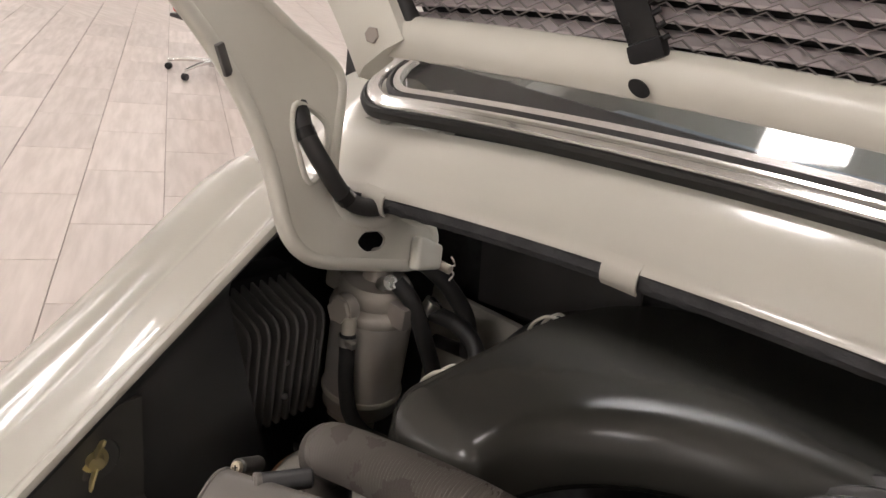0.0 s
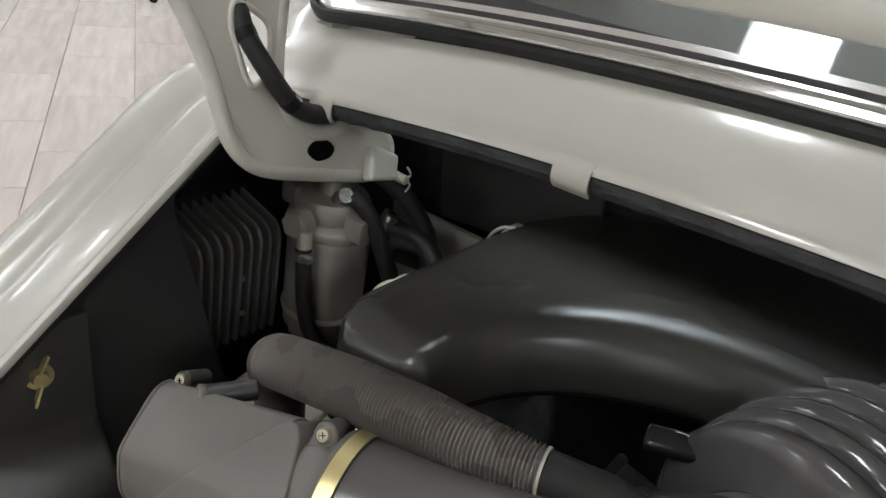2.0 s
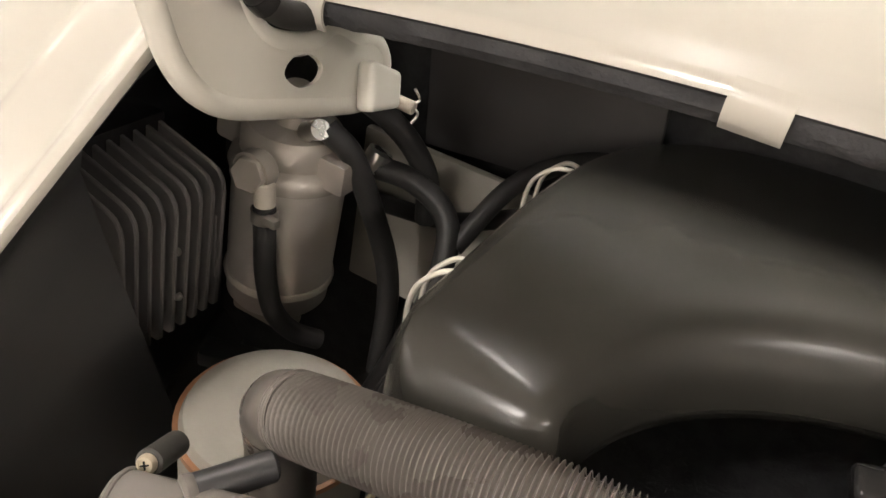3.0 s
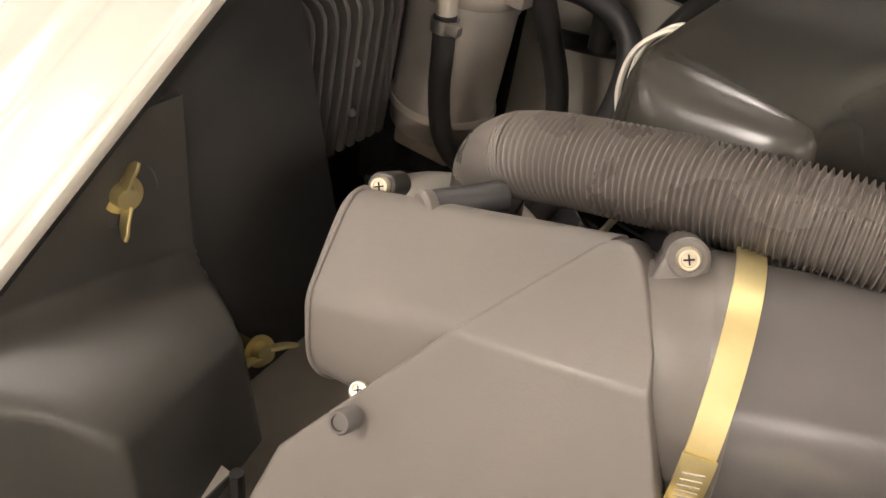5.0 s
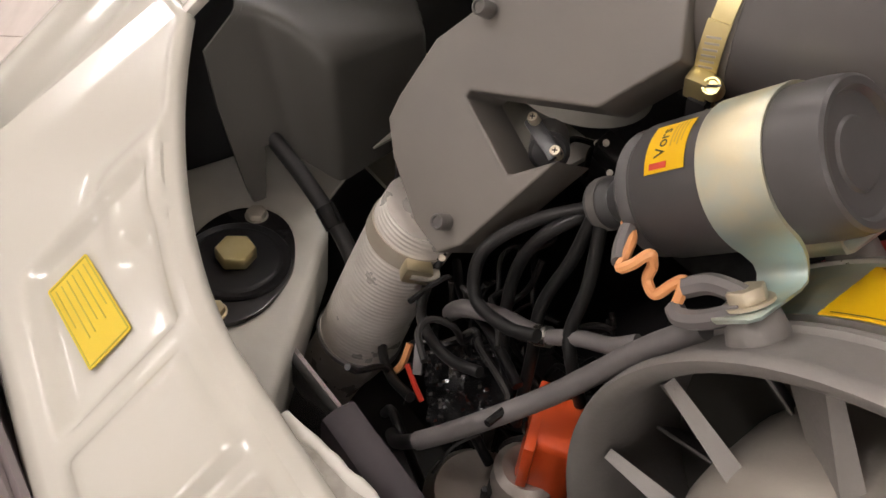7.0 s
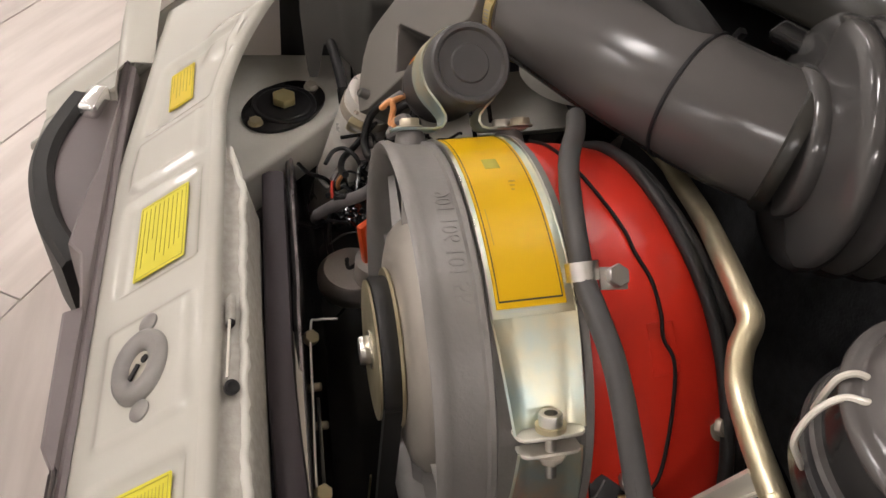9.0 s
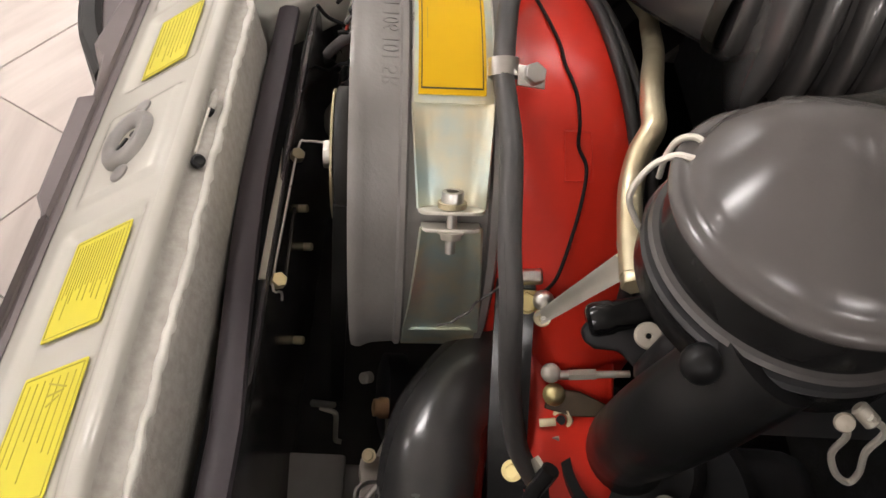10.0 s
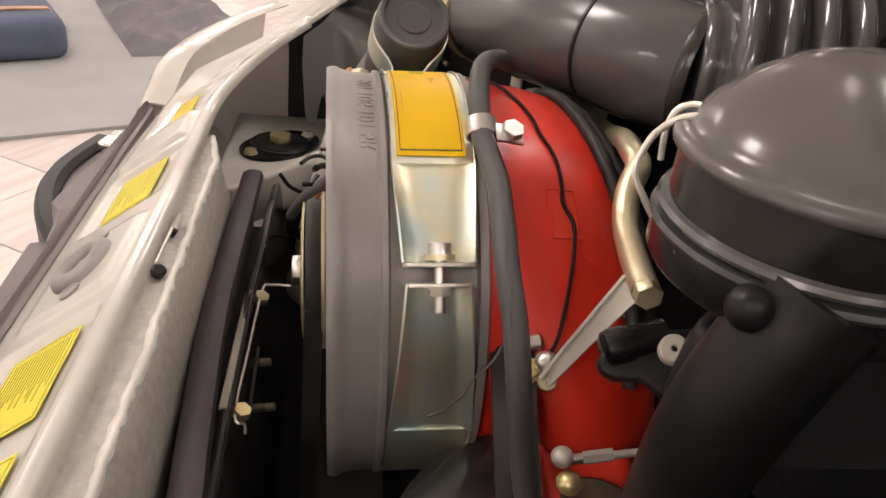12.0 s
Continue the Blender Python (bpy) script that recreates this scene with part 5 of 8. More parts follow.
def gold_tube():
    s = thing("fuel_pipe", (0.10, 0.16, 0.80), "yellow zinc plated bent steel pipe", "pipe")
    pts = [(-0.175, 0.185, 0.800), (-0.13, 0.198, 0.808), (-0.085, 0.204, 0.815), (-0.06, 0.200, 0.821), (0.0, 0.186, 0.841), (0.05, 0.171, 0.857), (0.080, 0.164, 0.863), (0.097, 0.162, 0.862), (0.107, 0.156, 0.852), (0.122, 0.152, 0.842), (0.145, 0.149, 0.838), (0.178, 0.146, 0.836)]
    part("pipe", tube(pts, 0.0068, 16), M_GOLD, s)
    part("union", hex_head((0.174, 0.1462, 0.8365), (0.98, -0.05, -0.03), 0.0068, 0.010), M_GOLD, s)
    # the lever is a pressed channel, narrower at its lower ear
    c = thing("throttle_lever", (0.16, 0.13, 0.80), "plated steel channel throttle lever with a ball joint", "lever")

    def channel(t):
        w, h = 0.0034 + 0.0030 * t, 0.0045
        return [(-w, h), (-w, 0), (w, 0), (w, h), (w - 0.0016, h), (w - 0.0012, 0.0012), (-w + 0.0012, 0.0012), (-w + 0.0016, h)]
    arm = part("arm", sweep([Vector((0.1555, 0.1180, 0.7660)), Vector((0.1580, 0.1245, 0.7820)), Vector((0.1625, 0.1365, 0.8110)), Vector((0.1660, 0.1460, 0.8330))], channel, up=(0.63, -0.25, 0.74)), M_ZINC, c)
    part("ear", lathe([(0, 0), (0.0052, 0), (0.0052, 0.0015), (0.0046, 0.0022), (0.0022, 0.0022), (0.0020, 0.0012), (0, 0.0012)], frame_at((0.1560, 0.1180, 0.7650), (0.63, -0.25, 0.74)), 20), M_GOLD, arm)
    part("rivet", lathe([(0, 0), (0.0018, 0), (0.0015, 0.0016), (0, 0.0022)], frame_at((0.1575, 0.1185, 0.7665), (0.63, -0.25, 0.74)), 12), M_STEEL, arm)
    part("ball", lathe([(0.0062 * math.sin(math.pi * i / 8), -0.0062 * math.cos(math.pi * i / 8)) for i in range(9)], Matrix.Translation((0.1485, 0.1178, 0.7716)), 18), M_STEEL, c)
    part("spacer", rod((0.1316, 0.1065, 0.7700), (0.1316, 0.1185, 0.7725), 0.0048, seg=20, bev=0.001), M_STEEL, c, "bright steel spacer")
    part("ball_stud", hex_head((0.1425, 0.1105, 0.7610), (0.63, -0.1, 0.74), 0.0062, 0.005, 0.0072), M_BRASS, c, "brassy hexagon bolt")
    part("stud_plate", box((0.012, 0.012, 0.003), frame_at((0.1405, 0.1115, 0.7600), (0.63, -0.1, 0.74), (0.7, 0, -0.6)), 0.001), M_BRASS, c)
    d = thing("throttle_rod", (0.18, 0.13, 0.72), "plated throttle rod with ball joint ends", "linkage")
    part("rod", rod((0.1680, 0.1313, 0.7221), (0.1690, 0.1780, 0.7310), 0.0022, seg=12), M_PUMP, d)
    part("sleeve", rod((0.1682, 0.1420, 0.7242), (0.1684, 0.1580, 0.7274), 0.0036, seg=6), M_PUMP, d)
    part("neck", rod((0.1680, 0.1330, 0.7224), (0.1682, 0.1420, 0.7242), 0.0029, seg=14), M_STEEL, d)
    part("ball", lathe([(0.0062 * math.sin(math.pi * i / 10), -0.0058 * math.cos(math.pi * i / 10)) for i in range(11)], Matrix.Translation((0.1670, 0.1313, 0.7235)), 20), M_PUMP, d, "dull plated ball")
    part("ball_cup", lathe([(0, 0), (0.0066, 0), (0.0070, 0.0012), (0.0052, 0.004), (0.003, 0.0055), (0, 0.006)], frame_at((0.1760, 0.1345, 0.7135), (0.45, -0.1, 0.85)), 20), M_BRASS, d, "brassy ball cup")
    part("bellcrank", prism([(-0.007, -0.006), (0.010, -0.0075), (0.028, -0.004), (0.034, 0.003), (0.012, 0.0085), (-0.006, 0.007)], 0.0022, frame_at((0.1790, 0.1370, 0.7110), (0.6, -0.15, 0.75), (0.25, 0.95, 0.1)), 0.0006, 1), M_CROWNTIN, d, "dark plated bellcrank")
    nut = hexagon(0.0080)
    hole = [(0.0036 * math.cos(-2 * math.pi * i / 14), 0.0036 * math.sin(-2 * math.pi * i / 14)) for i in range(14)]
    nm = frame_at((0.1880, 0.1400, 0.7040), (0.63, -0.2, 0.74), (0.2, 0.95, 0.1))
    part("nut", prism(nut, 0.0045, nm, 0.0008, 1, holes=(hole,)), M_GOLD, d, "gold plated nut")
    part("pivot", rod(nm @ Vector((0, 0, -0.004)), nm @ Vector((0, 0, 0.0006)), 0.0030, seg=12), M_BRICKTIN, d)
    part("stay", box((0.009, 0.002, 0.026), frame_at((0.2030, 0.1380, 0.6880), (0.45, 0.25, -0.8), (0.2, 0.95, 0.1)), 0.0006), M_HUB, d, "pale flat stay")
    part("tab", box((0.005, 0.010, 0.002), frame_at((0.1910, 0.1310, 0.7060), (0.63, -0.2, 0.74)), 0.0006), M_GOLD, d)


# ---- ignition coil ----
def ignition_coil():
    a, b = Vector((-0.1685, 0.0493, 0.8200)), Vector((-0.1075, 0.0549, 0.8813))
    ax = (b - a).normalized()
    s = thing("ignition_coil", (a + b) / 2 - Vector((0, 0, 0.03)), "dark grey cylindrical ignition coil in a plated clamp", "ignition coil")
    m = frame_at(a, ax, (0, 0, 1))
    L = (b - a).length
    part("can", lathe([(0, -0.004), (0.022, -0.004), (0.0245, 0.0), (0.0265, 0.001), (0.0265, 0.004), (0.0255, 0.006), (0.0268, 0.0085), (0.0275, 0.0095), (0.0275, L - 0.012),
                       (0.0270, L - 0.006), (0.0262, L - 0.001), (0.0250, L), (0.0225, L - 0.0005), (0.0210, L - 0.003), (0.0130, L - 0.0035), (0.012, L - 0.0025), (0, L - 0.0025)], m, 56), M_COIL, s)
    part("tower", lathe([(0, -0.036), (0.008, -0.036), (0.0115, -0.033), (0.0115, -0.022), (0.010, -0.020), (0.0125, -0.014), (0.016, -0.004), (0, -0.004)], m, 28), M_BLACK, s, "black high-voltage tower")
    part("boot_ring", lathe([(0.0114, -0.031), (0.0122, -0.031), (0.0122, -0.026), (0.0114, -0.026)], m, 28, closed=True), M_FIN, s)
    # clamp
    ey = (Vector((0, 1, 0)) - ax * ax.y).normalized()
    en = ax.cross(ey)
    if en.z < 0:
        en = -en
    # omega-shaped band: foot, neck, round the can, neck, foot
    neck = [(-0.0470, -0.0380), (-0.0440, -0.0380), (-0.0300, -0.0380), (-0.0190, -0.0380), (-0.0145, -0.0370), (-0.0125, -0.0335), (-0.0128, -0.0300), (-0.0165, -0.0248), (-0.0200, -0.0212)]
    arc = [(0.0288 * math.sin(radians(q)), 0.0288 * math.cos(radians(q))) for q in range(-128, 129, 8)]
    path = neck + arc + [(-y, z) for y, z in neck[::-1]]
    rows = []
    for y, z in path:
        f = min(1.0, max(0.0, (-z - 0.020) / 0.012))
        w = 0.0130 - 0.0030 * f - (0.003 if abs(y) > 0.046 else 0.0)
        mid = a + ax * (0.0545 - 0.002 * f) + ey * y + en * z
        rows.append([mid - ax * w, mid - ax * (w - 0.0006) + en * 0.0003, mid + ax * (w - 0.0006) + en * 0.0003, mid + ax * w])
    bm = loft(rows, closed_ring=False)
    thicken(bm, 0.0015)
    part("clamp_band", bm, M_STRAP, s, "iridescent zinc plated clamp band with two feet", sharp=60)
    for y, u, mm in ((-0.0345, 0.0525, M_SCREW), (0.0330, 0.0475, M_ZINC), (0.0425, 0.0575, M_SCREW)):
        foot = a + ax * u + ey * y - en * 0.0370
        part("bolt", hex_head(foot, en, 0.0072, 0.006, 0.0088), mm, s, "pale plated hexagon bolt")
    for y in (-0.034, 0.036):
        foot = a + ax * 0.0515 + ey * y - en * 0.0390
        part("pedestal", rod(foot - en * 0.016, foot, 0.012, 0.0095, 24, 0.002), M_CAST, s)
    # yellow caution label
    lab = lathe([(0.02775, 0.0175), (0.0279, 0.0175), (0.0279, 0.0360), (0.02775, 0.0360)], m, 10, 14, 46, closed=True)
    part("label", lab, M_LABEL, s, "amber caution label")
    cu = bpy.data.curves.new("caution", "FONT")
    cu.body, cu.size, cu.extrude = "Vors", 0.0070, 0.0001
    tmp = new("tmp", cu)
    me = bpy.data.meshes.new_from_object(tmp)
    bpy.data.objects.remove(tmp)
    bm = bmesh.new()
    bm.from_mesh(me)
    for v in bm.verts:
        q = radians(48) - v.co.x / 0.028
        r = 0.02795 + v.co.z
        v.co = m @ Vector((r * math.cos(q), r * math.sin(q), 0.0265 - v.co.y))
    part("caution_word", bm, M_INKBLACK, s)
    for k in range(4):
        part("print_bar", lathe([(0.0279, 0.0282 + 0.0016 * k), (0.0280, 0.0282 + 0.0016 * k), (0.0280, 0.0288 + 0.0016 * k), (0.0279, 0.0288 + 0.0016 * k)], m, 8, 14, 26 - 3 * (k % 2), closed=True), M_LABELINK, s)
    part("caution_mark", lathe([(0.0279, 0.0200), (0.0281, 0.0200), (0.0281, 0.028), (0.0279, 0.028)], m, 3, 52, 5, closed=True), M_INKRED, s)
    return a, ax


def wiring():
    s = thing("coil_wires", (-0.19, 0.0, 0.80), "orange and grey sleeved wires of the ignition coil", "wires")
    part("orange_wire", tube([(-0.165, 0.027, 0.8165), (-0.156, 0.020, 0.8200), (-0.1500, 0.010, 0.8190), (-0.1478, 0.006, 0.8172), (-0.1440, 0.007, 0.8220), (-0.1413, 0.011, 0.8275), (-0.1395, 0.013, 0.8220)], 0.0022, 8), M_ORANGEWIRE, s, "bright orange wire loop")
    part("orange_wire", tube([(-0.1395, 0.013, 0.8220), (-0.1388, 0.012, 0.8155), (-0.1330, 0.011, 0.8135), (-0.1300, 0.014, 0.8200), (-0.1275, 0.016, 0.8235), (-0.1248, 0.0125, 0.8205), (-0.1240, 0.011, 0.8150)], 0.0022, 8), M_ORANGEWIRE, s, "bright orange wire loop")
    part("grey_sleeve", tube([(-0.160, 0.022, 0.820), (-0.155, 0.014, 0.818), (-0.150, 0.008, 0.8170)], 0.0034, 8), M_GREYWIRE, s)
    part("grey_sleeve", tube([(-0.1245, 0.011, 0.8150), (-0.119, 0.009, 0.8155), (-0.111, 0.010, 0.8220), (-0.103, 0.014, 0.8320)], 0.0038, 8), M_GREYWIRE, s)
    part("grey_sleeve", tube([(-0.1255, 0.015, 0.8220), (-0.119, 0.018, 0.8285), (-0.110, 0.018, 0.8330), (-0.103, 0.017, 0.8350)], 0.0040, 8), M_GREYWIRE, s)
    h = thing("ignition_leads", (-0.22, 0.0, 0.76), "bundle of black ignition leads curving down beside the fan", "cables")
    leads = [
        [(-0.195, 0.047, 0.793), (-0.211, 0.032, 0.780), (-0.222, 0.016, 0.764), (-0.223, 0.008, 0.750), (-0.214, 0.004, 0.735), (-0.192, 0.004, 0.738), (-0.175, 0.006, 0.748)],
        [(-0.194, 0.049, 0.791), (-0.205, 0.030, 0.775), (-0.215, 0.028, 0.74), (-0.205, 0.020, 0.705), (-0.19, 0.018, 0.68)],
        [(-0.190, 0.042, 0.797), (-0.190, 0.036, 0.770), (-0.195, 0.030, 0.735), (-0.186, 0.022, 0.71), (-0.18, 0.018, 0.66)],
        [(-0.186, 0.042, 0.798), (-0.176, 0.034, 0.765), (-0.172, 0.026, 0.742), (-0.163, 0.022, 0.73), (-0.155, 0.03, 0.70)],
        [(-0.262, 0.02, 0.72), (-0.250, 0.000, 0.700), (-0.228, -0.012, 0.705), (-0.205, -0.016, 0.712), (-0.186, -0.014, 0.722)],
        [(-0.30, 0.02, 0.63), (-0.275, -0.005, 0.640), (-0.245, -0.02, 0.655), (-0.22, -0.025, 0.668)],
        [(-0.28, 0.05, 0.68), (-0.25, 0.03, 0.69), (-0.215, 0.02, 0.70), (-0.18, 0.01, 0.70)],
        [(-0.26, -0.01, 0.59), (-0.24, -0.02, 0.625), (-0.215, -0.025, 0.62), (-0.20, -0.02, 0.59)],
        [(-0.245, 0.01, 0.66), (-0.225, 0.0, 0.64), (-0.20, 0.0, 0.65), (-0.18, 0.005, 0.63)],
    ]
    for i, p in enumerate(leads):
        part("lead", tube(p, 0.0034 if i < 4 else 0.0030, 10), M_LEAD, h)
    rnd = random.Random(4)
    for i in range(44):
        p = [Vector((rnd.uniform(-0.246, -0.170), rnd.uniform(0.005, 0.07), rnd.uniform(0.61, 0.69)))]
        way = Vector((rnd.uniform(-1, 1), rnd.uniform(-0.4, 0.4), rnd.uniform(-1, 1))).normalized()
        for _ in range(6):
            way = (way + Vector((rnd.uniform(-0.8, 0.8), rnd.uniform(-0.4, 0.4), rnd.uniform(-0.8, 0.8)))).normalized()
            q = p[-1] + way * 0.018
            p.append(Vector((min(-0.165, max(-0.248, q.x)), q.y, min(0.715, q.z))))
        part("thin_wire", tube(p, rnd.uniform(0.0009, 0.0021), 7, 6), (M_LEAD, M_GLOSSBLACK, M_RUBBER)[i % 3], h)
    part("clip", rod((-0.186, 0.0215, 0.727), (-0.180, 0.0230, 0.731), 0.0055, seg=12), M_STEEL, h, "bright metal clip")
    part("sleeve", tube([(-0.243, 0.016, 0.690), (-0.232, 0.014, 0.706), (-0.212, 0.018, 0.718), (-0.186, 0.0215, 0.727)], 0.0050, 10), M_GREYWIRE, h)
    part("sleeve", tube([(-0.180, 0.0230, 0.731), (-0.166, 0.027, 0.742), (-0.152, 0.030, 0.750), (-0.142, 0.034, 0.760)], 0.0042, 10), M_GREYWIRE, h)
    part("red_wire", tube([(-0.232, -0.02, 0.68), (-0.222, -0.022, 0.676), (-0.214, -0.022, 0.67)], 0.0016, 6), M_INKRED, h)
    part("orange_wire", tube([(-0.246, -0.008, 0.675), (-0.243, -0.014, 0.665), (-0.248, -0.014, 0.652)], 0.0022, 6), M_ORANGEWIRE, h)
    part("white_tag", box((0.016, 0.005, 0.002), frame_at((-0.226, -0.018, 0.69), (0.2, -0.6, 0.8), (0.5, -0.3, -0.6)), 0.0004), M_GREYWIRE, h)
    part("terminal", rod((-0.240, 0.0, 0.745), (-0.237, -0.002, 0.748), 0.0017, seg=12), M_PUMP, h)
    f = thing("plastic_wrap", (-0.205, 0.0, 0.66), "crumpled shiny black plastic wrap round the wires", "plastic wrap")
    bm = bmesh.new()
    bmesh.ops.create_grid(bm, x_segments=30, y_segments=26, size=0.5)
    fm = frame_at((-0.2050, 0.006, 0.672), (0.35, -0.55, 0.75), (0.6, 0.75, 0.25))
    for v in bm.verts:
        p = v.co.copy()
        v.co = fm @ Vector((p.x * 0.056, p.y * 0.046, 0.020 * abs(noise.noise(p * 4.2)) + 0.008 * abs(noise.noise(p * 10)) - 0.05 * (p.x ** 2 + p.y ** 2)))
    thicken(bm, 0.0004)
    part("film", bm, M_WRAP, f, sharp=25)
    b = thing("wire_terminals", (-0.22, 0.10, 0.74), "cluster of small black and bright wire terminals behind the coil", "terminals")
    part("block", box((0.022, 0.012, 0.018), frame_at((-0.226, 0.096, 0.782), (0.3, -0.4, 0.9)), 0.003), M_GLOSSBLACK, b)
    for i, p in enumerate(((-0.236, 0.092, 0.785), (-0.228, 0.088, 0.792), (-0.214, 0.090, 0.798), (-0.205, 0.094, 0.806), (-0.219, 0.086, 0.780))):
        part("terminal", rod(p, Vector(p) + Vector((0.002, -0.003, 0.003)), 0.0017, seg=10), M_PUMP, b)
        part("wire", tube([p, Vector(p) + Vector((0.010 * (i - 2), 0.004, -0.012)), Vector(p) + Vector((0.014 * (i - 2), 0.010, -0.035))], 0.0018, 7, 6), M_GLOSSBLACK, b)
    k = thing("heater_hose", (-0.15, -0.03, 0.72), "grey rubber hose running behind the fan rim", "hose")
    part("hose", tube([(-0.1965, -0.0366, 0.6673), (-0.187, -0.031, 0.681), (-0.173, -0.020, 0.702), (-0.156, -0.001, 0.728), (-0.142, 0.008, 0.756), (-0.128, 0.014, 0.785), (-0.114, 0.020, 0.808)], 0.0050, 12), M_GREYWIRE, k)
    part("hose", tube([(-0.226, -0.030, 0.628), (-0.211, -0.038, 0.648), (-0.1965, -0.0366, 0.6673)], 0.0040, 12), M_RUBBER, k)
    o = thing("distributor_cap", (-0.152, 0.027, 0.62), "orange plastic distributor cap cover beside the fan", "cap")
    part("cap", box((0.034, 0.036, 0.075), frame_at((-0.156, 0.022, 0.660), (0.05, -0.15, 1), (0.8, 0.6, 0)), 0.007, 3, taper=0.86), M_ORANGE, o)
    part("cap_rib", box((0.006, 0.04, 0.07), frame_at((-0.165, 0.015, 0.662), (0.05, -0.15, 1), (0.8, 0.6, 0)), 0.002), M_ORANGE, o)
    part("base", lathe([(0, 0), (0.030, 0), (0.032, 0.004), (0.032, 0.014), (0.026, 0.022), (0.0, 0.024)], Matrix.Translation((-0.172, -0.006, 0.600)), 32), M_CASTLIGHT, o, "bare alloy base")
    part("neck", lathe([(0.018, 0), (0.018, 0.03), (0.014, 0.034), (0, 0.034)], Matrix.Translation((-0.160, 0.012, 0.615)), 24), M_CASTLIGHT, o)


# ---- intake duct and hoses on the left ----
PLATE_O = Vector((-0.2525, 0.0441, 0.8173))
PLATE_N = Vector((0.0507, -0.8712, 0.4883))
PLATE_POLY = [(-0.0642, -0.0502), (-0.0650, -0.0370), (-0.0613, -0.0011), (-0.0484, 0.0217), (-0.0219, 0.0679), (0.0414, 0.0816), (0.0578, 0.0535), (0.0373, 0.0179), (-0.0262, -0.0110), (-0.0274, -0.0146), (0.0173, -0.0315), (0.0354, -0.0112), (0.0156, -0.0741), (0.0063, -0.0868), (-0.0153, -0.0831), (-0.0483, -0.0650)]


def intake_duct():
    s = thing("intake_duct", (-0.27, 0.06, 0.75), "dusty grey plastic air intake duct with a faceted cover plate", "air duct")
    n = PLATE_N.normalized()
    m = frame_at(PLATE_O, n, (1, 0, 0))
    outline = PLATE_POLY
    # cover plate and its sloping upper facet, moulded in one
    crown = [Vector(p) for p in ((-0.2495, 0.1190, 0.9040), (-0.2455, 0.1225, 0.9062), (-0.2400, 0.1222, 0.9070), (-0.2340, 0.1180, 0.9055), (-0.2255, 0.1080, 0.9010), (-0.2165, 0.0950, 0.8950))]
    bm = bmesh.new()
    ring = [bm.verts.new(m @ Vector((x, y, 0))) for x, y in outline]
    top = [bm.verts.new(p) for p in crown]
    bm.faces.new(ring)
    bm.faces.new([ring[5], ring[4], *top])
    bmesh.ops.recalc_face_normals(bm, faces=bm.faces[:])
    r = bmesh.ops.extrude_face_region(bm, geom=bm.faces[:])
    bmesh.ops.translate(bm, verts=[g for g in r["geom"] if isinstance(g, bmesh.types.BMVert)], vec=-n * 0.034)
    bmesh.ops.recalc_face_normals(bm, faces=bm.faces[:])
    bevel(bm, 0.0032, 4, 12)
    part("cover_plate", bm, M_DUCT, s, "flat faceted cover plate with a sloping upper facet", sharp=60)
    # snorkel with its rounded free end
    free = [(-0.336, 0.120, 0.852), (-0.3405, 0.1120, 0.8795), (-0.3418, 0.1050, 0.8843), (-0.3395, 0.0950, 0.8815), (-0.3332, 0.0765, 0.8668), (-0.3306, 0.0700, 0.8608), (-0.3280, 0.0672, 0.8545), (-0.3238, 0.0655, 0.8375),
            (-0.3195, 0.0700, 0.8280), (-0.3180, 0.080, 0.8240), (-0.324, 0.110, 0.828)]
    seam = [(-0.244, 0.138, 0.865), (-0.2440, 0.1345, 0.8970), (-0.2465, 0.1300, 0.9028), (-0.2515, 0.1185, 0.8990), (-0.2680, 0.0872, 0.8828), (-0.2720, 0.0800, 0.8772), (-0.2760, 0.0755, 0.8695), (-0.2830, 0.0680, 0.8530),
            (-0.2880, 0.0650, 0.8420), (-0.285, 0.080, 0.832), (-0.255, 0.125, 0.838)]
    mid = sum((Vector(p) for p in free), Vector()) / len(free)
    rows = []
    for u, k in ((0.0, 0.0), (0.0, 0.80), (0.0, 0.93), (0.012, 0.985), (0.035, 1.0), (0.2, 1.0), (0.4, 1.0), (0.6, 1.0), (0.8, 1.0), (1.0, 1.0)):
        row = [Vector(f).lerp(Vector(e), u) for f, e in zip(free, seam)]
        row = spline([row[-1], *row, row[0], row[1]], 5)[5:-10]
        rows.append([mid + (p - mid) * max(k, 0.02) if u < 0.02 else p for p in row])
    part("snorkel", loft(rows), M_DUCT, s, sharp=60)
    rim_pts = rows[4]
    rows = []
    sec = [(y, z) for x, y, z in free]
    for x, k in ((-0.27, 0.95), (-0.245, 0.95), (-0.215, 0.96), (-0.205, 0.90)):
        dx = x + 0.345
        rows.append([(x, 0.122 + (y - 0.10) * 0.8 * k, 0.827 + (z - 0.85) * k + 0.285 * dx) for y, z in sec])
    part("body", loft(rows), M_DUCT, s, sharp=45)
    # screw bosses
    for p, r in (((-0.335, 0.113, 0.885), 0.0055), ((-0.222, 0.123, 0.911), 0.0068)):
        p = Vector(p)
        d = Vector((0.25, -0.80, 0.45)).normalized()
        part("screw_boss", lathe([(0, -0.024), (r, -0.024), (r, -0.001), (r * 0.85, 0.0), (0, 0.0)], frame_at(p - d * 0.003, d), 24), M_COVER if r < 0.006 else M_DUCT, s)
        screw(s, p - d * 0.003, d, 0.0040, M_SCREW, label="pale brass cross-head screw")
    part("stub", rod((-0.3135, 0.112, 0.8865), (-0.2965, 0.142, 0.887), 0.0068, 0.0064, 20, 0.0015), M_BLACK, s, "black outlet stub")
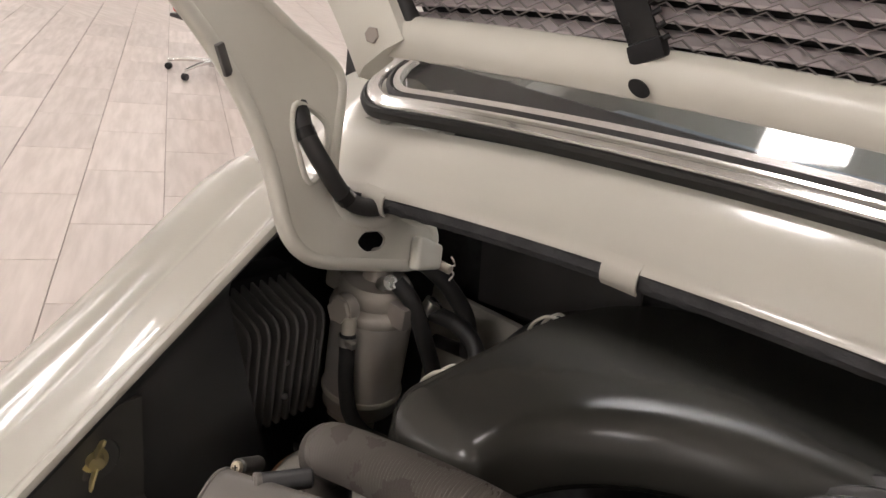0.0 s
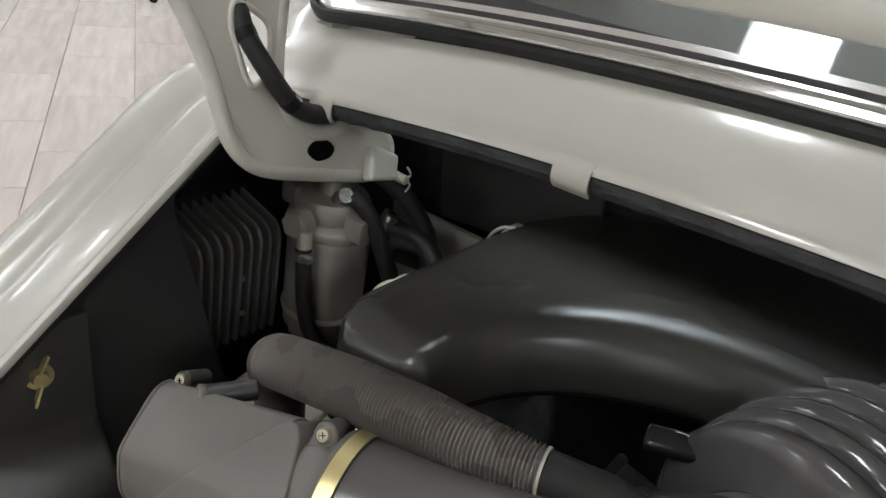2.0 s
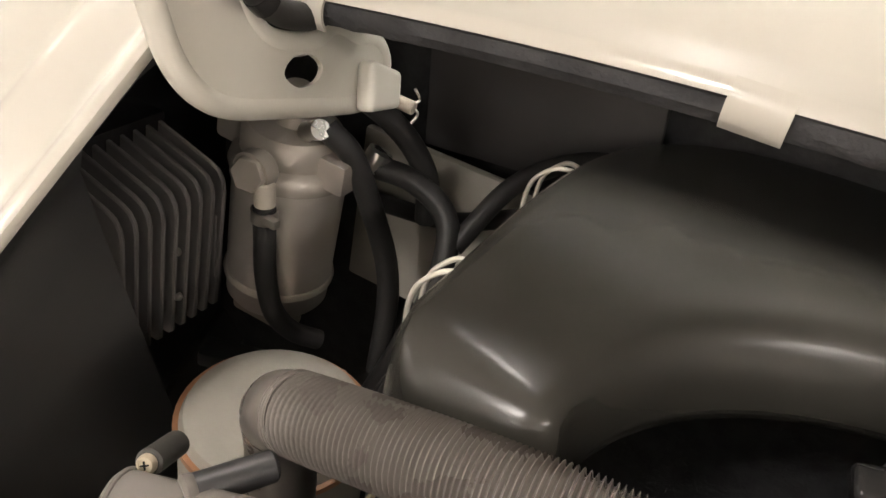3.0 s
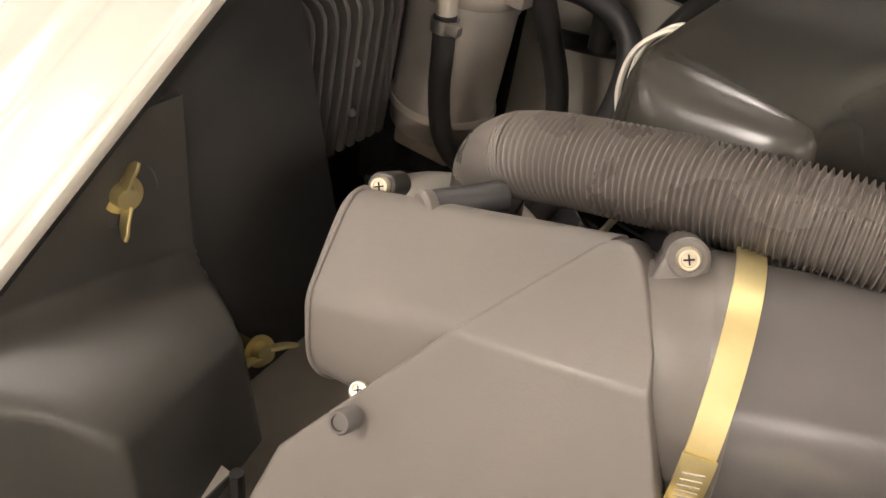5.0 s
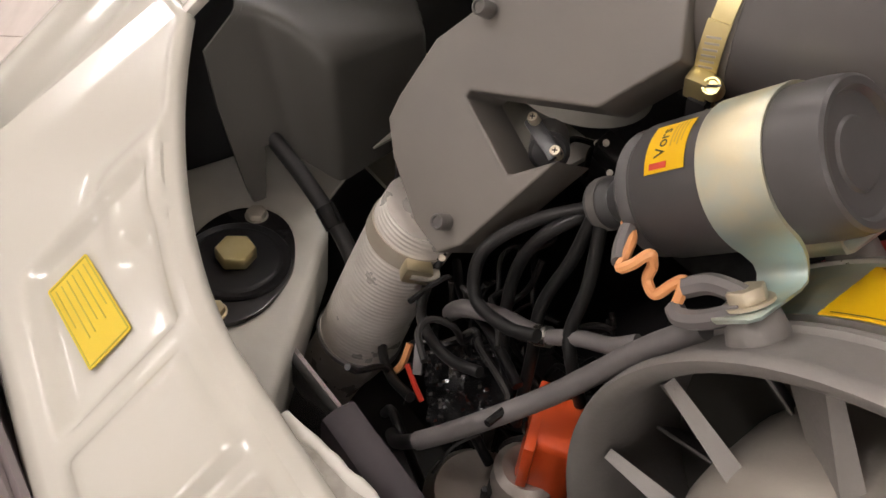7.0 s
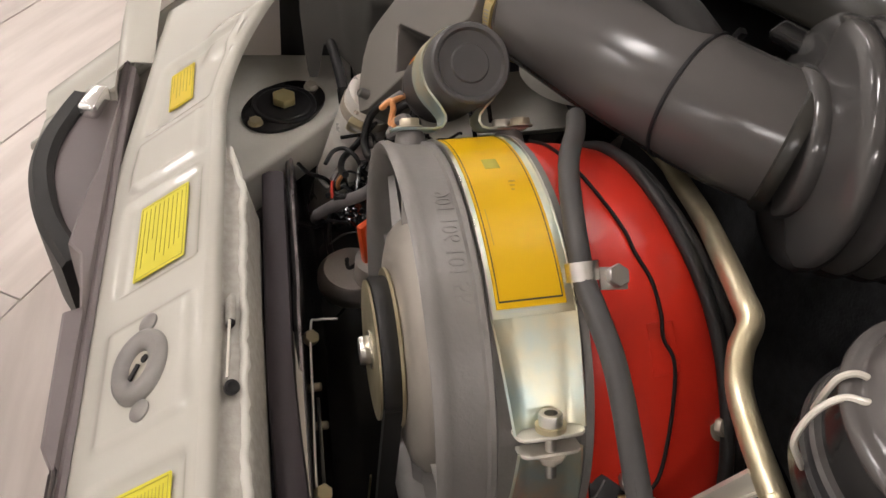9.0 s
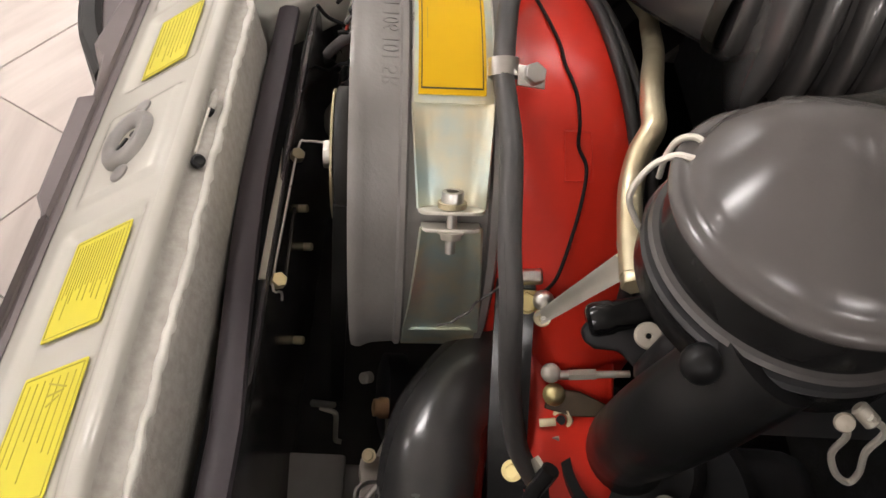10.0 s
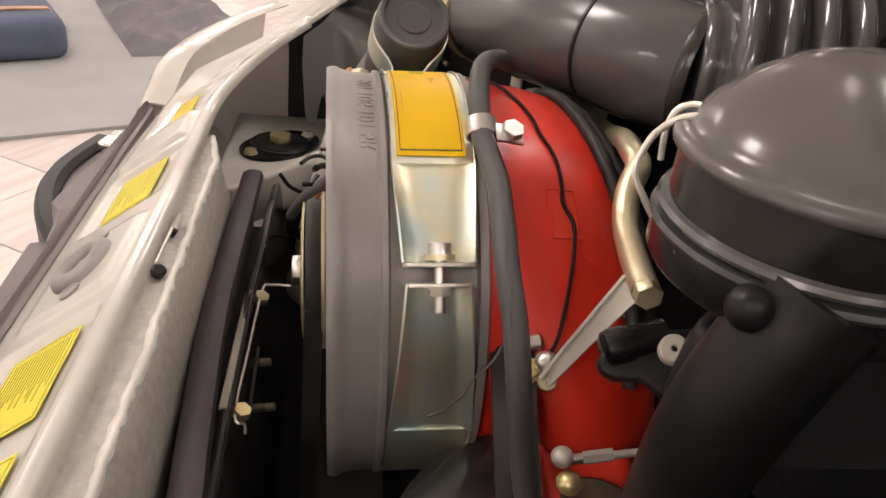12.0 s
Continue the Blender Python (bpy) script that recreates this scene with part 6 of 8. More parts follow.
    part("stub_collar", rod((-0.3140, 0.111, 0.8865), (-0.3110, 0.1165, 0.8867), 0.0074, 0.0070, 20, 0.0015), M_DUCT, s)
    # moulded lip of the free end
    part("end_lip", sweep(rim_pts, circle(0.0011, 8), up=(1, 0, 0), closed=True), M_DUCT, s, sharp=80)
    d = Vector((0.25, -0.80, 0.45)).normalized()
    gm = frame_at(Vector((-0.222, 0.123, 0.911)) - d * 0.0036, d, (0.93, 0.33, 0.14))
    poly = [(0.0066 * math.cos(radians(a)), 0.0066 * math.sin(radians(a))) for a in range(0, 181, 20)] + [(-0.011, -0.010), (-0.020, -0.020), (0.016, -0.020), (0.0095, -0.010)]
    part("boss_web", prism(poly, 0.026, gm, 0.0015, 2), M_DUCT, s, sharp=60)
    for p, d in (((-0.291, 0.0495, 0.8435), n), ((-0.2505, 0.0065, 0.7575), n)):
        p = Vector(p)
        part("rubber_stud", lathe([(0.0, 0.004), (0.0026, 0.004), (0.0028, 0.0050), (0.0037, 0.0050), (0.0043, 0.004), (0.0043, -0.004), (0, -0.004)], frame_at(p, d), 20), M_FIN, s, "grey capped stud")
    screw(s, (-0.296, 0.062, 0.843), (0.1, -0.5, 0.8), 0.0036, M_SCREW)
    # pipe socket towards the hose clamp
    ax = Vector((0.93, 0.33, 0.14)).normalized()
    part("socket", lathe([(0, -0.048), (0.028, -0.048), (0.0330, -0.044), (0.0358, -0.034), (0.0385, -0.020), (0.0412, -0.011), (0.0430, -0.0095), (0.0435, -0.008), (0.0435, 0.0), (0, 0.004)], frame_at((-0.199, 0.1295, 0.868), ax), 48), M_DUCT, s)
    for p in ((-0.235, 0.060, 0.792), (-0.254, 0.060, 0.800)):
        screw(s, p, (0.1, -0.6, 0.75), 0.0031, M_SCREW)
    part("inner_boss", rod((-0.262, 0.085, 0.775), (-0.240, 0.061, 0.788), 0.0105, bev=0.002), M_BLACK, s)
    part("inner_strap", box((0.026, 0.008, 0.003), frame_at((-0.245, 0.060, 0.794), (0.1, -0.6, 0.75), (0.02, -0.002, -0.006)), 0.001), M_BLACK, s)
    return n


PIPE = spline([(-0.203, 0.128, 0.8675), (-0.165, 0.142, 0.8725), (-0.12, 0.160, 0.8785), (-0.08, 0.182, 0.882), (-0.046, 0.208, 0.882), (-0.022, 0.237, 0.881)], 6)


def intake_pipe():
    s = thing("intake_pipe", (-0.10, 0.17, 0.83), "dark grey plastic intake pipe with a bend", "pipe")
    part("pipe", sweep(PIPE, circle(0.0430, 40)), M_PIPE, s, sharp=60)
    d = (PIPE[21] - PIPE[19]).normalized()
    part("joint_ring", lathe([(0.0427, -0.0012), (0.0440, -0.0012), (0.0440, 0.0012), (0.0427, 0.0012)], frame_at(PIPE[20], d), 48, closed=True), M_BRICKTIN, s)
    e = (PIPE[-1] - PIPE[-2]).normalized()
    part("end_lip", lathe([(0.042, -0.006), (0.0450, -0.004), (0.0460, 0), (0.0450, 0.004), (0.042, 0.004)], frame_at(PIPE[-1], e), 48, closed=True), M_BOX, s)
    c = thing("hose_clamp", (-0.185, 0.129, 0.82), "gold plated worm-drive hose clamp", "hose clamp")
    ax = Vector((0.96, 0.245, 0.06)).normalized()
    m = frame_at(Vector((-0.2055, 0.1283, 0.8680)) + ax * 0.0035, ax, (0, 0, 1))
    part("band", lathe([(0.0438, -0.0045), (0.0452, -0.0045), (0.0452, 0.0045), (0.0438, 0.0045)], m, 64, closed=True), M_BRASS, c)
    for k in range(16):
        a = radians(86 + 3.4 * k)
        part("thread_slot", box((0.0004, 0.0009, 0.0062), m @ Matrix.Rotation(a, 4, "Z") @ Matrix.Translation((0.0465, 0, 0)) @ Matrix.Rotation(radians(12), 4, "X")), M_PUMP, c)
    part("band_end", lathe([(0.0453, -0.0050), (0.0464, -0.0050), (0.0464, 0.0050), (0.0453, 0.0050)], m, 18, 78, 66, closed=True), M_BRASS, c)
    q = m.inverted() @ Vector((-0.1830, 0.0850, 0.8500))
    h = m @ Matrix.Rotation(math.atan2(q.y, q.x), 4, "Z") @ Matrix.Translation((0.0500, 0, 0))
    part("screw_housing", box((0.0085, 0.012, 0.0105), h, 0.0015), M_BRASS, c)
    screw(c, Vector((-0.1830, 0.0843, 0.8520)), (0.15, -0.75, 0.65), 0.0048, M_BRASS, 0.004, False, "slotted clamp screw")
    tail = part("tail", box((0.008, 0.020, 0.009), h @ Matrix.Translation((0.002, 0.014, 0.002)), 0.002), M_BRICKTIN, c, "black bracket below the clamp")
    for e in (-0.007, 0.007):
        q = h @ Vector((0.004, 0.018 + e, 0.007))
        part("bracket_screw", rod(q, q + Vector((0.0004, -0.0022, 0.002)), 0.0017, seg=10), M_PUMP, tail)


def bellows():
    s = thing("air_bellows", (-0.005, 0.31, 0.80), "black convoluted rubber air bellows", "bellows")
    c0, d = Vector((-0.022, 0.236, 0.881)), Vector((0.26, 0.96, 0.03)).normalized()
    prof = [(0.0432, -0.006), (0.0465, -0.005), (0.0478, 0.0), (0.0465, 0.004), (0.054, 0.006), (0.066, 0.008), (0.0755, 0.011), (0.0785, 0.015), (0.078, 0.020), (0.072, 0.0235), (0.066, 0.0255)]
    for k in range(4):
        z = 0.0275 + 0.0195 * k
        prof += [(0.067, z), (0.074, z + 0.002), (0.079, z + 0.006), (0.0795, z + 0.010), (0.075, z + 0.014), (0.067, z + 0.0165)]
    prof += [(0.070, 0.108), (0.070, 0.125)]
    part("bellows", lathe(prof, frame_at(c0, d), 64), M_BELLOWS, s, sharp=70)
    part("stud", lathe([(0, 0), (0.004, 0), (0.0035, 0.004), (0, 0.006)], frame_at((-0.0360, 0.268, 0.9415), (-0.2, -0.1, 0.95)), 12), M_RUBBER, s)
    t = thing("throttle_linkage", (-0.09, 0.25, 0.82), "black throttle linkage bracket under the air cleaner", "bracket")
    part("bracket", box((0.05, 0.03, 0.05), frame_at((-0.095, 0.245, 0.860), (0.2, 0, 1)), 0.008, 3), M_BRICKTIN, t)
    part("cap", box((0.034, 0.016, 0.010), frame_at((-0.088, 0.262, 0.912), (0, -0.4, 0.9), (0.9, 0.3, 0)), 0.004, 3), M_GLOSSBLACK, t)
    part("arm", box((0.006, 0.006, 0.05), frame_at((-0.112, 0.23, 0.885), (0.3, 0.2, 1)), 0.002), M_BRICKTIN, t)
    part("stop_screw", rod((-0.118, 0.222, 0.878), (-0.105, 0.226, 0.882), 0.003, seg=10), M_STEEL, t)


def corrugated_hose():
    s = thing("corrugated_hose", (-0.22, 0.16, 0.87), "grey ribbed plastic air hose with a smooth elbow", "hose")
    line = spline([(-0.305, 0.163, 0.8925), (-0.290, 0.1595, 0.9000), (-0.262, 0.158, 0.9085), (-0.227, 0.158, 0.9165), (-0.190, 0.159, 0.9225), (-0.152, 0.164, 0.9255), (-0.120, 0.172, 0.927)], 90)
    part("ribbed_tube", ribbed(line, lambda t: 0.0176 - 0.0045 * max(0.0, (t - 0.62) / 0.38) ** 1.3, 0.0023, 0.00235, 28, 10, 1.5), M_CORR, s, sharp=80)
    el = spline([(-0.300, 0.1615, 0.8955), (-0.308, 0.164, 0.890), (-0.318, 0.171, 0.878), (-0.323, 0.178, 0.862), (-0.324, 0.182, 0.84), (-0.324, 0.184, 0.80)], 6)
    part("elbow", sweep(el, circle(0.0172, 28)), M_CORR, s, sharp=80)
    part("end_ring", lathe([(0.0105, -0.001), (0.0127, -0.001), (0.0127, 0.0006), (0.0105, 0.0006)], frame_at(line[-1], line[-1] - line[-20]), 32, closed=True), M_PUMP, s, "thin dull end ring")
    part("end_spout", sweep([line[-1], line[-1] + Vector((0.03, 0.010, -0.002)), line[-1] + Vector((0.055, 0.03, -0.02))], circle(0.0118, 24)), M_RUBBER, s, "black rubber spout")
    w = thing("plated_stay", (-0.265, 0.165, 0.84), "thin gold plated stay wire", "wire")
    part("wire", tube([(-0.272, 0.150, 0.850), (-0.266, 0.160, 0.868), (-0.258, 0.172, 0.892)], 0.0016, 6), M_GOLD, w)
    part("bolt", hex_head((-0.245, 0.172, 0.868), (0.2, -0.6, 0.7), 0.005, 0.005), M_GOLD, w)


def silver_hose():
    s = thing("foil_hose", (-0.30, 0.0, 0.60), "silver aluminium foil hose pushed on the duct's outlet", "hose")
    line = spline([(-0.2795, 0.0200, 0.738), (-0.2860, 0.0140, 0.712), (-0.2945, 0.0050, 0.667), (-0.3025, -0.0030, 0.622)], 10)
    part("ribbed_foil", ribbed(line, lambda t: 0.0240 + 0.0030 * t, 0.0005, 0.0030, 44, 6), M_FOIL, s, sharp=80)
    lo = spline([(-0.3025, -0.0030, 0.623), (-0.3065, -0.0075, 0.606), (-0.3120, -0.0130, 0.588), (-0.3185, -0.0190, 0.560)], 5)
    part("lower_end", sweep(lo, lambda t: circle(0.0272 - 0.006 * t, 36)), M_FOIL, s, sharp=80)
    part("bead", lathe([(0.0255, -0.003), (0.0284, -0.0015), (0.0284, 0.0015), (0.0255, 0.003)], frame_at(line[-1], line[-1] - line[-3]), 40, closed=True), M_PRESSED, s, "dark fold at the hose end")
    c = thing("hose_clamp", (-0.29, 0.013, 0.725), "dull gold worm-drive clamp on the foil hose", "hose clamp")
    p, d = line[8], (line[10] - line[6]).normalized()
    m = frame_at(p, d, (0.6, -0.8, 0))
    part("band", lathe([(0.0243, -0.0055), (0.0253, -0.0055), (0.0253, 0.0055), (0.0243, 0.0055)], m, 48, closed=True), M_PUMP, c)
    q = m.inverted() @ Vector((-0.2700, 0.0060, 0.7128))
    h = m @ Matrix.Rotation(math.atan2(q.y, q.x), 4, "Z") @ Matrix.Translation((0.0285, 0, 0))
    part("screw_housing", box((0.009, 0.016, 0.0115), h, 0.002), M_GOLD, c)
    part("screw", rod(h @ Vector((0.001, -0.012, 0)), h @ Vector((0.001, 0.004, 0)), 0.0042, seg=16), M_PUMP, c)


def bay_shield():
    """Black moulded cover on the bay's left wall."""
    s = thing("moulded_cover", (-0.42, 0.04, 0.69), "black moulded plastic cover screwed to the bay wall", "cover")

    def soft(a, b, k):
        h = max(k - abs(a - b), 0.0) / k
        return min(a, b) - h * h * k / 4

    def depth(y, z):
        top = 0.070 - 0.504 * (y - 0.024) - 2.59 * (z - 0.772)
        flank = 0.070 - 0.254 * (y - 0.024) - 0.207 * (z - 0.772)
        side = 0.070 + 1.19 * (y - 0.024) - 0.207 * (z - 0.772)
        rear = 0.038 + 0.04 * y - 0.36 * (z - 0.789)
        left = -soft(-side, -rear, 0.012)
        d = soft(soft(top, flank, 0.022), left, 0.006)
        return -soft(-d, -0.005, 0.016)
    rows = []
    n = 76
    for i in range(n + 1):
        y = -0.041 + 0.159 * i / n
        # tongue, notch and level lower edge
        if y < -0.036:
            lo = 0.700 + 9.0 * (-0.036 - y)
        elif y < -0.020:
            lo = 0.684 + 30.0 * max(0.0, abs(y + 0.0285) - 0.004) ** 1.35
        elif y < 0.0235:
            lo = 0.718 - 0.030 * (y + 0.020) / 0.0435
        else:
            lo = 0.688
        hi = min(0.872, gutter_z(y) - 0.0155)
        row = []
        for k in range(61):
            mid_z = min(0.806, hi - 0.004)
            low = min(lo, mid_z - 0.004)
            z = hi + (mid_z - hi) * k / 20 if k < 20 else mid_z + (low - mid_z) * (k - 20) / 40
            d = depth(y, z)
            edge = 0.111 + 0.012 * min(1.0, max(0.0, (z - 0.760) / 0.03))
            if y > edge - 0.006:
                u = min(1.0, (y - edge + 0.006) / 0.006)
                d = 0.003 + (d - 0.003) * math.sqrt(max(0.0, 1 - u * u))
            row.append((-0.4610 + d, y if y < edge else edge + 0.08 * (y - edge), z))
        rows.append(row)
    for name, lo_k, hi_k in (("wall_panel", 0, 20), ("shell", 20, 61)):
        bm = loft([row[lo_k:hi_k + 1] for row in rows], closed_ring=False)
        thicken(bm, 0.003)
        part(name, bm, M_COVER, s, sharp=75)
    for p, d, hint, ring in (((-0.4530, 0.0816, 0.8353), (1, -0.25, 0.20), (0.1, 0.45, 1), True), ((-0.4190, 0.131, 0.722), (1, -0.2, 0.45), (0, 1, -0.25), False)):
        w = thing("wing_nut", p, "gold plated wing nut on the bay wall", "wing nut", "wing nuts")
        m = frame_at(p, d, hint)
        part("washer", lathe([(0, 0), (0.0095, 0), (0.0095, 0.0012), (0, 0.0012)], m, 28), M_BRASS, w)
        if ring:
            part("grommet", lathe([(0.0095, -0.008), (0.019, -0.006), (0.0165, -0.0005), (0.0095, 0.0006)], m, 32, closed=True), M_COVER, w, "pressed black ring")
        else:
            part("stud", rod(m @ Vector((0, 0, -0.04)), m @ Vector((0, 0, 0.001)), 0.004, seg=12), M_BRASS, w)
        part("hub", lathe([(0, 0.001), (0.0062, 0.001), (0.0050, 0.009), (0.0, 0.009)], m, 20), M_BRASS, w)
        for sg in (-1, 1):
            bm = prism([(0, -0.003), (0.006, -0.0048), (0.0115, -0.003), (0.0150, 0.002), (0.0155, 0.006), (0.012, 0.0065), (0.008, 0.0045), (0, 0.003)], 0.0018, m @ Matrix.Translation((0, 0, 0.007)) @ Matrix.Rotation(radians(0 if sg > 0 else 180), 4, "Z") @ Matrix.Translation((0.003, 0.0009, 0)) @ Matrix.Rotation(radians(90), 4, "X"), 0.0006, 2)
            part("wing", bm, M_BRASS, w)
    k = thing("black_brake_line", (-0.36, -0.01, 0.69), "black sleeved line crossing under the cover", "cable")
    part("line", tube([(-0.43, -0.02, 0.735), (-0.395, -0.010, 0.716), (-0.362, -0.003, 0.698), (-0.330, 0.002, 0.676), (-0.305, 0.000, 0.650), (-0.29, -0.002, 0.60)], 0.0054, 12), M_RUBBER, k)
    part("collar", tube([(-0.352, -0.001, 0.692), (-0.340, 0.000, 0.684)], 0.0066, 12, smooth=False), M_GLOSSBLACK, k)
    for i, (x, y) in enumerate(((-0.345, 0.075), (-0.358, 0.060))):
        part("drop_line", tube([(x, y, 0.74), (x + 0.004, y - 0.003, 0.70), (x + 0.006, y - 0.004, 0.60)], 0.0035, 8), M_RUBBER, k)


# ---- ignition box, filter and air cleaner at the front ----
def ignition_box():
    s = thing("ignition_box", (-0.49, 0.28, 0.72), "black finned aluminium ignition control box", "control box")
    # plates stand out from the side wall, one behind the other
    part("case", box((0.03, 0.100, 0.125), Matrix.Translation((-0.545, 0.262, 0.835)), 0.004), M_BRICKTIN, s)
    for k in range(9):
        lean = Matrix.Translation((-0.478, 0.2225 + 0.0100 * k, 0.828)) @ Matrix.Rotation(radians(4), 4, "Y")
        poly = [(-0.055, -0.060), (0.0, -0.060), (0.003, -0.056), (0.003, 0.036), (0.0015, 0.044), (-0.003, 0.050), (-0.010, 0.053), (-0.055, 0.062)]
        bm = prism(poly, 0.0034, lean @ Matrix.Rotation(radians(90), 4, "X"), 0.0009, 1)
        part("fin", bm, M_FIN, s)
    part("rib", box((0.040, 0.006, 0.05), Matrix.Translation((-0.498, 0.304, 0.82)), 0.001), M_FIN, s)
    for z in (0.80, 0.835):
        part("rivet", lathe([(0, 0), (0.003, 0), (0.0022, 0.002), (0, 0.0025)], frame_at((-0.4765, 0.2665, z), (1, -0.1, 0.1)), 12), M_STEEL, s)
    part("bracket_screw", hex_head((-0.500, 0.215, 0.897), (0.3, -0.4, 0.8), 0.004, 0.003), M_GOLD, s, "gold fixing screw")


def fuel_filter():
    x, y = -0.461, 0.347
    s = thing("fuel_filter", (x, y, 0.75), "aged silver cylindrical fuel filter with a cast head", "filter")
    m = Matrix.Translation((x, y, 0.770)) @ Matrix.Rotation(radians(3), 4, "Y")
    part("can", lathe([(0, 0), (0.034, 0), (0.0362, 0.003), (0.0366, 0.018), (0.0378, 0.0195), (0.0380, 0.0225), (0.0370, 0.0245), (0.0378, 0.094), (0.0390, 0.097), (0.0392, 0.101), (0.0385, 0.104), (0, 0.104)], m, 48), M_CAN, s)
    part("crimped_ring", lathe([(0.0365, 0.0165), (0.0388, 0.018), (0.0392, 0.0205), (0.0385, 0.023), (0.0365, 0.024)], m, 48, closed=True), M_ZINC, s, "bright crimped ring")
    h = m @ Matrix.Translation((0, 0, 0.104))
    part("head", lathe([(0, 0), (0.040, 0), (0.041, 0.004), (0.039, 0.010), (0.034, 0.014), (0.034, 0.026), (0.030, 0.032), (0.014, 0.034), (0.012, 0.046), (0, 0.046)], h, 40), M_HUB, s, "cast alloy head")
    part("port", box((0.030, 0.022, 0.022), h @ Matrix.Translation((-0.038, -0.004, 0.016)), 0.004), M_HUB, s)
    part("port", box((0.022, 0.022, 0.022), h @ Matrix.Translation((0.040, -0.004, 0.016)), 0.004), M_CASTLIGHT, s)
    part("banjo", lathe([(0, -0.006), (0.012, -0.006), (0.0135, -0.003), (0.0135, 0.006), (0, 0.006)], h @ Matrix.Translation((0.006, -0.042, 0.016)) @ Matrix.Rotation(radians(90), 4, "X"), 28), M_HUB, s)
    part("banjo_bolt", hex_head(h @ Vector((0.006, -0.046, 0.016)), (0.15, -1, 0.15), 0.0120, 0.007), M_HUB, s)
    part("hose", tube([(-0.437, 0.299, 0.872), (-0.4355, 0.299, 0.850), (-0.434, 0.300, 0.82), (-0.430, 0.305, 0.79), (-0.424, 0.320, 0.766), (-0.412, 0.335, 0.755)], 0.0072, 14), M_RUBBER, s, "black rubber fuel hose")
    part("hose_clip", lathe([(0.0076, -0.004), (0.0086, -0.004), (0.0086, 0.004), (0.0076, 0.004)], frame_at((-0.4365, 0.299, 0.866), (0, 0, 1)), 20, closed=True), M_STEEL, s, "bright crimped clip")
    part("clip_ear", box((0.010, 0.006, 0.006), Matrix.Translation((-0.427, 0.294, 0.867)), 0.0015), M_STEEL, s)
    part("hose_neck", rod((-0.437, 0.300, 0.868), (-0.440, 0.302, 0.886), 0.0068, bev=0.001), M_PUMP, s)
    part("top_union", rod(h @ Vector((0, -0.002, 0.044)), h @ Vector((0.0, -0.002, 0.06)), 0.010, 0.008), M_PUMP, s)
    part("side_union", rod(h @ Vector((0.016, -0.01, 0.036)), h @ Vector((0.030, -0.016, 0.046)), 0.0065), M_STEEL, s)
    part("foot", box((0.05, 0.02, 0.016), Matrix.Translation((x, y - 0.01, 0.758)), 0.004), M_PUMP, s)
    f = thing("fuel_hoses", (-0.40, 0.36, 0.80), "black fuel hoses looping behind the air cleaner", "hoses")
    for i, p in enumerate(([(-0.425, 0.340, 0.915), (-0.408, 0.346, 0.900), (-0.392, 0.354, 0.86), (-0.381, 0.360, 0.825), (-0.375, 0.360, 0.79), (-0.37, 0.35, 0.74)],
                           [(-0.44, 0.35, 0.935), (-0.415, 0.358, 0.935), (-0.390, 0.372, 0.915), (-0.375, 0.385, 0.885), (-0.372, 0.39, 0.85)],
                           [(-0.405, 0.362, 0.890), (-0.375, 0.372, 0.885), (-0.345, 0.365, 0.872), (-0.335, 0.345, 0.84), (-0.345, 0.33, 0.79), (-0.36, 0.325, 0.74)],
                           [(-0.335, 0.36, 0.86), (-0.320, 0.40, 0.895), (-0.29, 0.425, 0.915), (-0.25, 0.44, 0.92), (-0.20, 0.45, 0.92)],
                           [(-0.42, 0.40, 0.84), (-0.36, 0.40, 0.85), (-0.31, 0.40, 0.875)])):
        part("hose", tube(p, 0.0078 if i < 3 else 0.0065, 12), M_RUBBER, f)
    part("clip", rod((-0.404, 0.362, 0.888), (-0.400, 0.366, 0.900), 0.0085, seg=16), M_STEEL, f, "bright hose clip")
    b = thing("oil_filter_console", (-0.40, 0.24, 0.70), "stained pale alloy canister top below the filter", "canister")
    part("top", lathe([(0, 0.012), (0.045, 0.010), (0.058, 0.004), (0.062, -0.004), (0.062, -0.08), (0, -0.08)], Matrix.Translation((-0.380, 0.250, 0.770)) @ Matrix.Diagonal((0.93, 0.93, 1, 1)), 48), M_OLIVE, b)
    part("seal", lathe([(0.060, -0.006), (0.0645, -0.006), (0.0645, -0.002), (0.060, -0.002)], Matrix.Translation((-0.380, 0.250, 0.770)) @ Matrix.Diagonal((0.93, 0.93, 1, 1)), 48, closed=True), M_TAN, b, "rusty red seal ring")
    part("strap", box((0.10, 0.02, 0.012), Matrix.Translation((-0.42, 0.295, 0.752)) @ Matrix.Rotation(radians(20), 4, "Z"), 0.003), M_BRICKTIN, b)
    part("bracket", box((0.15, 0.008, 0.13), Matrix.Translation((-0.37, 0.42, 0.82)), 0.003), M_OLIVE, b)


def cleaner_profile(u):
    """Plan of the horseshoe air cleaner: share of the way from the left arm's end to the right arm's end -> (outer, inner)."""
    a = math.pi * (1 - u)
    cx, cy = -0.028, 0.215
    ex, ey = 0.259, 0.268
    ix, iy = 0.174, 0.127
    p = 4.4
    c, q = math.cos(a), math.sin(a)
    outer = Vector((cx + ex * math.copysign(abs(c) ** (2 / p), c), cy + ey * abs(q) ** (2 / p), 0))
    inner = Vector((cx + ix * c, cy - 0.03 + iy * q, 0))
    return outer, inner


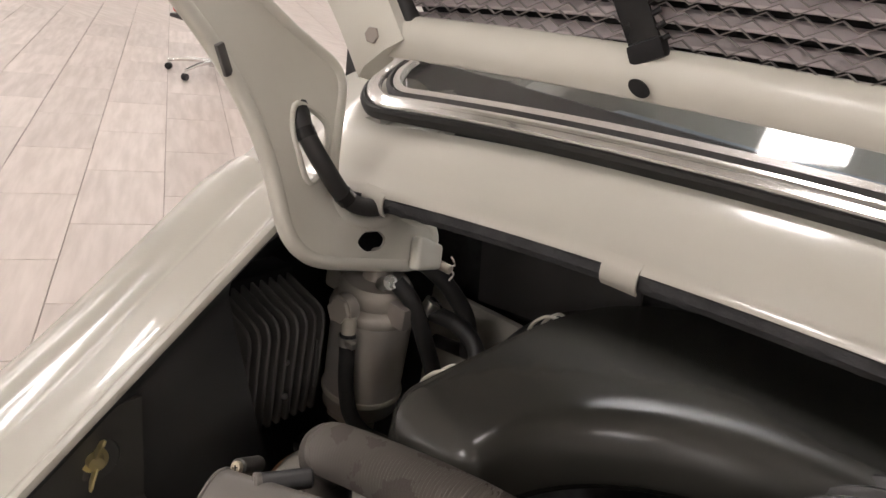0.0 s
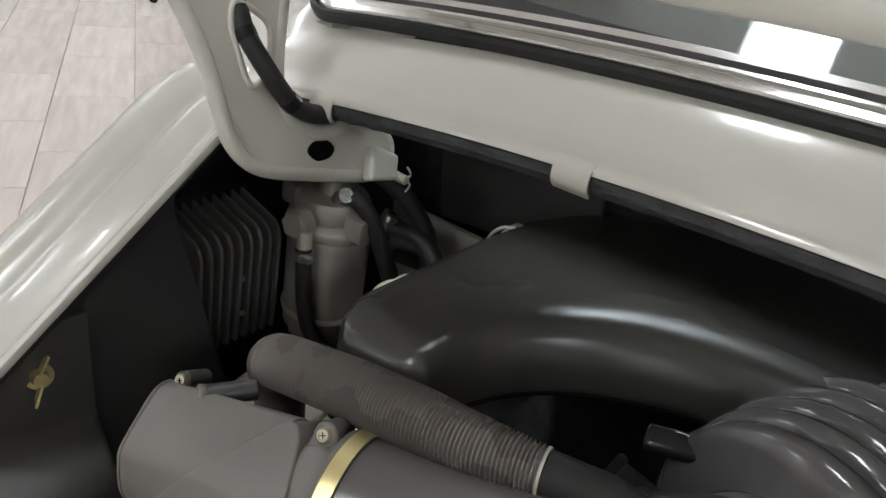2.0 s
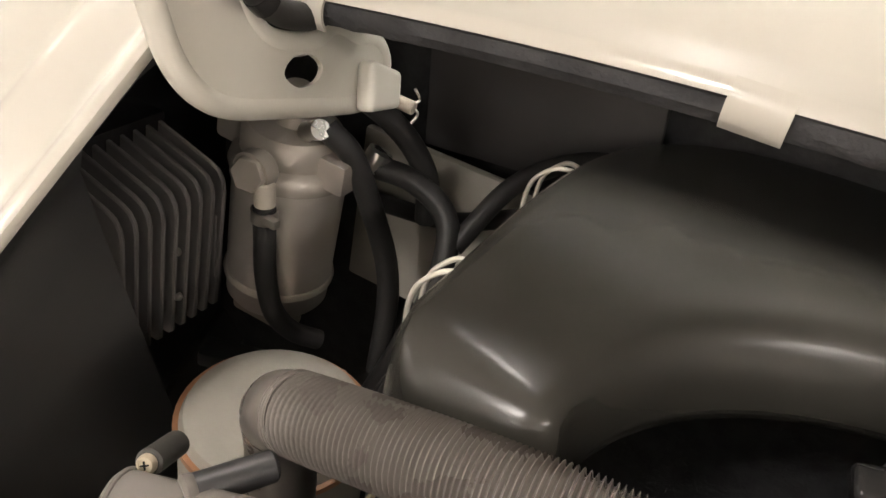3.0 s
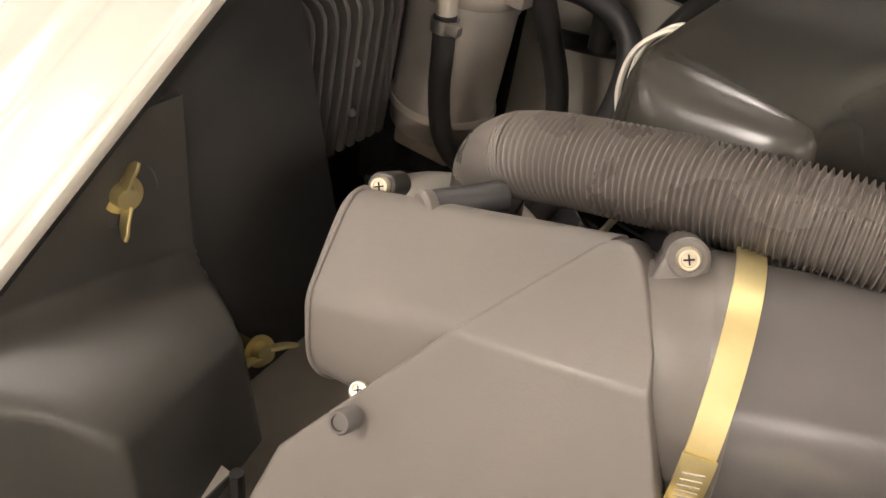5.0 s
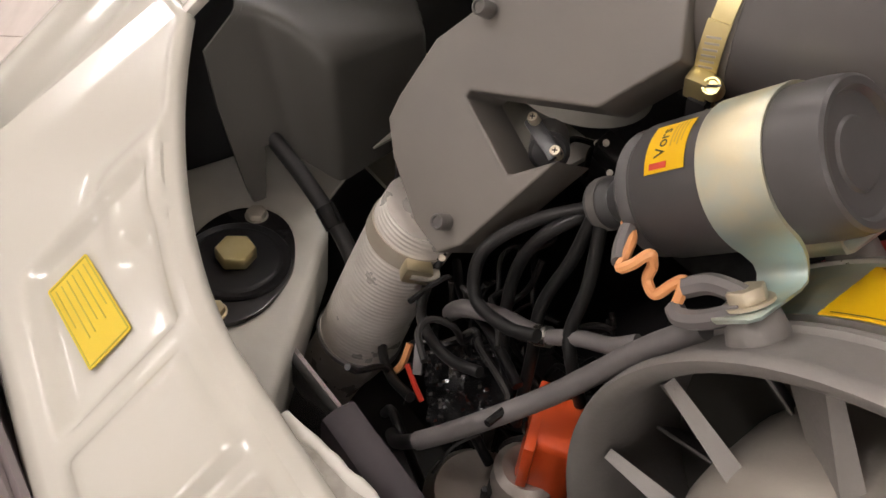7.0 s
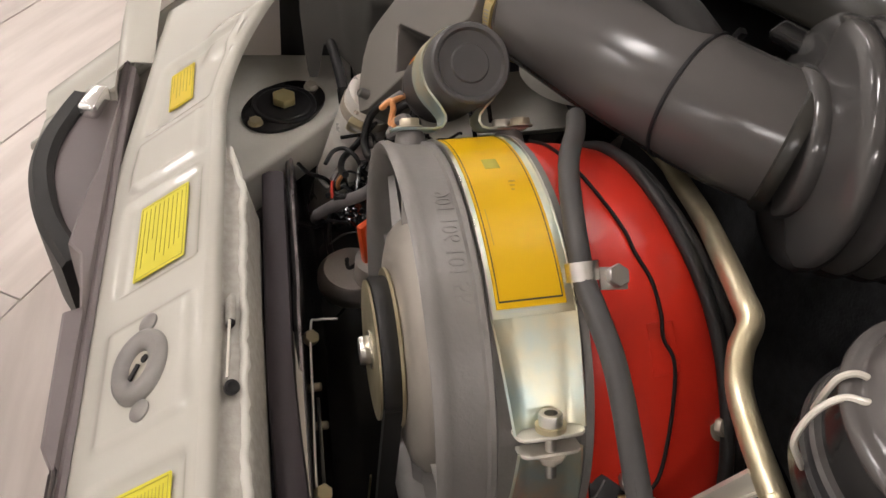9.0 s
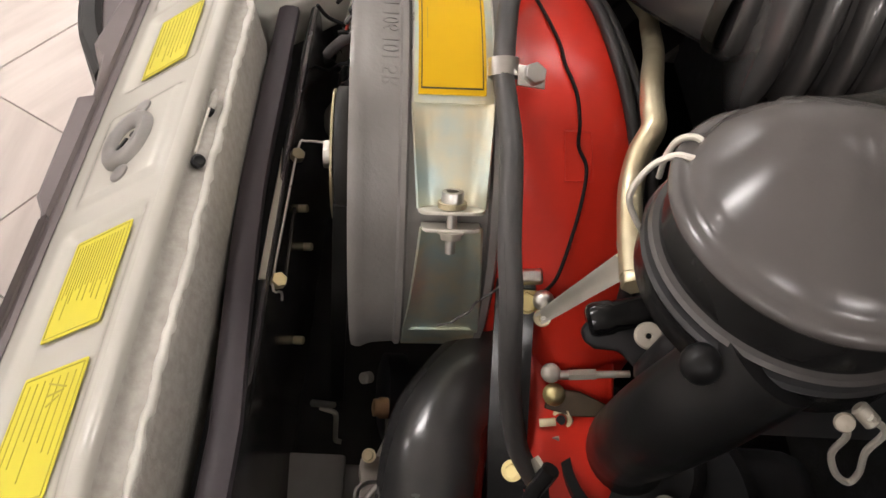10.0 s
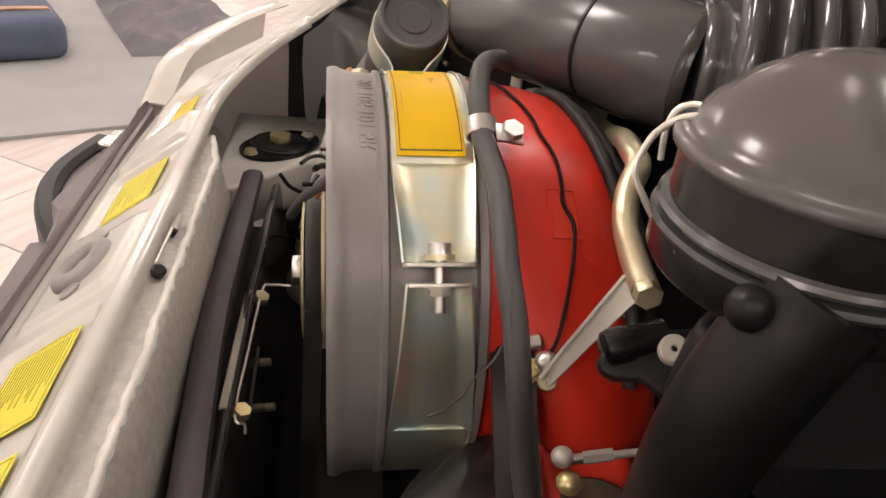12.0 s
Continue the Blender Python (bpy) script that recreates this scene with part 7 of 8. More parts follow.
def air_cleaner():
    s = thing("air_cleaner", (-0.03, 0.35, 0.80), "large smooth black plastic horseshoe air cleaner cover", "air cleaner")
    rows = []
    n = 72
    for i in range(n + 1):
        u = i / n
        o, q = cleaner_profile(u)
        top = 0.938 + 0.012 * math.sin(math.pi * u)
        zr = 0.880 + 0.008 * math.sin(math.pi * u)
        row = []
        d = q - o
        for t, z in ((0.0, zr), (0.0, zr + 0.022), (0.006, zr + 0.038), (0.020, top - 0.011), (0.045, top - 0.0045), (0.085, top - 0.0012), (0.15, top), (0.35, top), (0.60, top), (0.80, top - 0.0002), (0.88, top - 0.0014), (0.925, top - 0.0050), (0.955, top - 0.0120), (0.98, top - 0.0230), (1.0, top - 0.040), (0.99, top - 0.048), (0.94, top - 0.052), (0.86, top - 0.053)):
            p = o + d * t
            row.append((p.x, p.y, z))
        rows.append(row)
    # rounded arm ends
    def end(row, q):
        mid = sum((Vector(p) for p in row), Vector()) / len(row)
        f = max(0.03, math.cos(radians(q))) ** 0.6
        return [(mid.x + (p[0] - mid.x) * f, p[1] + (0.174 - p[1]) * math.sin(radians(q)), min(p[2], 0.890 + (p[2] - 0.890) * (0.35 + 0.65 * f))) for p in row]
    left = [end(rows[0], q) for q in (90, 86, 80, 72, 62, 50, 36, 20, 8)]
    right = [end(rows[-1], q) for q in (8, 20, 36, 50, 62, 72, 80, 86, 90)]
    bm = loft(left + rows + right, closed_ring=False)
    thicken(bm, 0.003)
    part("cover", bm, M_BOX, s, sharp=75)
    # lower half below the parting line
    def rim_line(dz, out):
        pts = []
        for r in left + rows + right:
            p, q = Vector(r[0]), Vector(r[6])
            d = (p - q)
            d.z = 0
            pts.append(p + d.normalized() * out + Vector((0, 0, dz)))
        return pts
    part("parting_rim", sweep(rim_line(0.002, 0.003), circle(0.0042, 10)), M_GLOSSBLACK, s, sharp=80)
    part("lower_rim", sweep(rim_line(-0.010, 0.002), circle(0.0048, 10)), M_GLOSSBLACK, s, sharp=80)
    lo = [[p, p + Vector((0, 0, -0.03)), p + Vector((0, 0, -0.09))] for p in rim_line(-0.008, 0.0)]
    bm = loft(lo, closed_ring=False)
    thicken(bm, 0.004)
    part("lower_half", bm, M_BLACK, s, sharp=60)

    def clip(c, out, up):
        c, out, up = Vector(c), Vector(out).normalized(), Vector(up).normalized()
        sd = out.cross(up)
        k = thing("wire_clip", c, "bent bright wire clip of the air cleaner", "clip", "air cleaner clips")
        pts = []
        for e in (-1, 1):
            pts.append([c + sd * 0.009 * e - up * 0.028 + out * 0.002, c + sd * 0.0085 * e - up * 0.014 + out * 0.007, c + sd * 0.0085 * e + up * 0.003 + out * 0.006, c + sd * 0.0085 * e + up * 0.015 - out * 0.004, c + sd * 0.005 * e + up * 0.017 - out * 0.014])
        line = pts[0] + [c + up * 0.016 - out * 0.018] + pts[1][::-1]
        part("wire", tube(line, 0.0014, 8), M_ZINC, k)
        part("eye", box((0.018, 0.006, 0.008), frame_at(c - up * 0.028, up, sd), 0.002), M_BLACK, k)
    clip((-0.291, 0.243, 0.916), (-1, -0.1, 0), (0, 0.15, 1))
    clip((-0.291, 0.372, 0.918), (-1, 0.05, 0), (0, 0.15, 1))
    return s


def right_cleaner_end():
    """Round covered end of the air cleaner above the throttle side."""
    s = thing("air_cleaner_end", (0.212, 0.192, 0.80), "round smooth black air cleaner end cap with a double rim", "air cleaner")
    tilt = Matrix.Translation((0.2015, 0.196, 0.9135))
    dome = lathe([(0.0585, -0.003), (0.0620, -0.002), (0.0628, 0.0005), (0.0620, 0.003), (0.0590, 0.0045), (0.0565, 0.0050), (0.0548, 0.0080), (0.0535, 0.0105), (0.0505, 0.0140), (0.0455, 0.0180), (0.036, 0.0260), (0.021, 0.0345), (0.010, 0.0385), (0, 0.0400)], Matrix(), 72)
    for v in dome.verts:
        # the cap leans and runs on forwards into the cleaner
        k = min(1.0, max(0.0, v.co.z - 0.006) / 0.040)
        f = max(0.0, v.co.y)
        v.co.x -= 0.012 * k
        v.co.y += f * 0.60
        v.co.x += f * 0.10
        v.co.z += f * 0.26 * k
    dome.transform(tilt)
    part("dome", dome, M_DOME, s, sharp=75)
    for z, r in ((-0.0262, 0.0612), (-0.0320, 0.0628)):
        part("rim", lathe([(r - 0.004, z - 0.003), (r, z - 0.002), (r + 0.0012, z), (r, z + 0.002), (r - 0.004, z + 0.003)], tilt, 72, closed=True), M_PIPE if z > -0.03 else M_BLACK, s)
    part("neck", lathe([(0.0575, 0.0), (0.0585, -0.003), (0.0585, -0.030), (0.0622, -0.033), (0.0622, -0.047), (0.0600, -0.050), (0.052, -0.052), (0.036, -0.054), (0, -0.054)], tilt, 72), M_GLOSSBLACK, s)
    part("boss", lathe([(0.0085 * math.sin(math.pi * i / 12), -0.0085 * math.cos(math.pi * i / 12)) for i in range(13)], Matrix.Translation((0.2510, 0.1490, 0.8770)), 20), M_LEAD, s)
    part("leg", sweep(spline([(0.246, 0.178, 0.880), (0.247, 0.164, 0.845), (0.240, 0.160, 0.808), (0.224, 0.166, 0.760), (0.209, 0.174, 0.720), (0.203, 0.180, 0.700), (0.200, 0.184, 0.684)], 6), lambda t: circle(0.0235 + 0.010 * max(0.0, t - 0.72), 28)), M_LEAD, s, "black moulded down pipe", sharp=80)
    lm = frame_at((0.1990, 0.1500, 0.8180), (0.63, -0.2, 0.74), (0.2, 0.97, 0.1))
    part("lug", prism([(-0.026, -0.004), (-0.024, -0.009), (-0.018, -0.012), (-0.006, -0.011), (0.006, -0.020), (0.030, -0.024), (0.032, 0.016), (0.004, 0.013), (-0.006, 0.006), (-0.022, 0.004)], 0.010, lm @ Matrix.Translation((0, 0, -0.008)), 0.003, 3), M_BRICKTIN, s)
    part("lug_barrel", lathe([(0, 0), (0.0060, 0.0), (0.0082, 0.0014), (0.0090, 0.004), (0.0090, 0.012), (0.0082, 0.0135), (0.0082, 0.030), (0, 0.030)], frame_at((0.1870, 0.1290, 0.8090), (-0.12, 0.96, 0.24)), 28), M_GLOSSBLACK, s)
    part("lug_web", box((0.04, 0.03, 0.05), frame_at((0.222, 0.170, 0.825), (0.2, 0, 1), (0.7, 0.6, 0)), 0.01, 3), M_BRICKTIN, s)
    part("screw", lathe([(0.0014, -0.004), (0.0014, 0.0012), (0.0020, 0.0018), (0.0058, 0.0016), (0.0066, 0.0006), (0.0066, -0.004)], frame_at((0.2030, 0.1538, 0.8230), (0.60, -0.22, 0.76)), 28), M_PUMP, s, "round plated screw with a dark centre")
    part("screw_centre", lathe([(0, 0.0), (0.0016, 0.0), (0.0016, -0.004), (0, -0.004)], frame_at((0.2030, 0.1538, 0.8230), (0.60, -0.22, 0.76)), 12), M_BRICKTIN, s)
    k = thing("wire_clip", (0.175, 0.15, 0.90), "bent bright wire clip of the air cleaner", "clip", "air cleaner clips")
    line = [(0.1870, 0.1435, 0.858), (0.1838, 0.1408, 0.8705), (0.1845, 0.1315, 0.884), (0.1805, 0.1260, 0.895), (0.1765, 0.1310, 0.908), (0.1765, 0.1390, 0.916), (0.1815, 0.1440, 0.920), (0.1832, 0.1490, 0.9208), (0.1775, 0.1525, 0.921), (0.1700, 0.1480, 0.921), (0.1680, 0.1420, 0.917), (0.1690, 0.1395, 0.908), (0.1690, 0.1405, 0.896)]
    part("wire", tube(line, 0.0015, 8), M_ZINC, k)
    k = thing("wire_clip", (0.274, 0.198, 0.884), "bent bright wire clip of the air cleaner", "clip", "air cleaner clips")
    line = [(0.2740, 0.2060, 0.884), (0.2755, 0.2160, 0.876), (0.2762, 0.2170, 0.860), (0.2768, 0.2235, 0.843), (0.2780, 0.2225, 0.8355), (0.2765, 0.2150, 0.840), (0.2735, 0.2080, 0.852), (0.2740, 0.2055, 0.868), (0.2725, 0.2015, 0.876)]
    part("wire", tube(line, 0.0015, 8), M_ZINC, k)
    part("eye", lathe([(0, 0), (0.0032, 0.0004), (0.0040, 0.002), (0.0034, 0.004), (0, 0.005)], frame_at((0.2715, 0.2015, 0.8750), (0.6, -0.4, 0.7)), 16), M_PUMP, k)
    part("pin", rod((0.2690, 0.2035, 0.8830), (0.2750, 0.2100, 0.8800), 0.0034, seg=12, bev=0.001), M_PUMP, k)
    t = thing("intake_casting", (0.30, 0.17, 0.62), "oily black intake casting under the air cleaner", "casting")
    part("body", box((0.17, 0.18, 0.09), Matrix.Translation((0.262, 0.225, 0.630)) @ Matrix.Rotation(radians(8), 4, "Y"), 0.03, 4), M_BRICKTIN, t)
    fm = Matrix.Translation((0.226, 0.196, 0.682)) @ Matrix.Rotation(radians(8), 4, "Y")
    part("flange", lathe([(0, -0.012), (0.064, -0.012), (0.066, -0.008), (0.066, 0.0), (0.060, 0.003), (0, 0.003)], fm, 56), M_BLACK, t)
    part("flange_rim", lathe([(0.063, 0), (0.068, 0.001), (0.068, 0.004), (0.063, 0.005)], fm, 56, closed=True), M_GLOSSBLACK, t)
    part("inner_ring", lathe([(0.040, 0.002), (0.046, 0.003), (0.046, 0.009), (0.040, 0.010)], fm @ Matrix.Translation((-0.022, -0.010, 0)), 48, closed=True), M_GLOSSBLACK, t)
    for p in ((0.243, 0.1425, 0.690), (0.2368, 0.268, 0.690)):
        screw(t, p, (0.35, -0.1, 0.95), 0.0082, M_STEEL, 0.004, False, "bright slotted screw")
    part("hex_nut", hex_head((0.234, 0.203, 0.686), (0.35, -0.1, 0.95), 0.0065, 0.006, 0.0085), M_PUMP, t)
    for p in ((0.262, 0.255, 0.70), (0.275, 0.245, 0.705), (0.25, 0.262, 0.705)):
        part("stud", rod(p, Vector(p) + Vector((0.006, -0.002, 0.012)), 0.0028, seg=10), M_STEEL, t)
    part("red_cap", box((0.03, 0.012, 0.02), frame_at((0.255, 0.285, 0.70), (0.3, 0, 1)), 0.003), M_RED, t)
    part("fuel_line", tube([(0.225, 0.128, 0.715), (0.235, 0.120, 0.69), (0.262, 0.118, 0.668), (0.30, 0.13, 0.66), (0.33, 0.15, 0.67)], 0.0055, 10), M_GLOSSBLACK, t)
    part("tag", box((0.014, 0.003, 0.03), frame_at((0.219, 0.124, 0.700), (0.3, 0, 1), (0.8, 0.5, 0)), 0.001), M_PUMP, t)


# ---- rear: tinware, elbow, alternator belt side ----
def rear_tin():
    s = thing("engine_tin", (0, -0.05, 0.50), "glossy black sheet steel engine tin with folded edge", "engine tin")
    line = [Vector((x, -0.0595 + (0.001 if abs(x) > 0.1 else 0), 0.659 + z)) for x, z in ((-0.34, -0.012), (-0.22, 0.0), (-0.12, 0.001), (-0.094, 0.002), (0.06, 0.000), (0.12, -0.006), (0.25, -0.014), (0.38, -0.022))]
    part("folded_edge", sweep(line, [(-0.0045, -0.02), (0.0035, -0.02), (0.0035, 0.000), (0.0026, 0.0024), (0.0004, 0.0034), (-0.0030, 0.0022), (-0.0045, -0.001)]), M_TINGLOSS, s, sharp=75)
    # pale strip carries the gloss reflection of the folded black edge
    part("rim_glint", sweep([p + Vector((0, 0.0016, 0.0028)) for p in line], [(-0.0016, -0.001), (0.0016, -0.001), (0.0012, 0.0006), (-0.0012, 0.0008)]), M_EDGEGLINT, s, "pale strip standing in for the glint on the upper edge")
    # pale zinc put here for the lamp reflection on this stretch
    bare = [Vector((x, -0.0600, 0.6632 - 0.02 * abs(x))) for x in (-0.088, -0.04, 0.01, 0.066)]
    part("reflection_strip", sweep(bare, [(-0.0030, -0.001), (0.0030, -0.001), (0.0022, 0.0010), (-0.0022, 0.0012)]), M_ZINC, s, "pale metal strip lightened for the lamp reflection on the edge")
    # the back wall leans forwards towards the engine, down to a floor deep in the bay
    rows = []
    for i in range(13):
        x = -0.36 + 0.06 * i
        rows.append([(x, -0.0555, 0.655), (x, -0.0525, 0.640), (x, -0.0500, 0.600), (x, -0.0435, 0.560), (x, -0.0405, 0.530), (x, -0.030, 0.495), (x, 0.000, 0.478), (x, 0.06, 0.470)])
    bm = loft(rows, closed_ring=False)
    thicken(bm, 0.002)
    part("wall", bm, M_TINGLOSS, s, sharp=70)
    for p, r in (((-0.065, -0.0510, 0.6585), 0.0062), ((0.0617, -0.0500, 0.6530), 0.0062)):
        part("bolt", hex_head(p, (0.15, 0.35, 0.9), r, 0.007), M_GOLD, s, "gold plated hexagon bolt")
    for p in ((-0.0607, -0.0505, 0.5997), (-0.0448, -0.0455, 0.5656), (0.0490, -0.0430, 0.5553)):
        part("pin", rod(p, Vector(p) + Vector((0.001, 0.009, 0.002)), 0.0036, seg=10, bev=0.0008), M_GOLD, s, "plated bolt end")
    part("wire_bracket", tube([(-0.080, -0.028, 0.664), (-0.080, -0.044, 0.664), (-0.072, -0.0495, 0.664), (0.0, -0.0515, 0.661), (0.066, -0.0525, 0.657), (0.070, -0.046, 0.653), (0.074, -0.045, 0.648)], 0.0010, 6, 4), M_STEEL, s, "thin bright bracket edge")
    part("slotted_rail", box((0.07, 0.003, 0.006), Matrix.Translation((0.015, -0.0470, 0.640)) @ Matrix.Rotation(radians(8), 4, "Y"), 0.0008), M_GLOSSBLACK, s)
    part("pressed_plate", box((0.15, 0.05, 0.010), Matrix.Translation((0.205, -0.016, 0.500)) @ Matrix.Rotation(radians(10), 4, "Y"), 0.004), M_PRESSED, s, "dusty black pressed plate")
    part("floor_plate", box((0.24, 0.09, 0.008), Matrix.Translation((0.25, 0.000, 0.484)) @ Matrix.Rotation(radians(4), 4, "Y"), 0.003), M_PRESSED, s, "dusty black pressed plate")
    part("latch", rod((0.1095, -0.0212, 0.5600), (0.1150, -0.0018, 0.5690), 0.0030, 0.0024, seg=12, bev=0.0008), M_STEEL, s, "bright latch pin")
    part("hook", tube([(0.113, -0.014, 0.5595), (0.1160, -0.004, 0.5600), (0.1172, -0.0012, 0.5560), (0.1168, -0.0012, 0.535), (0.1160, -0.0014, 0.512), (0.1150, 0.0000, 0.5055), (0.1155, 0.0035, 0.5050)], 0.0022, 8, 4), M_PUMP, s, "pale bent hook")
    part("gilt_edge", box((0.0025, 0.0015, 0.045), Matrix.Translation((0.0090, -0.0066, 0.5500)), 0.0004), M_GOLD, s)
    a = thing("alternator_bracket", (0.17, 0.03, 0.50), "pale alloy bracket with plated bolts", "bracket")
    poly = [(0.147, 0.026), (0.150, 0.021), (0.159, 0.020), (0.166, 0.0215), (0.180, 0.0215), (0.210, 0.0225), (0.225, 0.024), (0.225, 0.037), (0.196, 0.037), (0.167, 0.0375), (0.164, 0.0405), (0.149, 0.0410)]
    part("plate", prism(poly, 0.010, Matrix.Translation((0, 0, 0.552)), 0.0018, 2), M_CASTLIGHT, a)
    part("bolt", hex_head((0.152, 0.027, 0.561), (0.4, -0.2, 0.9), 0.0042, 0.005, 0.0055), M_GOLD, a)
    part("bolt", hex_head((0.198, 0.032, 0.561), (0.4, -0.2, 0.9), 0.0055, 0.005, 0.0066), M_PUMP, a)
    part("wire_loop", tube([(0.222, 0.020, 0.566), (0.206, 0.0195, 0.567), (0.186, 0.019, 0.568), (0.180, 0.0215, 0.568), (0.176, 0.028, 0.567), (0.175, 0.036, 0.566)], 0.0018, 8), M_STEEL, a)
    part("belt_bolt", lathe([(0, 0), (0.0085, 0), (0.0085, 0.006), (0.0070, 0.008), (0.0070, 0.011), (0.004, 0.012), (0, 0.012)], frame_at((0.1130, 0.0390, 0.5650), (0.1, -1, 0.15)), 18), M_BROWNBOLT, a, "brown rusted bolt head")
    part("pulley_cover", lathe([(0.010, 0), (0.034, 0.002), (0.036, 0.005), (0.036, 0.020), (0.030, 0.022), (0, 0.022)], frame_at((0.085, 0.056, 0.535), (0.1, -1, 0.1)), 36), M_BRICKTIN, a, "oily black pulley cover")
    part("cup", lathe([(0.0035, 0), (0.0050, 0.001), (0.0050, 0.009), (0.0036, 0.010), (0, 0.008)], frame_at((0.0785, 0.0240, 0.5520), (0.5, -0.6, 0.6)), 18), M_HUB, a, "pale alloy stud")
    part("lower_arm", tube([(0.118, 0.046, 0.556), (0.132, 0.046, 0.550), (0.148, 0.040, 0.546)], 0.008, 12), M_PUMP, a)


def black_elbow():
    s = thing("air_elbow", (0.18, 0.07, 0.62), "shiny black moulded rubber air elbow", "hose")
    line = spline([(0.086, 0.146, 0.662), (0.112, 0.118, 0.664), (0.140, 0.092, 0.662), (0.168, 0.073, 0.657), (0.195, 0.067, 0.651), (0.220, 0.065, 0.640), (0.246, 0.065, 0.626)], 8)
    part("elbow", sweep(line, lambda t: circle(0.029 + 0.005 * min(1, t * 1.6), 32)), M_ELBOW, s, sharp=80)
    part("lip", lathe([(0.033, -0.002), (0.0358, -0.001), (0.0358, 0.001), (0.033, 0.002)], frame_at((0.221, 0.065, 0.6395), (0.86, -0.03, -0.5)), 40, closed=True), M_RUBBER, s)
    c = thing("hose_clamp", (0.246, 0.056, 0.60), "wide gold plated hose clamp with a slotted screw", "hose clamp")
    m = frame_at((0.2305, 0.065, 0.6345), (0.86, -0.03, -0.5), (0, 1, 0))
    part("band", lathe([(0.0342, -0.006), (0.0356, -0.006), (0.0356, 0.007), (0.0342, 0.007)], m, 48, closed=True), M_GOLD, c)
    h = m @ Matrix.Rotation(radians(-38), 4, "Z") @ Matrix.Translation((0.039, 0, 0))
    part("screw", screw_head((0.2405, 0.0905, 0.6555), (0.5, 0.1, 0.85), 0.0058, 0.004), M_GOLD, c)
    part("screw_housing", box((0.009, 0.014, 0.012), h, 0.002), M_GOLD, c)
    part("wire", tube([(0.238, 0.028, 0.640), (0.226, 0.024, 0.646), (0.214, 0.030, 0.648), (0.206, 0.040, 0.646)], 0.0015, 6), M_STEEL, c)


# ---- floor things ----
def office_chair():
    c = Vector((-5.02, 3.20, 0))
    s = thing("office_chair", c, "office chair with a red seat on a chromed castor base", "office chair")
    part("hub", lathe([(0, 0.07), (0.035, 0.07), (0.04, 0.10), (0.025, 0.12), (0.02, 0.38), (0, 0.38)], Matrix.Translation(c), 20), M_CHROME, s)
    for k in range(5):
        a = radians(-140 + 72 * k)
        d = Vector((math.cos(a), math.sin(a), 0))
        leg = part("leg", sweep([c + d * 0.03 + Vector((0, 0, 0.10)), c + d * 0.18 + Vector((0, 0, 0.095)), c + d * 0.32 + Vector((0, 0, 0.072))], lambda t: circle(0.018 - 0.006 * t, 10)), M_CHROME, s)
        w = c + d * 0.325 + Vector((0, 0, 0.0255))
        part("castor", rod(w + Vector((-d.y, d.x, 0)) * -0.022, w + Vector((-d.y, d.x, 0)) * 0.020, 0.025, bev=0.006), M_BRICKTIN, s, "black castor")
        part("castor_stem", rod(w + Vector((0, 0, 0.025)), w + Vector((0, 0, 0.05)), 0.008), M_CHROME, leg)
    part("seat", box((0.42, 0.42, 0.07), Matrix.Translation(c + Vector((0, 0, 0.45))), 0.035, 4), M_RED, s, "red seat cushion")
    part("seat_pan", box((0.44, 0.44, 0.03), Matrix.Translation(c + Vector((0, 0, 0.395))), 0.012, 2), M_BRICKTIN, s)
    part("backrest", box((0.06, 0.44, 0.5), Matrix.Translation(c + Vector((-0.24, 0.1, 0.80))) @ Matrix.Rotation(radians(-8), 4, "Y"), 0.028, 4), M_BRICKTIN, s, "black mesh backrest")


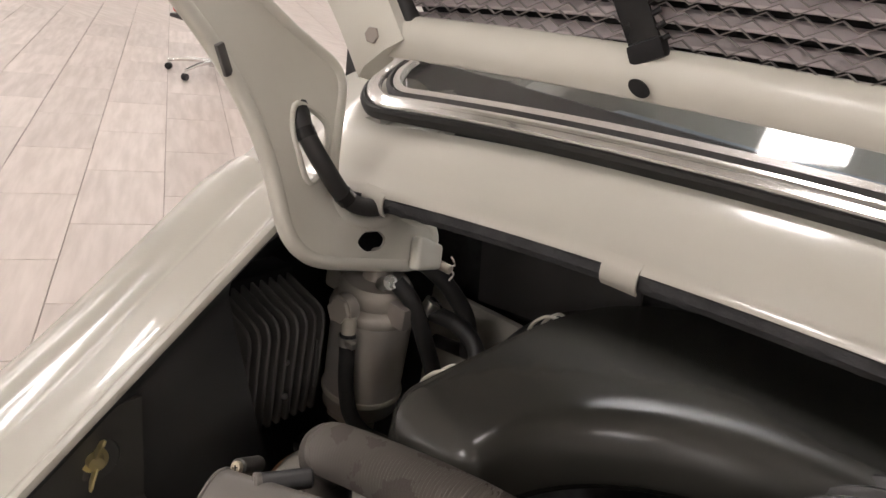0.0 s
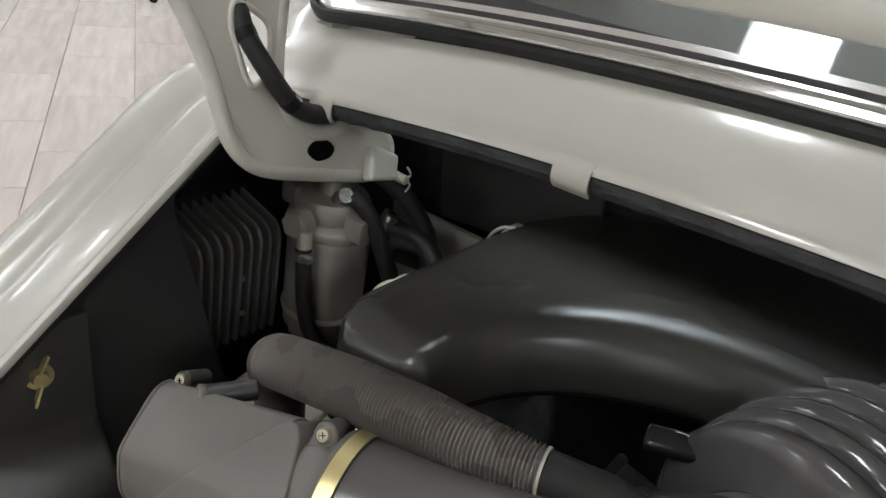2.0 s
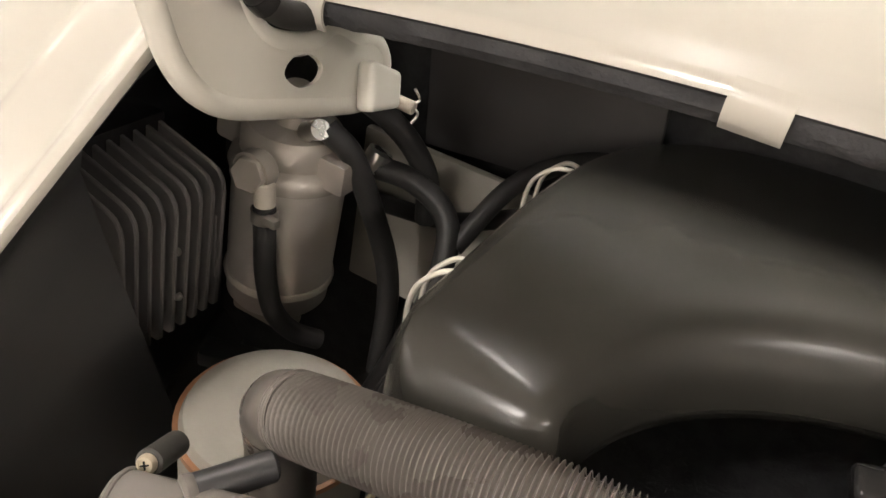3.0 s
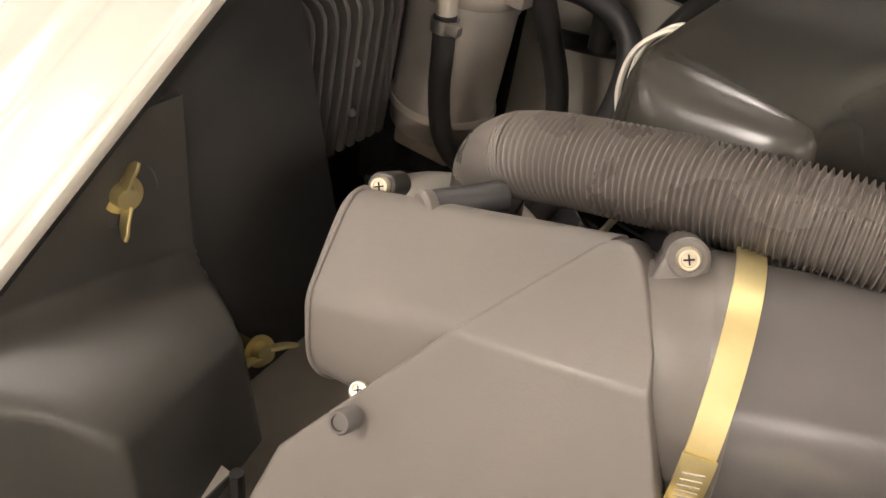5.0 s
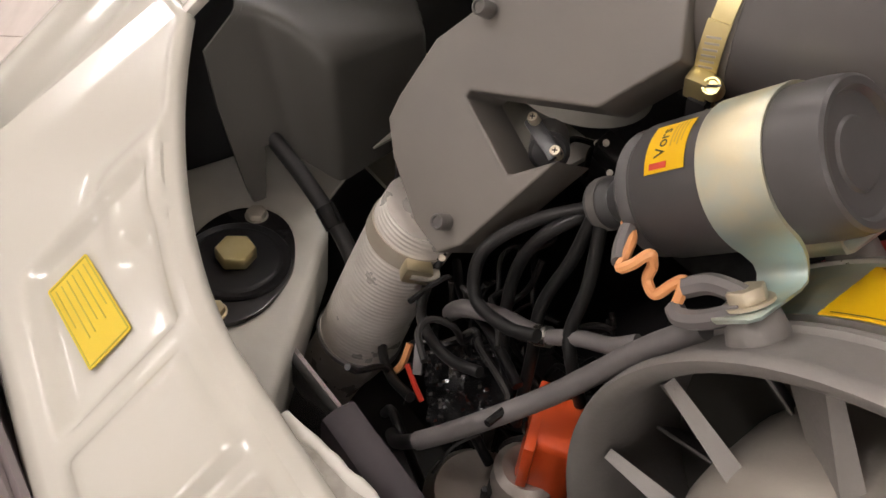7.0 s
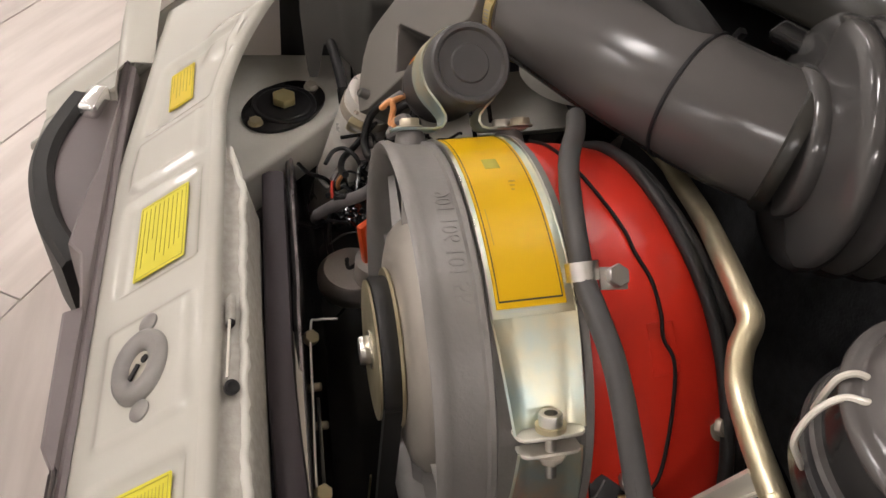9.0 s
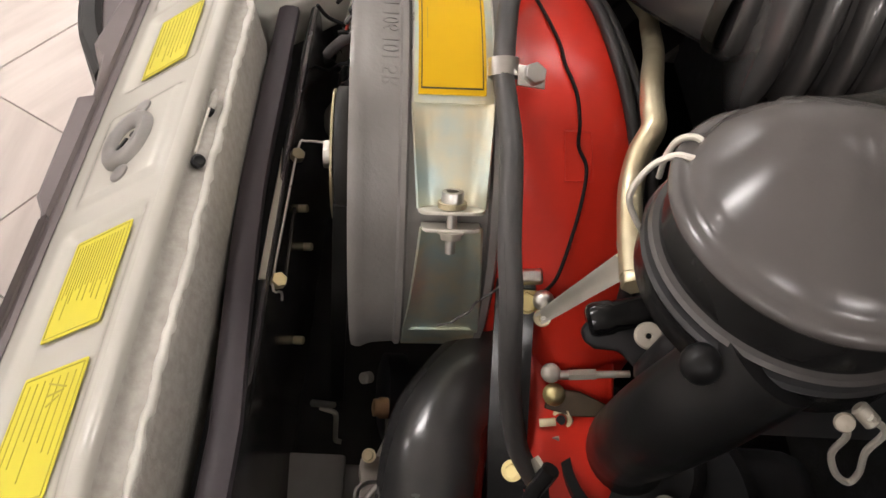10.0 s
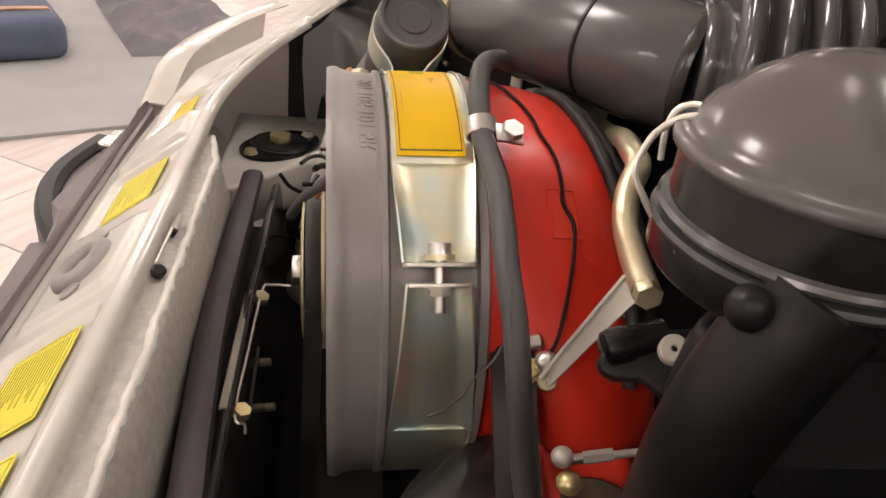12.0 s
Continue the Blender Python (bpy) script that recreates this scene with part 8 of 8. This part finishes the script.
def showroom_things():
    c = thing("cabinet", (-11.6, 5.2, 0), "low white cabinet standing on the tiles", "cabinet")
    part("body", box((0.9, 1.4, 0.9), Matrix.Translation((-11.8, 5.4, 0.47)), 0.006), M_WHITE, c)
    part("top", box((0.96, 1.46, 0.03), Matrix.Translation((-11.8, 5.4, 0.935)), 0.004), M_WHITE, c)
    part("plinth", box((0.84, 1.34, 0.05), Matrix.Translation((-11.8, 5.4, 0.025)), 0.002), M_CHARCOAL, c)
    p = thing("display_board", (-4.35, 3.05, 0), "white upright board leaning low beside the chair", "board")
    part("board", box((0.03, 0.36, 0.30), Matrix.Translation((-4.40, 3.12, 0.15)) @ Matrix.Rotation(radians(28), 4, "Z"), 0.004), M_WHITE, p)
    m = thing("floor_mat", (-8.2, 2.1, 0), "grey floor mat on the plank tiles", "mat")
    part("sheet", box((3.0, 2.2, 0.012), Matrix.Translation((-9.2, 1.55, 0.006)) @ Matrix.Rotation(radians(-12), 4, "Z"), 0.004), M_MAT, m)
    m = thing("floor_mat", (-4.2, -2.0, 0), "grey floor mat on the plank tiles", "mat")
    part("sheet", box((2.6, 5.0, 0.014), Matrix.Translation((-3.95, -2.35, 0.007)) @ Matrix.Rotation(radians(-62.5), 4, "Z"), 0.004), M_MAT, m)
    b = thing("duffel_bag", (-2.8, -1.25, 0), "dark navy canvas bag with tan leather straps on the mat", "bag")
    bm = box((0.62, 0.34, 0.16), Matrix.Translation((-2.80, -1.33, 0.094)) @ Matrix.Rotation(radians(28), 4, "Z"), 0.06, 5)
    part("body", bm, M_NAVY, b)
    for d in (-0.16, 0.16):
        q = Matrix.Translation((-2.80, -1.33, 0.094)) @ Matrix.Rotation(radians(28), 4, "Z") @ Matrix.Translation((d, 0, 0))
        part("strap", sweep([q @ Vector((0, y, z)) for y, z in ((-0.175, -0.05), (-0.172, 0.04), (-0.13, 0.083), (0, 0.086), (0.13, 0.083), (0.172, 0.04), (0.175, -0.05))], [(-0.018, -0.003), (0.018, -0.003), (0.018, 0.003), (-0.018, 0.003)]), M_TAN, b)
    g = thing("folded_cover", (-3.3, -0.75, 0), "crumpled charcoal fabric car cover lying on the mat", "fabric cover")
    bm = bmesh.new()
    bmesh.ops.create_grid(bm, x_segments=40, y_segments=28, size=0.5)
    for v in bm.verts:
        e = max(abs(v.co.x), abs(v.co.y)) / 0.5
        h = 0.06 + 0.05 * noise.noise(v.co * 6) + 0.02 * noise.noise(v.co * 17)
        v.co = Vector((v.co.x * 0.95, v.co.y * 0.55, max(0.0, h * (1 - e ** 6))))
    bm.transform(Matrix.Translation((-3.25, -0.78, 0.015)) @ Matrix.Rotation(radians(24), 4, "Z"))
    part("cloth", bm, M_CHARCOAL, g, sharp=80)
    q = Matrix.Translation((-3.25, -0.78, 0.015)) @ Matrix.Rotation(radians(24), 4, "Z")
    part("hem", tube([q @ Vector((-0.4 + 0.1 * k, -0.24 + 0.012 * math.sin(k * 2.1), 0.008)) for k in range(9)], 0.006, 8), M_MAT, g, "grey stitched hem")


def floor_tiles(floor):
    """Plank tiles laid in a half bond, aslant to the car."""
    ang = math.atan2(2.394, -3.996)
    ux, uy = Vector((math.cos(ang), math.sin(ang), 0)), Vector((math.sin(ang), -math.cos(ang), 0))
    L, Wd, gap, th = 0.66, 0.335, 0.0034, 0.008
    o = Vector((-1.899, 0.576, 0))
    s0 = (Vector((-2.233, 0.764, 0)) - o).dot(ux)
    mesh_bm = box((L - gap, Wd - gap, th), Matrix.Translation((0, 0, -th / 2)), 0.0012, 1)
    finish(mesh_bm)
    me = bpy.data.meshes.new("tile")
    mesh_bm.to_mesh(me)
    mesh_bm.free()
    me.materials.append(M_PLANK)
    rot = Matrix.Rotation(ang, 4, "Z")
    cells = []
    x0, x1, y0, y1, _ = ROOM
    for j in range(-60, 60):
        for i in range(-60, 60):
            c = o + ux * (s0 + (i + 0.5 + (0.5 if j % 2 else 0.0)) * L) + uy * ((j + 0.5) * Wd)
            if x0 + 0.05 < c.x < x1 - 0.05 and y0 + 0.05 < c.y < y1 - 0.05:
                near = abs(c.x + 3.4) / 1.6 + abs(c.y - 0.9) if c.x < -0.75 else 9.0
                cells.append((near, c))
    cells.sort(key=lambda q: q[0])
    for _, c in cells[:300]:
        t = new("tile", me)
        t.matrix_local = Matrix.Translation(c) @ rot
        t.parent = floor
    verts, faces = [], []
    for _, c in cells[300:]:
        k = len(verts)
        for a, b in ((-1, -1), (1, -1), (1, 1), (-1, 1)):
            verts.append(c + ux * a * (L - gap) / 2 + uy * b * (Wd - gap) / 2)
        faces.append((k, k + 1, k + 2, k + 3))
        for a, b in ((0, 1), (1, 2), (2, 3), (3, 0)):
            q = len(verts)
            verts += [verts[k + a] + Vector((0, 0, -th)), verts[k + b] + Vector((0, 0, -th))]
            faces.append((k + a, k + b, q + 1, q))
    rest = bpy.data.meshes.new("outer_tiles")
    rest.from_pydata([tuple(v) for v in verts], [], faces)
    rest.materials.append(M_PLANK)
    ob = new("outer_tiles", rest)
    ob.parent = floor
    ob["kind"] = "stuff"


# ---- build ----
FLOOR = room()
ceiling_lights()
CAR = thing("car_body", (0, 0, 0.2), "ivory sports car rear body with its engine bay open", "car")
for side in (-1, 1):
    quarter_panel(CAR, side)
rear_lock_panel(CAR)
bay_shell(CAR)
cowl(CAR)
rear_window(CAR)
tower(CAR)
bumper(CAR)
seal_strip(CAR)
rear_wheels(CAR)
front_body(CAR)
LID = engine_lid()
hinge_arm(LID)
lid_cable()
shock_mount()
stickers()
lid_lock()
fan_housing()
fan_wheel()
fan_pulley()
fan_strap()
red_shroud()
shroud_hardware()
breather_hose()
gold_tube()
ignition_coil()
wiring()
intake_duct()
intake_pipe()
bellows()
corrugated_hose()
silver_hose()
bay_shield()
ignition_box()
fuel_filter()
air_cleaner()
right_cleaner_end()
rear_tin()
black_elbow()
office_chair()
showroom_things()
floor_tiles(FLOOR)
